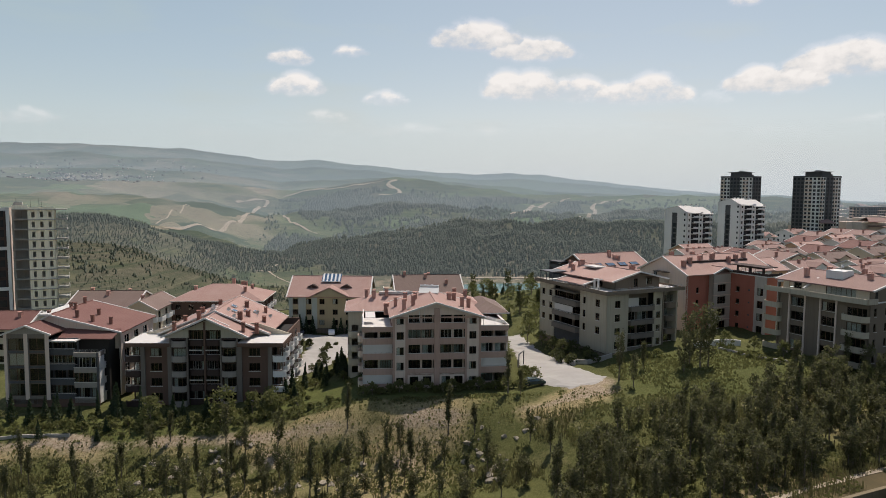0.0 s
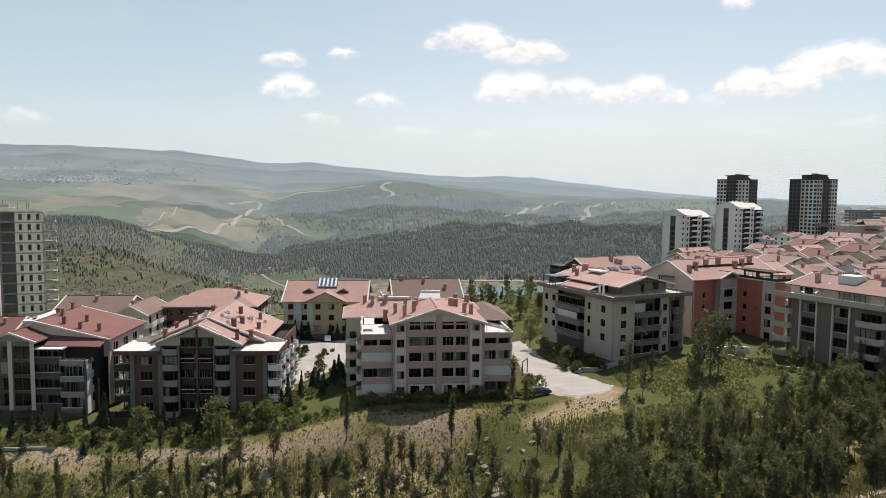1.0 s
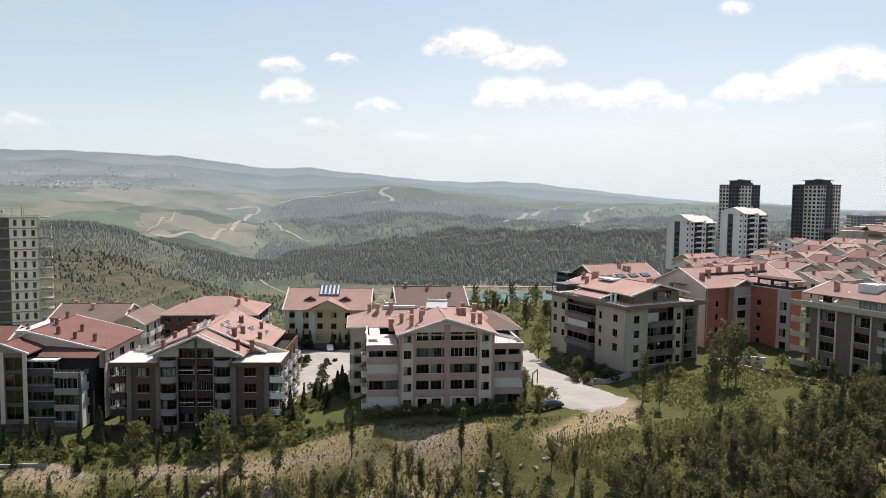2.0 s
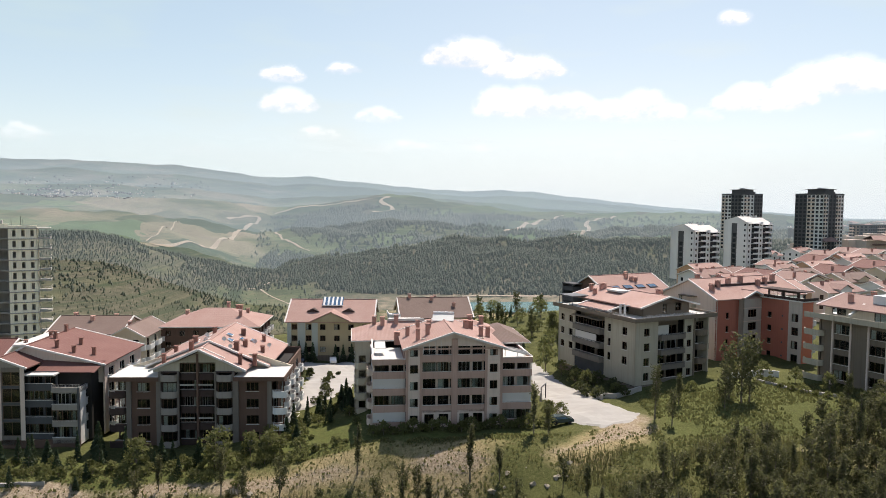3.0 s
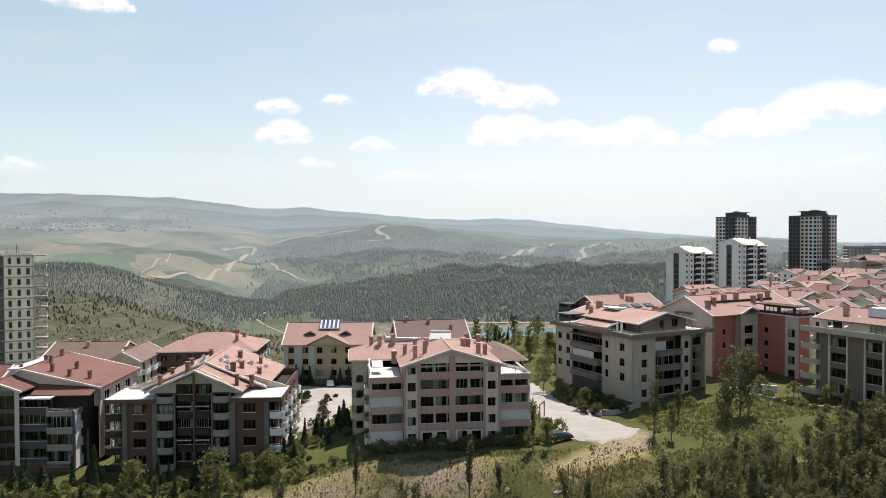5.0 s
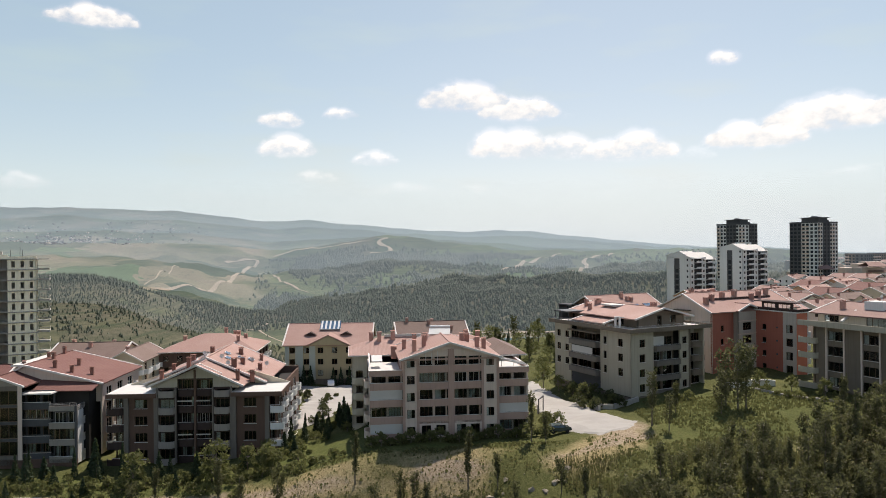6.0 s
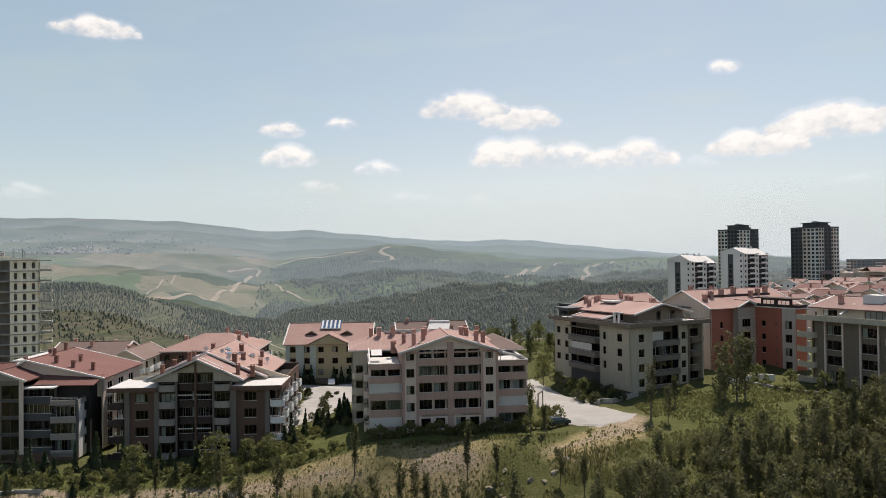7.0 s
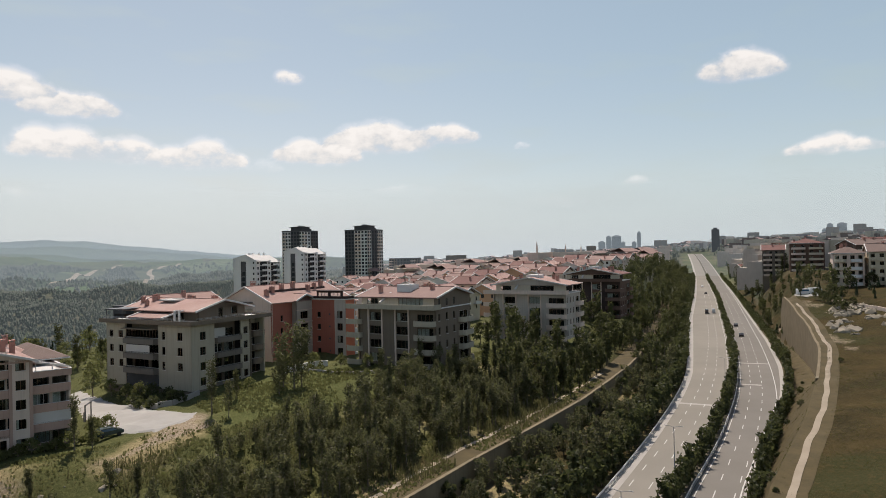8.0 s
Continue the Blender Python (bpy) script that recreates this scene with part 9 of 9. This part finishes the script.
def far_woods():
    rng = np.random.RandomState(11)
    n = 300000
    az, r = rng.uniform(-42, 34, n), np.sqrt(rng.uniform(430.0 ** 2, 2350.0 ** 2, n))
    az[:22000], r[:22000] = rng.uniform(33, 76, 22000), rng.uniform(480, 2300, 22000)
    x, y = r * np.sin(np.radians(az)), r * np.cos(np.radians(az))
    c1 = curve(az, [(-50, 950), (-24, 900), (-14, 1050), (-8, 1250), (20, 1250), (30, 1500)])
    lakeside = ((x - 118) / 150) ** 2 + ((y - 782) / 78) ** 2
    clump = rolling(x, y, 120, 3) + 0.7 * rolling(x, y, 45, 4)
    p = np.where((r > 880) & (r < c1 + 30) & (az > -9), 1.15 + 0.40 * clump, 0.0)
    left = np.where((az <= -9) & (r < c1 + 100 + 120 * ss((-13 - az) / 4)) & (r > 470), 0.26 + 0.55 * ss((660 - r) / 60) + 0.42 * clump + 1.6 * ss((r - c1 + 190) / 90) * ss((-21.5 - az) / 2.5) + 0.75 * ss((az + 22) / 4) * ss((r - 640) / 120), 0.0)
    beyond = np.where(r > c1 + 40, (0.12 + 1.5 * np.clip(rolling(x, y, 420, 5) + 0.35 * clump + 0.15, 0, 1.2)) * ss((az + 15) / 3) * (1 - 0.5 * ss((az - 3) / 5)) * ss((2250 - r) / 200), 0.0)
    slope = np.where((r > 430) & (r < 720) & (az > -9), 0.28 + 0.25 * clump, 0.0)
    p = np.clip(p + left + beyond + slope, 0, 1.5) * (lakeside > 1.15) * np.where(az > 28, 0.4, 1.0)
    p = p * off_tracks(x, y, 34.0)
    p = p * (1 - 0.97 * valley_meadow(x, y))
    d, _ = road_frame(x, y)
    p = np.where(az > 32, (0.8 + 0.7 * clump) * (np.abs(d) > 26), p)
    keep = rng.uniform(0, 1, n) < p * np.where(r < 860, 1.0, np.where(r < 1300, 0.66, 0.5))
    x, y, r = x[keep], y[keep], r[keep]
    z = land(x, y)
    k = len(x)
    h = rng.uniform(3.6, 8.4, k) * np.where((r < 850) | (np.degrees(np.arctan2(x, y)) < -9), 0.78, 1.0)
    h = h * np.where(r > 1300, 1.35, np.where(r < 660, 0.32, np.where(r < 860, 0.55, 1.0)))
    w = h * rng.uniform(0.22, 0.36, k) * np.where(r > 1300, 1.9, np.where(r < 760, 1.7, 1.15))
    a0 = rng.uniform(0, 6.283, k)
    m = 4
    V = np.zeros((k, 2 * m + 2, 3))
    for i in range(m):
        a = a0 + 6.2832 * i / m
        j = rng.uniform(0.75, 1.2, k)
        V[:, i] = np.stack([x + w * j * np.cos(a), y + w * j * np.sin(a), z + 0.1 * h], 1)
        V[:, m + i] = np.stack([x + 0.62 * w * j * np.cos(a + 0.6), y + 0.62 * w * j * np.sin(a + 0.6), z + 0.48 * h], 1)
    V[:, 2 * m] = np.stack([x, y, z + 0.68 * h], 1)
    V[:, 2 * m + 1] = np.stack([x, y, z + h], 1)
    F = []
    for i in range(m):
        F += [(i, (i + 1) % m, 2 * m), (m + i, m + (i + 1) % m, 2 * m + 1)]
    F = (np.array(F)[None] + (np.arange(k) * (2 * m + 2))[:, None, None]).reshape(-1, 3)
    me = bpy.data.meshes.new("woodland")
    me.vertices.add(k * (2 * m + 2))
    me.vertices.foreach_set("co", V.ravel())
    me.loops.add(F.size)
    me.loops.foreach_set("vertex_index", F.ravel())
    me.polygons.add(len(F))
    me.polygons.foreach_set("loop_start", np.arange(0, F.size, 3))
    me.polygons.foreach_set("loop_total", np.full(len(F), 3))
    me.update(calc_edges=True)
    me.materials.append(M["leaf_wood"])
    tagged(new("woodland", me), "dark conifer woods on the valley hills", "woods", kind="stuff")
    return k


far_woods()

# ---- tracks over the far hills ----
def track(pts, width, label, mat="dirt", lift=0.5, name="dirt_track"):
    p = np.array(pts, float)
    for _ in range(2):
        q = np.empty((2 * len(p) - 2, 2))
        q[0::2], q[1::2] = 0.75 * p[:-1] + 0.25 * p[1:], 0.25 * p[:-1] + 0.75 * p[1:]
        p = np.vstack([p[:1], q, p[-1:]])
    d = np.r_[0, np.cumsum(np.hypot(*np.diff(p, axis=0).T))]
    s = np.linspace(0, d[-1], max(12, int(d[-1] / max(2.0, width))))
    c = np.stack([np.interp(s, d, p[:, 0]), np.interp(s, d, p[:, 1])], 1)
    t = np.gradient(c, axis=0)
    t /= np.hypot(t[:, 0], t[:, 1])[:, None]
    nrm = np.stack([-t[:, 1], t[:, 0]], 1)
    w = width * (0.5 + 0.08 * np.sin(s * 0.7 / width))
    cols = [c + nrm * (w * f)[:, None] for f in (-1, 0, 1)]
    bm = bmesh.new()
    rows = []
    Zs = [land(q[:, 0], q[:, 1]) for q in cols]
    for i in range(len(s)):
        rows.append([bm.verts.new((cols[k][i, 0], cols[k][i, 1], Zs[k][i] + lift)) for k in range(3)])
    for a, b in zip(rows[:-1], rows[1:]):
        for i in range(2):
            bm.faces.new((a[i + 1], a[i], b[i], b[i + 1]))
    bmesh.ops.recalc_face_normals(bm, faces=bm.faces)
    tagged(new(name, mesh_of(name, bm, M[mat])), label, "track", kind="structure")


track(FAR_TRACKS[0], 10, "pale dirt road climbing the far hill", lift=1.5)
track(FAR_TRACKS[1], 13, "pale winding dirt road on the far hill", lift=1.5)
track(FAR_TRACKS[2], 13, "pale dirt road on the green far hill", lift=1.5)
track(FAR_TRACKS[3], 12, "pale dirt road on the green far slope", lift=1.5)
track(FAR_TRACKS[4], 3, "faint dirt road over the brown far fields", lift=1.2)
track(FAR_TRACKS[5], 6, "faint dirt road below the green far field", lift=1.2)
track([(-224, 878), (-203, 826), (-185, 793), (-170, 770), (-120, 700)], 2.4, "pale lane in the valley meadow", lift=0.6)
track([(-233, 857), (-221, 893), (-219, 940)], 2.4, "pale lane up the valley", lift=0.6)
track([(30, 868), (60, 872), (118, 866), (180, 868), (260, 850)], 7, "pale shore track beside the reservoir", lift=0.8)
track([(-160, 390), (-110, 330), (-60, 290), (-52, 262), (-70, 245)], 5, "pale lane behind the houses", lift=0.3)


def village():
    rng = random.Random(9)
    for mat, n, nm in (("offwhite", 130, "village_houses"), ("tiles_brown", 200, "village_roofs")):
        bm = bmesh.new()
        pts = [(radians(rng.gauss(-27.5, 2.6)), rng.uniform(2420, 3050)) for _ in range(n)] + [(radians(rng.uniform(-36, -18)), rng.uniform(2900, 3700)) for _ in range(n // 3)]
        X, Y = np.array([r * math.sin(a) for a, r in pts]), np.array([r * math.cos(a) for a, r in pts])
        Z = land(X, Y)
        for x, y, z in zip(X, Y, Z):
            w, h = rng.uniform(5, 9), rng.uniform(3, 6)
            box(bm, x - w / 2, x + w / 2, y - w / 2, y + w / 2, z - 2, z + h)
        tagged(new(nm, mesh_of(nm, bm, M[mat])), "tiny far village houses under the ridge", "village", kind="stuff")


village()


# ---- yards, forecourt and loose things by the houses ----
def paved(name, pts, label, mat="paving", lift=0.10):
    bm = bmesh.new()
    X, Y = [p[0] for p in pts], [p[1] for p in pts]
    f = bm.faces.new([bm.verts.new((x, y, 0)) for x, y in pts])
    bmesh.ops.triangulate(bm, faces=[f])
    for _ in range(5):
        bmesh.ops.subdivide_edges(bm, edges=[e for e in bm.edges if e.calc_length() > 2.0], cuts=1)
        bmesh.ops.triangulate(bm, faces=bm.faces[:])
    co = np.array([v.co[:2] for v in bm.verts])
    z = land(co[:, 0], co[:, 1])
    for v, h in zip(bm.verts, z):
        v.co.z = h + lift
        if v.is_boundary:
            v.co.x += 0.45 * math.sin(2.1 * v.co.y + v.co.x)
            v.co.y += 0.45 * math.sin(1.7 * v.co.x)
            v.co.z = h - 0.2
    bmesh.ops.recalc_face_normals(bm, faces=bm.faces)
    tagged(new(name, mesh_of(name, bm, M[mat])), label, "pavement", kind="structure")


paved("forecourt", [(17.0, 185.0), (16.5, 165.0), (16.8, 148.0), (17.2, 138.5), (20.0, 131.8), (24.5, 128.6), (30.5, 129.2), (33.0, 134.5), (28.5, 143.5), (26.3, 153.0), (23.0, 163.0), (21.0, 185.0)], "sunlit pale concrete forecourt between the houses", "bright_paving", 0.16)
paved("yard", [(-34.5, 155.0), (-31.6, 155.0), (-31.2, 168.0), (-31.0, 180.0), (-27.6, 180.0), (-25.6, 164.0), (-23.5, 164.0), (-23.0, 180.0), (-22.6, 193.5), (-44.5, 193.5), (-44.5, 186.5), (-36.4, 184.0)], "pale concrete yard and ramp between the houses", "bright_paving", 0.16)


def low_wall(pts, h, w, label, mat="paving", name="low_wall"):
    bm = bmesh.new()
    for p, q in zip(pts[:-1], pts[1:]):
        n = max(1, int(math.hypot(q[0] - p[0], q[1] - p[1]) / 2.0))
        for i in range(n):
            a = (p[0] + (q[0] - p[0]) * i / n, p[1] + (q[1] - p[1]) * i / n)
            c = (p[0] + (q[0] - p[0]) * (i + 1) / n, p[1] + (q[1] - p[1]) * (i + 1) / n)
            bar(bm, (*a, land_at(*a) + h / 2 - 0.1), (*c, land_at(*c) + h / 2 - 0.1), w, h + 0.2)
    tagged(new(name, mesh_of(name, bm, M[mat])), label, "wall", kind="structure")


low_wall([(27.5, 146.5), (31.0, 145.2), (37.0, 149.0)], 1.0, 0.35, "pale low retaining wall by the corner house")
low_wall([(28.2, 144.6), (27.5, 146.5)], 1.0, 0.35, "pale low wall end")
low_wall([(60.0, 148.6), (64.5, 144.8), (70.0, 137.5)], 0.5, 0.4, "pale garden kerb wall beside the meadow")
low_wall([(56.0, 152.8), (63.0, 154.6), (66.5, 152.5)], 1.3, 0.4, "pale terrace wall of the red house", "white")
low_wall([(-82, 119.8), (-66.0, 119.9)], 0.45, 0.3, "pale kerb wall below the garden")

low_wall([(250, 131), (246, 124.9), (240.3, 115.2), (234.2, 106.4), (229, 98)], 1.2, 0.4, "pale garden wall above the bare slope", "offwhite")
paved("parking_pad", [(253.5, 147.5), (259, 152.5), (267.5, 149), (266, 141), (259, 138.5), (255, 141.5)], "pale paved parking pad above the road wall", "bright_paving", 0.2)
for x, y, k, s in ((249.5, 135.0, 0, 0.55), (246.5, 131.0, 2, 0.6), (243.5, 128.5, 0, 0.5), (239.0, 124.0, 2, 0.7), (235.0, 120.5, 1, 0.5), (231.5, 117.0, 2, 0.55), (241.0, 119.0, 0, 0.45), (252.0, 127.5, 3, 0.5), (257.0, 133.0, 0, 0.6), (263.0, 136.5, 2, 0.6)):
    plant(BROAD[k], x, y, land_at(x, y), 67 * x, s, "dense dark tree above the bare slope", "trees above the slope")


def gate_frame():
    x, y = 16.4, 146.0
    b = thing("gate_frame", pose(x, y, land_at(x, y) + 0.3, 0, 0, 66), "dark steel gate frame at the forecourt", "gate")
    for u in (0.0, 3.4):
        part("post", boxes((u, u + 0.18, -0.09, 0.09, 0, 3.0)), M["dark_metal"], b)
    part("lintel", boxes((0.0, 3.58, -0.09, 0.09, 2.8, 3.0)), M["dark_metal"], b)
    part("side_panel", boxes((-0.9, 0.0, -0.03, 0.03, 0.2, 1.9)), M["dark_metal"], b)


gate_frame()


def car(x, y, z, yaw, paint, label, van=False):
    b = thing("car" if not van else "van", pose(x, y, z, 0, 0, yaw), label, "car" if not van else "van", "")
    L, H = (4.3, 1.45) if not van else (5.4, 2.3)
    prof = [(0.0, 0.35), (L, 0.35), (L, 0.75), (L - 0.1, 0.92), (L * 0.76, 1.0), (L * 0.62, H), (L * 0.18, H), (L * 0.04, 0.98), (0.0, 0.9)] if not van else [(0.0, 0.35), (L, 0.35), (L, 1.0), (L - 0.7, 1.25), (L - 1.3, H), (0.1, H), (0.0, H - 0.2)]
    bm = bmesh.new()
    prism(bm, prof, -0.85, 0.85)
    bmesh.ops.bevel(bm, geom=bm.edges[:], offset=0.08, segments=2, affect="EDGES")
    body = part("body", bm, M[paint], b)
    g = bmesh.new()
    if not van:
        prism(g, [(L * 0.10, 1.0), (L * 0.72, 1.0), (L * 0.605, H - 0.1), (L * 0.2, H - 0.1)], -0.862, 0.862)
        plate(g, [(L * 0.745, -0.7, 1.04), (L * 0.745, 0.7, 1.04), (L * 0.635, 0.62, H - 0.06), (L * 0.635, -0.62, H - 0.06)], 0.02)
    else:
        prism(g, [(L * 0.2, 1.35), (L - 1.0, 1.35), (L - 1.32, H - 0.3), (L * 0.2, H - 0.3)], -0.862, 0.862)
    part("glasshouse", g, M["panel"], b, "dark car windows")
    for u in (L * 0.18, L * 0.8):
        for s in (-1, 1):
            w = bmesh.new()
            tube(w, (u, s * 0.72, 0.32), (u, s * 0.90, 0.32), 0.32, 0.32, 12)
            part("wheel", w, M["rubber"], b)


M["car_white"] = surface("white_car_paint", (0.70, 0.70, 0.70), (0.76, 0.76, 0.76), rough=0.25, strength=0.02, spec=0.5)
M["car_dark"] = surface("dark_car_paint", (0.03, 0.03, 0.035), (0.05, 0.05, 0.055), rough=0.25, strength=0.02, spec=0.5)
M["car_green"] = surface("dark_green_car_paint", (0.035, 0.05, 0.05), (0.05, 0.07, 0.07), rough=0.25, strength=0.02, spec=0.5)
car(-30.6, 189.0, land_at(-29, 189) + 0.3, 100, "car_white", "white car parked in the yard")
car(-39.2, 189.4, land_at(-38, 189) + 0.3, 95, "car_dark", "dark car parked in the yard")
car(15.9, 132.4, land_at(18, 132.6) + 0.25, 12, "car_green", "dark green car parked beside the shrubs")
for s, o, p, v, lab in ((560, 5.0, "car_dark", True, "dark van on the carriageway"), (563, 1.5, "car_white", True, "white van on the carriageway"), (690, 4.5, "car_dark", False, "dark car far down the carriageway"), (470, -8.2, "car_dark", False, "dark car on the far lane"), (505, -7.4, "car_dark", False, "dark car in the middle lane"), (760, 6, "car_white", False, "pale car far down the carriageway")):
    x, y, z, a = road_point(s, o)
    car(x, y, z + 0.01, a, p, lab, v)
for k, (x, y) in enumerate(((256.8, 146.0), (261.0, 143.6))):
    car(x, y, land_at(x, y) + 0.1, -30, "car_white", "white van parked above the wall", True)


def rocks(n, region, keep, smax, label):
    rng = random.Random(13)
    bm = bmesh.new()
    pts = [(rng.uniform(*region[:2]), rng.uniform(*region[2:])) for _ in range(n * 6)]
    X, Y = np.array([p[0] for p in pts]), np.array([p[1] for p in pts])
    d, _ = road_frame(X, Y)
    ok, Z, c = keep(X, Y, d), land(X, Y), 0
    for k in range(len(pts)):
        if not ok[k] or c >= n:
            continue
        c += 1
        s = smax * rng.random() ** 2 + 0.12
        q = bmesh.ops.create_icosphere(bm, subdivisions=1, radius=s, matrix=Matrix.Translation((X[k], Y[k], Z[k] - s * 0.1)))
        for v in q["verts"]:
            v.co += Vector((rng.uniform(-1, 1), rng.uniform(-1, 1), rng.uniform(-1, 0.6))) * s * 0.35
    tagged(new("rocks", mesh_of("rocks", bm, M["rock"])), label, "rocks", kind="stuff")


rocks(160, (-60, 20, 104, 120), lambda X, Y, d: rolling(X, Y, 18, 2) > 0.2, 0.7, "pale scattered stones on the slope")
rocks(210, (196, 243, 98, 124), lambda X, Y, d: (d < -29) & (d > -62) & (rolling(X, Y, 16, 3) > 0.0), 1.5, "pale broken rock on the hillside")


def grass_tufts():
    """Tall weeds and grass over the rough ground, uncountable."""
    rng = np.random.RandomState(4)
    for nm, reg, n, hmin, hmax, mat, lab in (("tall_grass", (-85, 125, 78, 148), 100000, 0.12, 0.45, "weed", "rough green weeds on the slope"), ("dry_grass", (-85, 40, 100, 132), 30000, 0.08, 0.20, "straw", "dry straw-coloured grass on the slope"), ("brushwood", (-85, 125, 82, 121), 75000, 0.5, 1.5, "brush", "brown dead stalks and tall weeds between the young trees"), ("hill_grass", (70, 260, 10, 150), 90000, 0.06, 0.17, "hill_weed", "dull dry grass on the hill across the road")):
        x, y = rng.uniform(reg[0], reg[1], n), rng.uniform(reg[2], reg[3], n)
        d, _ = road_frame(x, y)
        k = (rolling(x, y, 22, 1) + 0.6 * rolling(x, y, 7, 2) > -0.55) & ((d > curve(np.hypot(x, y), TERRACE) - 0.4) if nm != "hill_grass" else (d < -curve(np.hypot(x, y), RIGHT_EDGE) - 1.8) & ((d > -curve(np.hypot(x, y), BANK) - 2.4) | (d < -curve(np.hypot(x, y), BANK) - 3.9)))
        y1 = curve(x, [(-110, 121), (-20, 126), (20, 128), (45, 136), (70, 140)])
        k &= (y < y1 + 1) | (x > 34)
        if nm == "brushwood":
            k &= (rolling(x, y, 30, 4) + 0.5 * rolling(x, y, 9, 5) > 0.0) & (y < y1 - 9 + 4 * rolling(x, y, 25, 6))
        if nm == "tall_grass":
            k &= (np.abs(y - y1 + 4.5) > 3.5) | (x > 32) | (rng.uniform(0, 1, n) < 0.25)
        k &= ~((x > 16) & (x < 33.5) & (y > 128) & (y < 140 + 0.2 * x))
        x, y = x[k], y[k]
        z, h, a = land(x, y), rng.uniform(hmin, hmax, len(x)), rng.uniform(0, 6.283, len(x))
        w = h * (rng.uniform(0.35, 0.8, len(x)) if nm != "brushwood" else rng.uniform(0.02, 0.05, len(x)))
        ca, sa = np.cos(a) * w, np.sin(a) * w
        V = np.stack([np.stack([x - ca, y - sa, z - 0.05], 1), np.stack([x + ca, y + sa, z - 0.05], 1), np.stack([x + ca * 0.5 + sa * 0.3, y + sa * 0.5, z + h], 1), np.stack([x - ca * 0.6, y - sa * 0.6 + ca * 0.3, z + h * 0.8], 1)], 1).reshape(-1, 3)
        F = np.arange(len(V)).reshape(-1, 4)
        me = bpy.data.meshes.new(nm)
        me.from_pydata(V.tolist(), [], F.tolist())
        me.materials.append(M[mat])
        tagged(new(nm, me), lab, "grass", kind="stuff")


M["brush"] = leaf_material("dead_stalks", (0.062, 0.046, 0.026), (0.150, 0.118, 0.066), (0.080, 0.070, 0.034), 0.5)
M["straw"] = leaf_material("dry_straw", (0.20, 0.160, 0.078), (0.34, 0.270, 0.145), (0.19, 0.170, 0.072), 0.6)
grass_tufts()
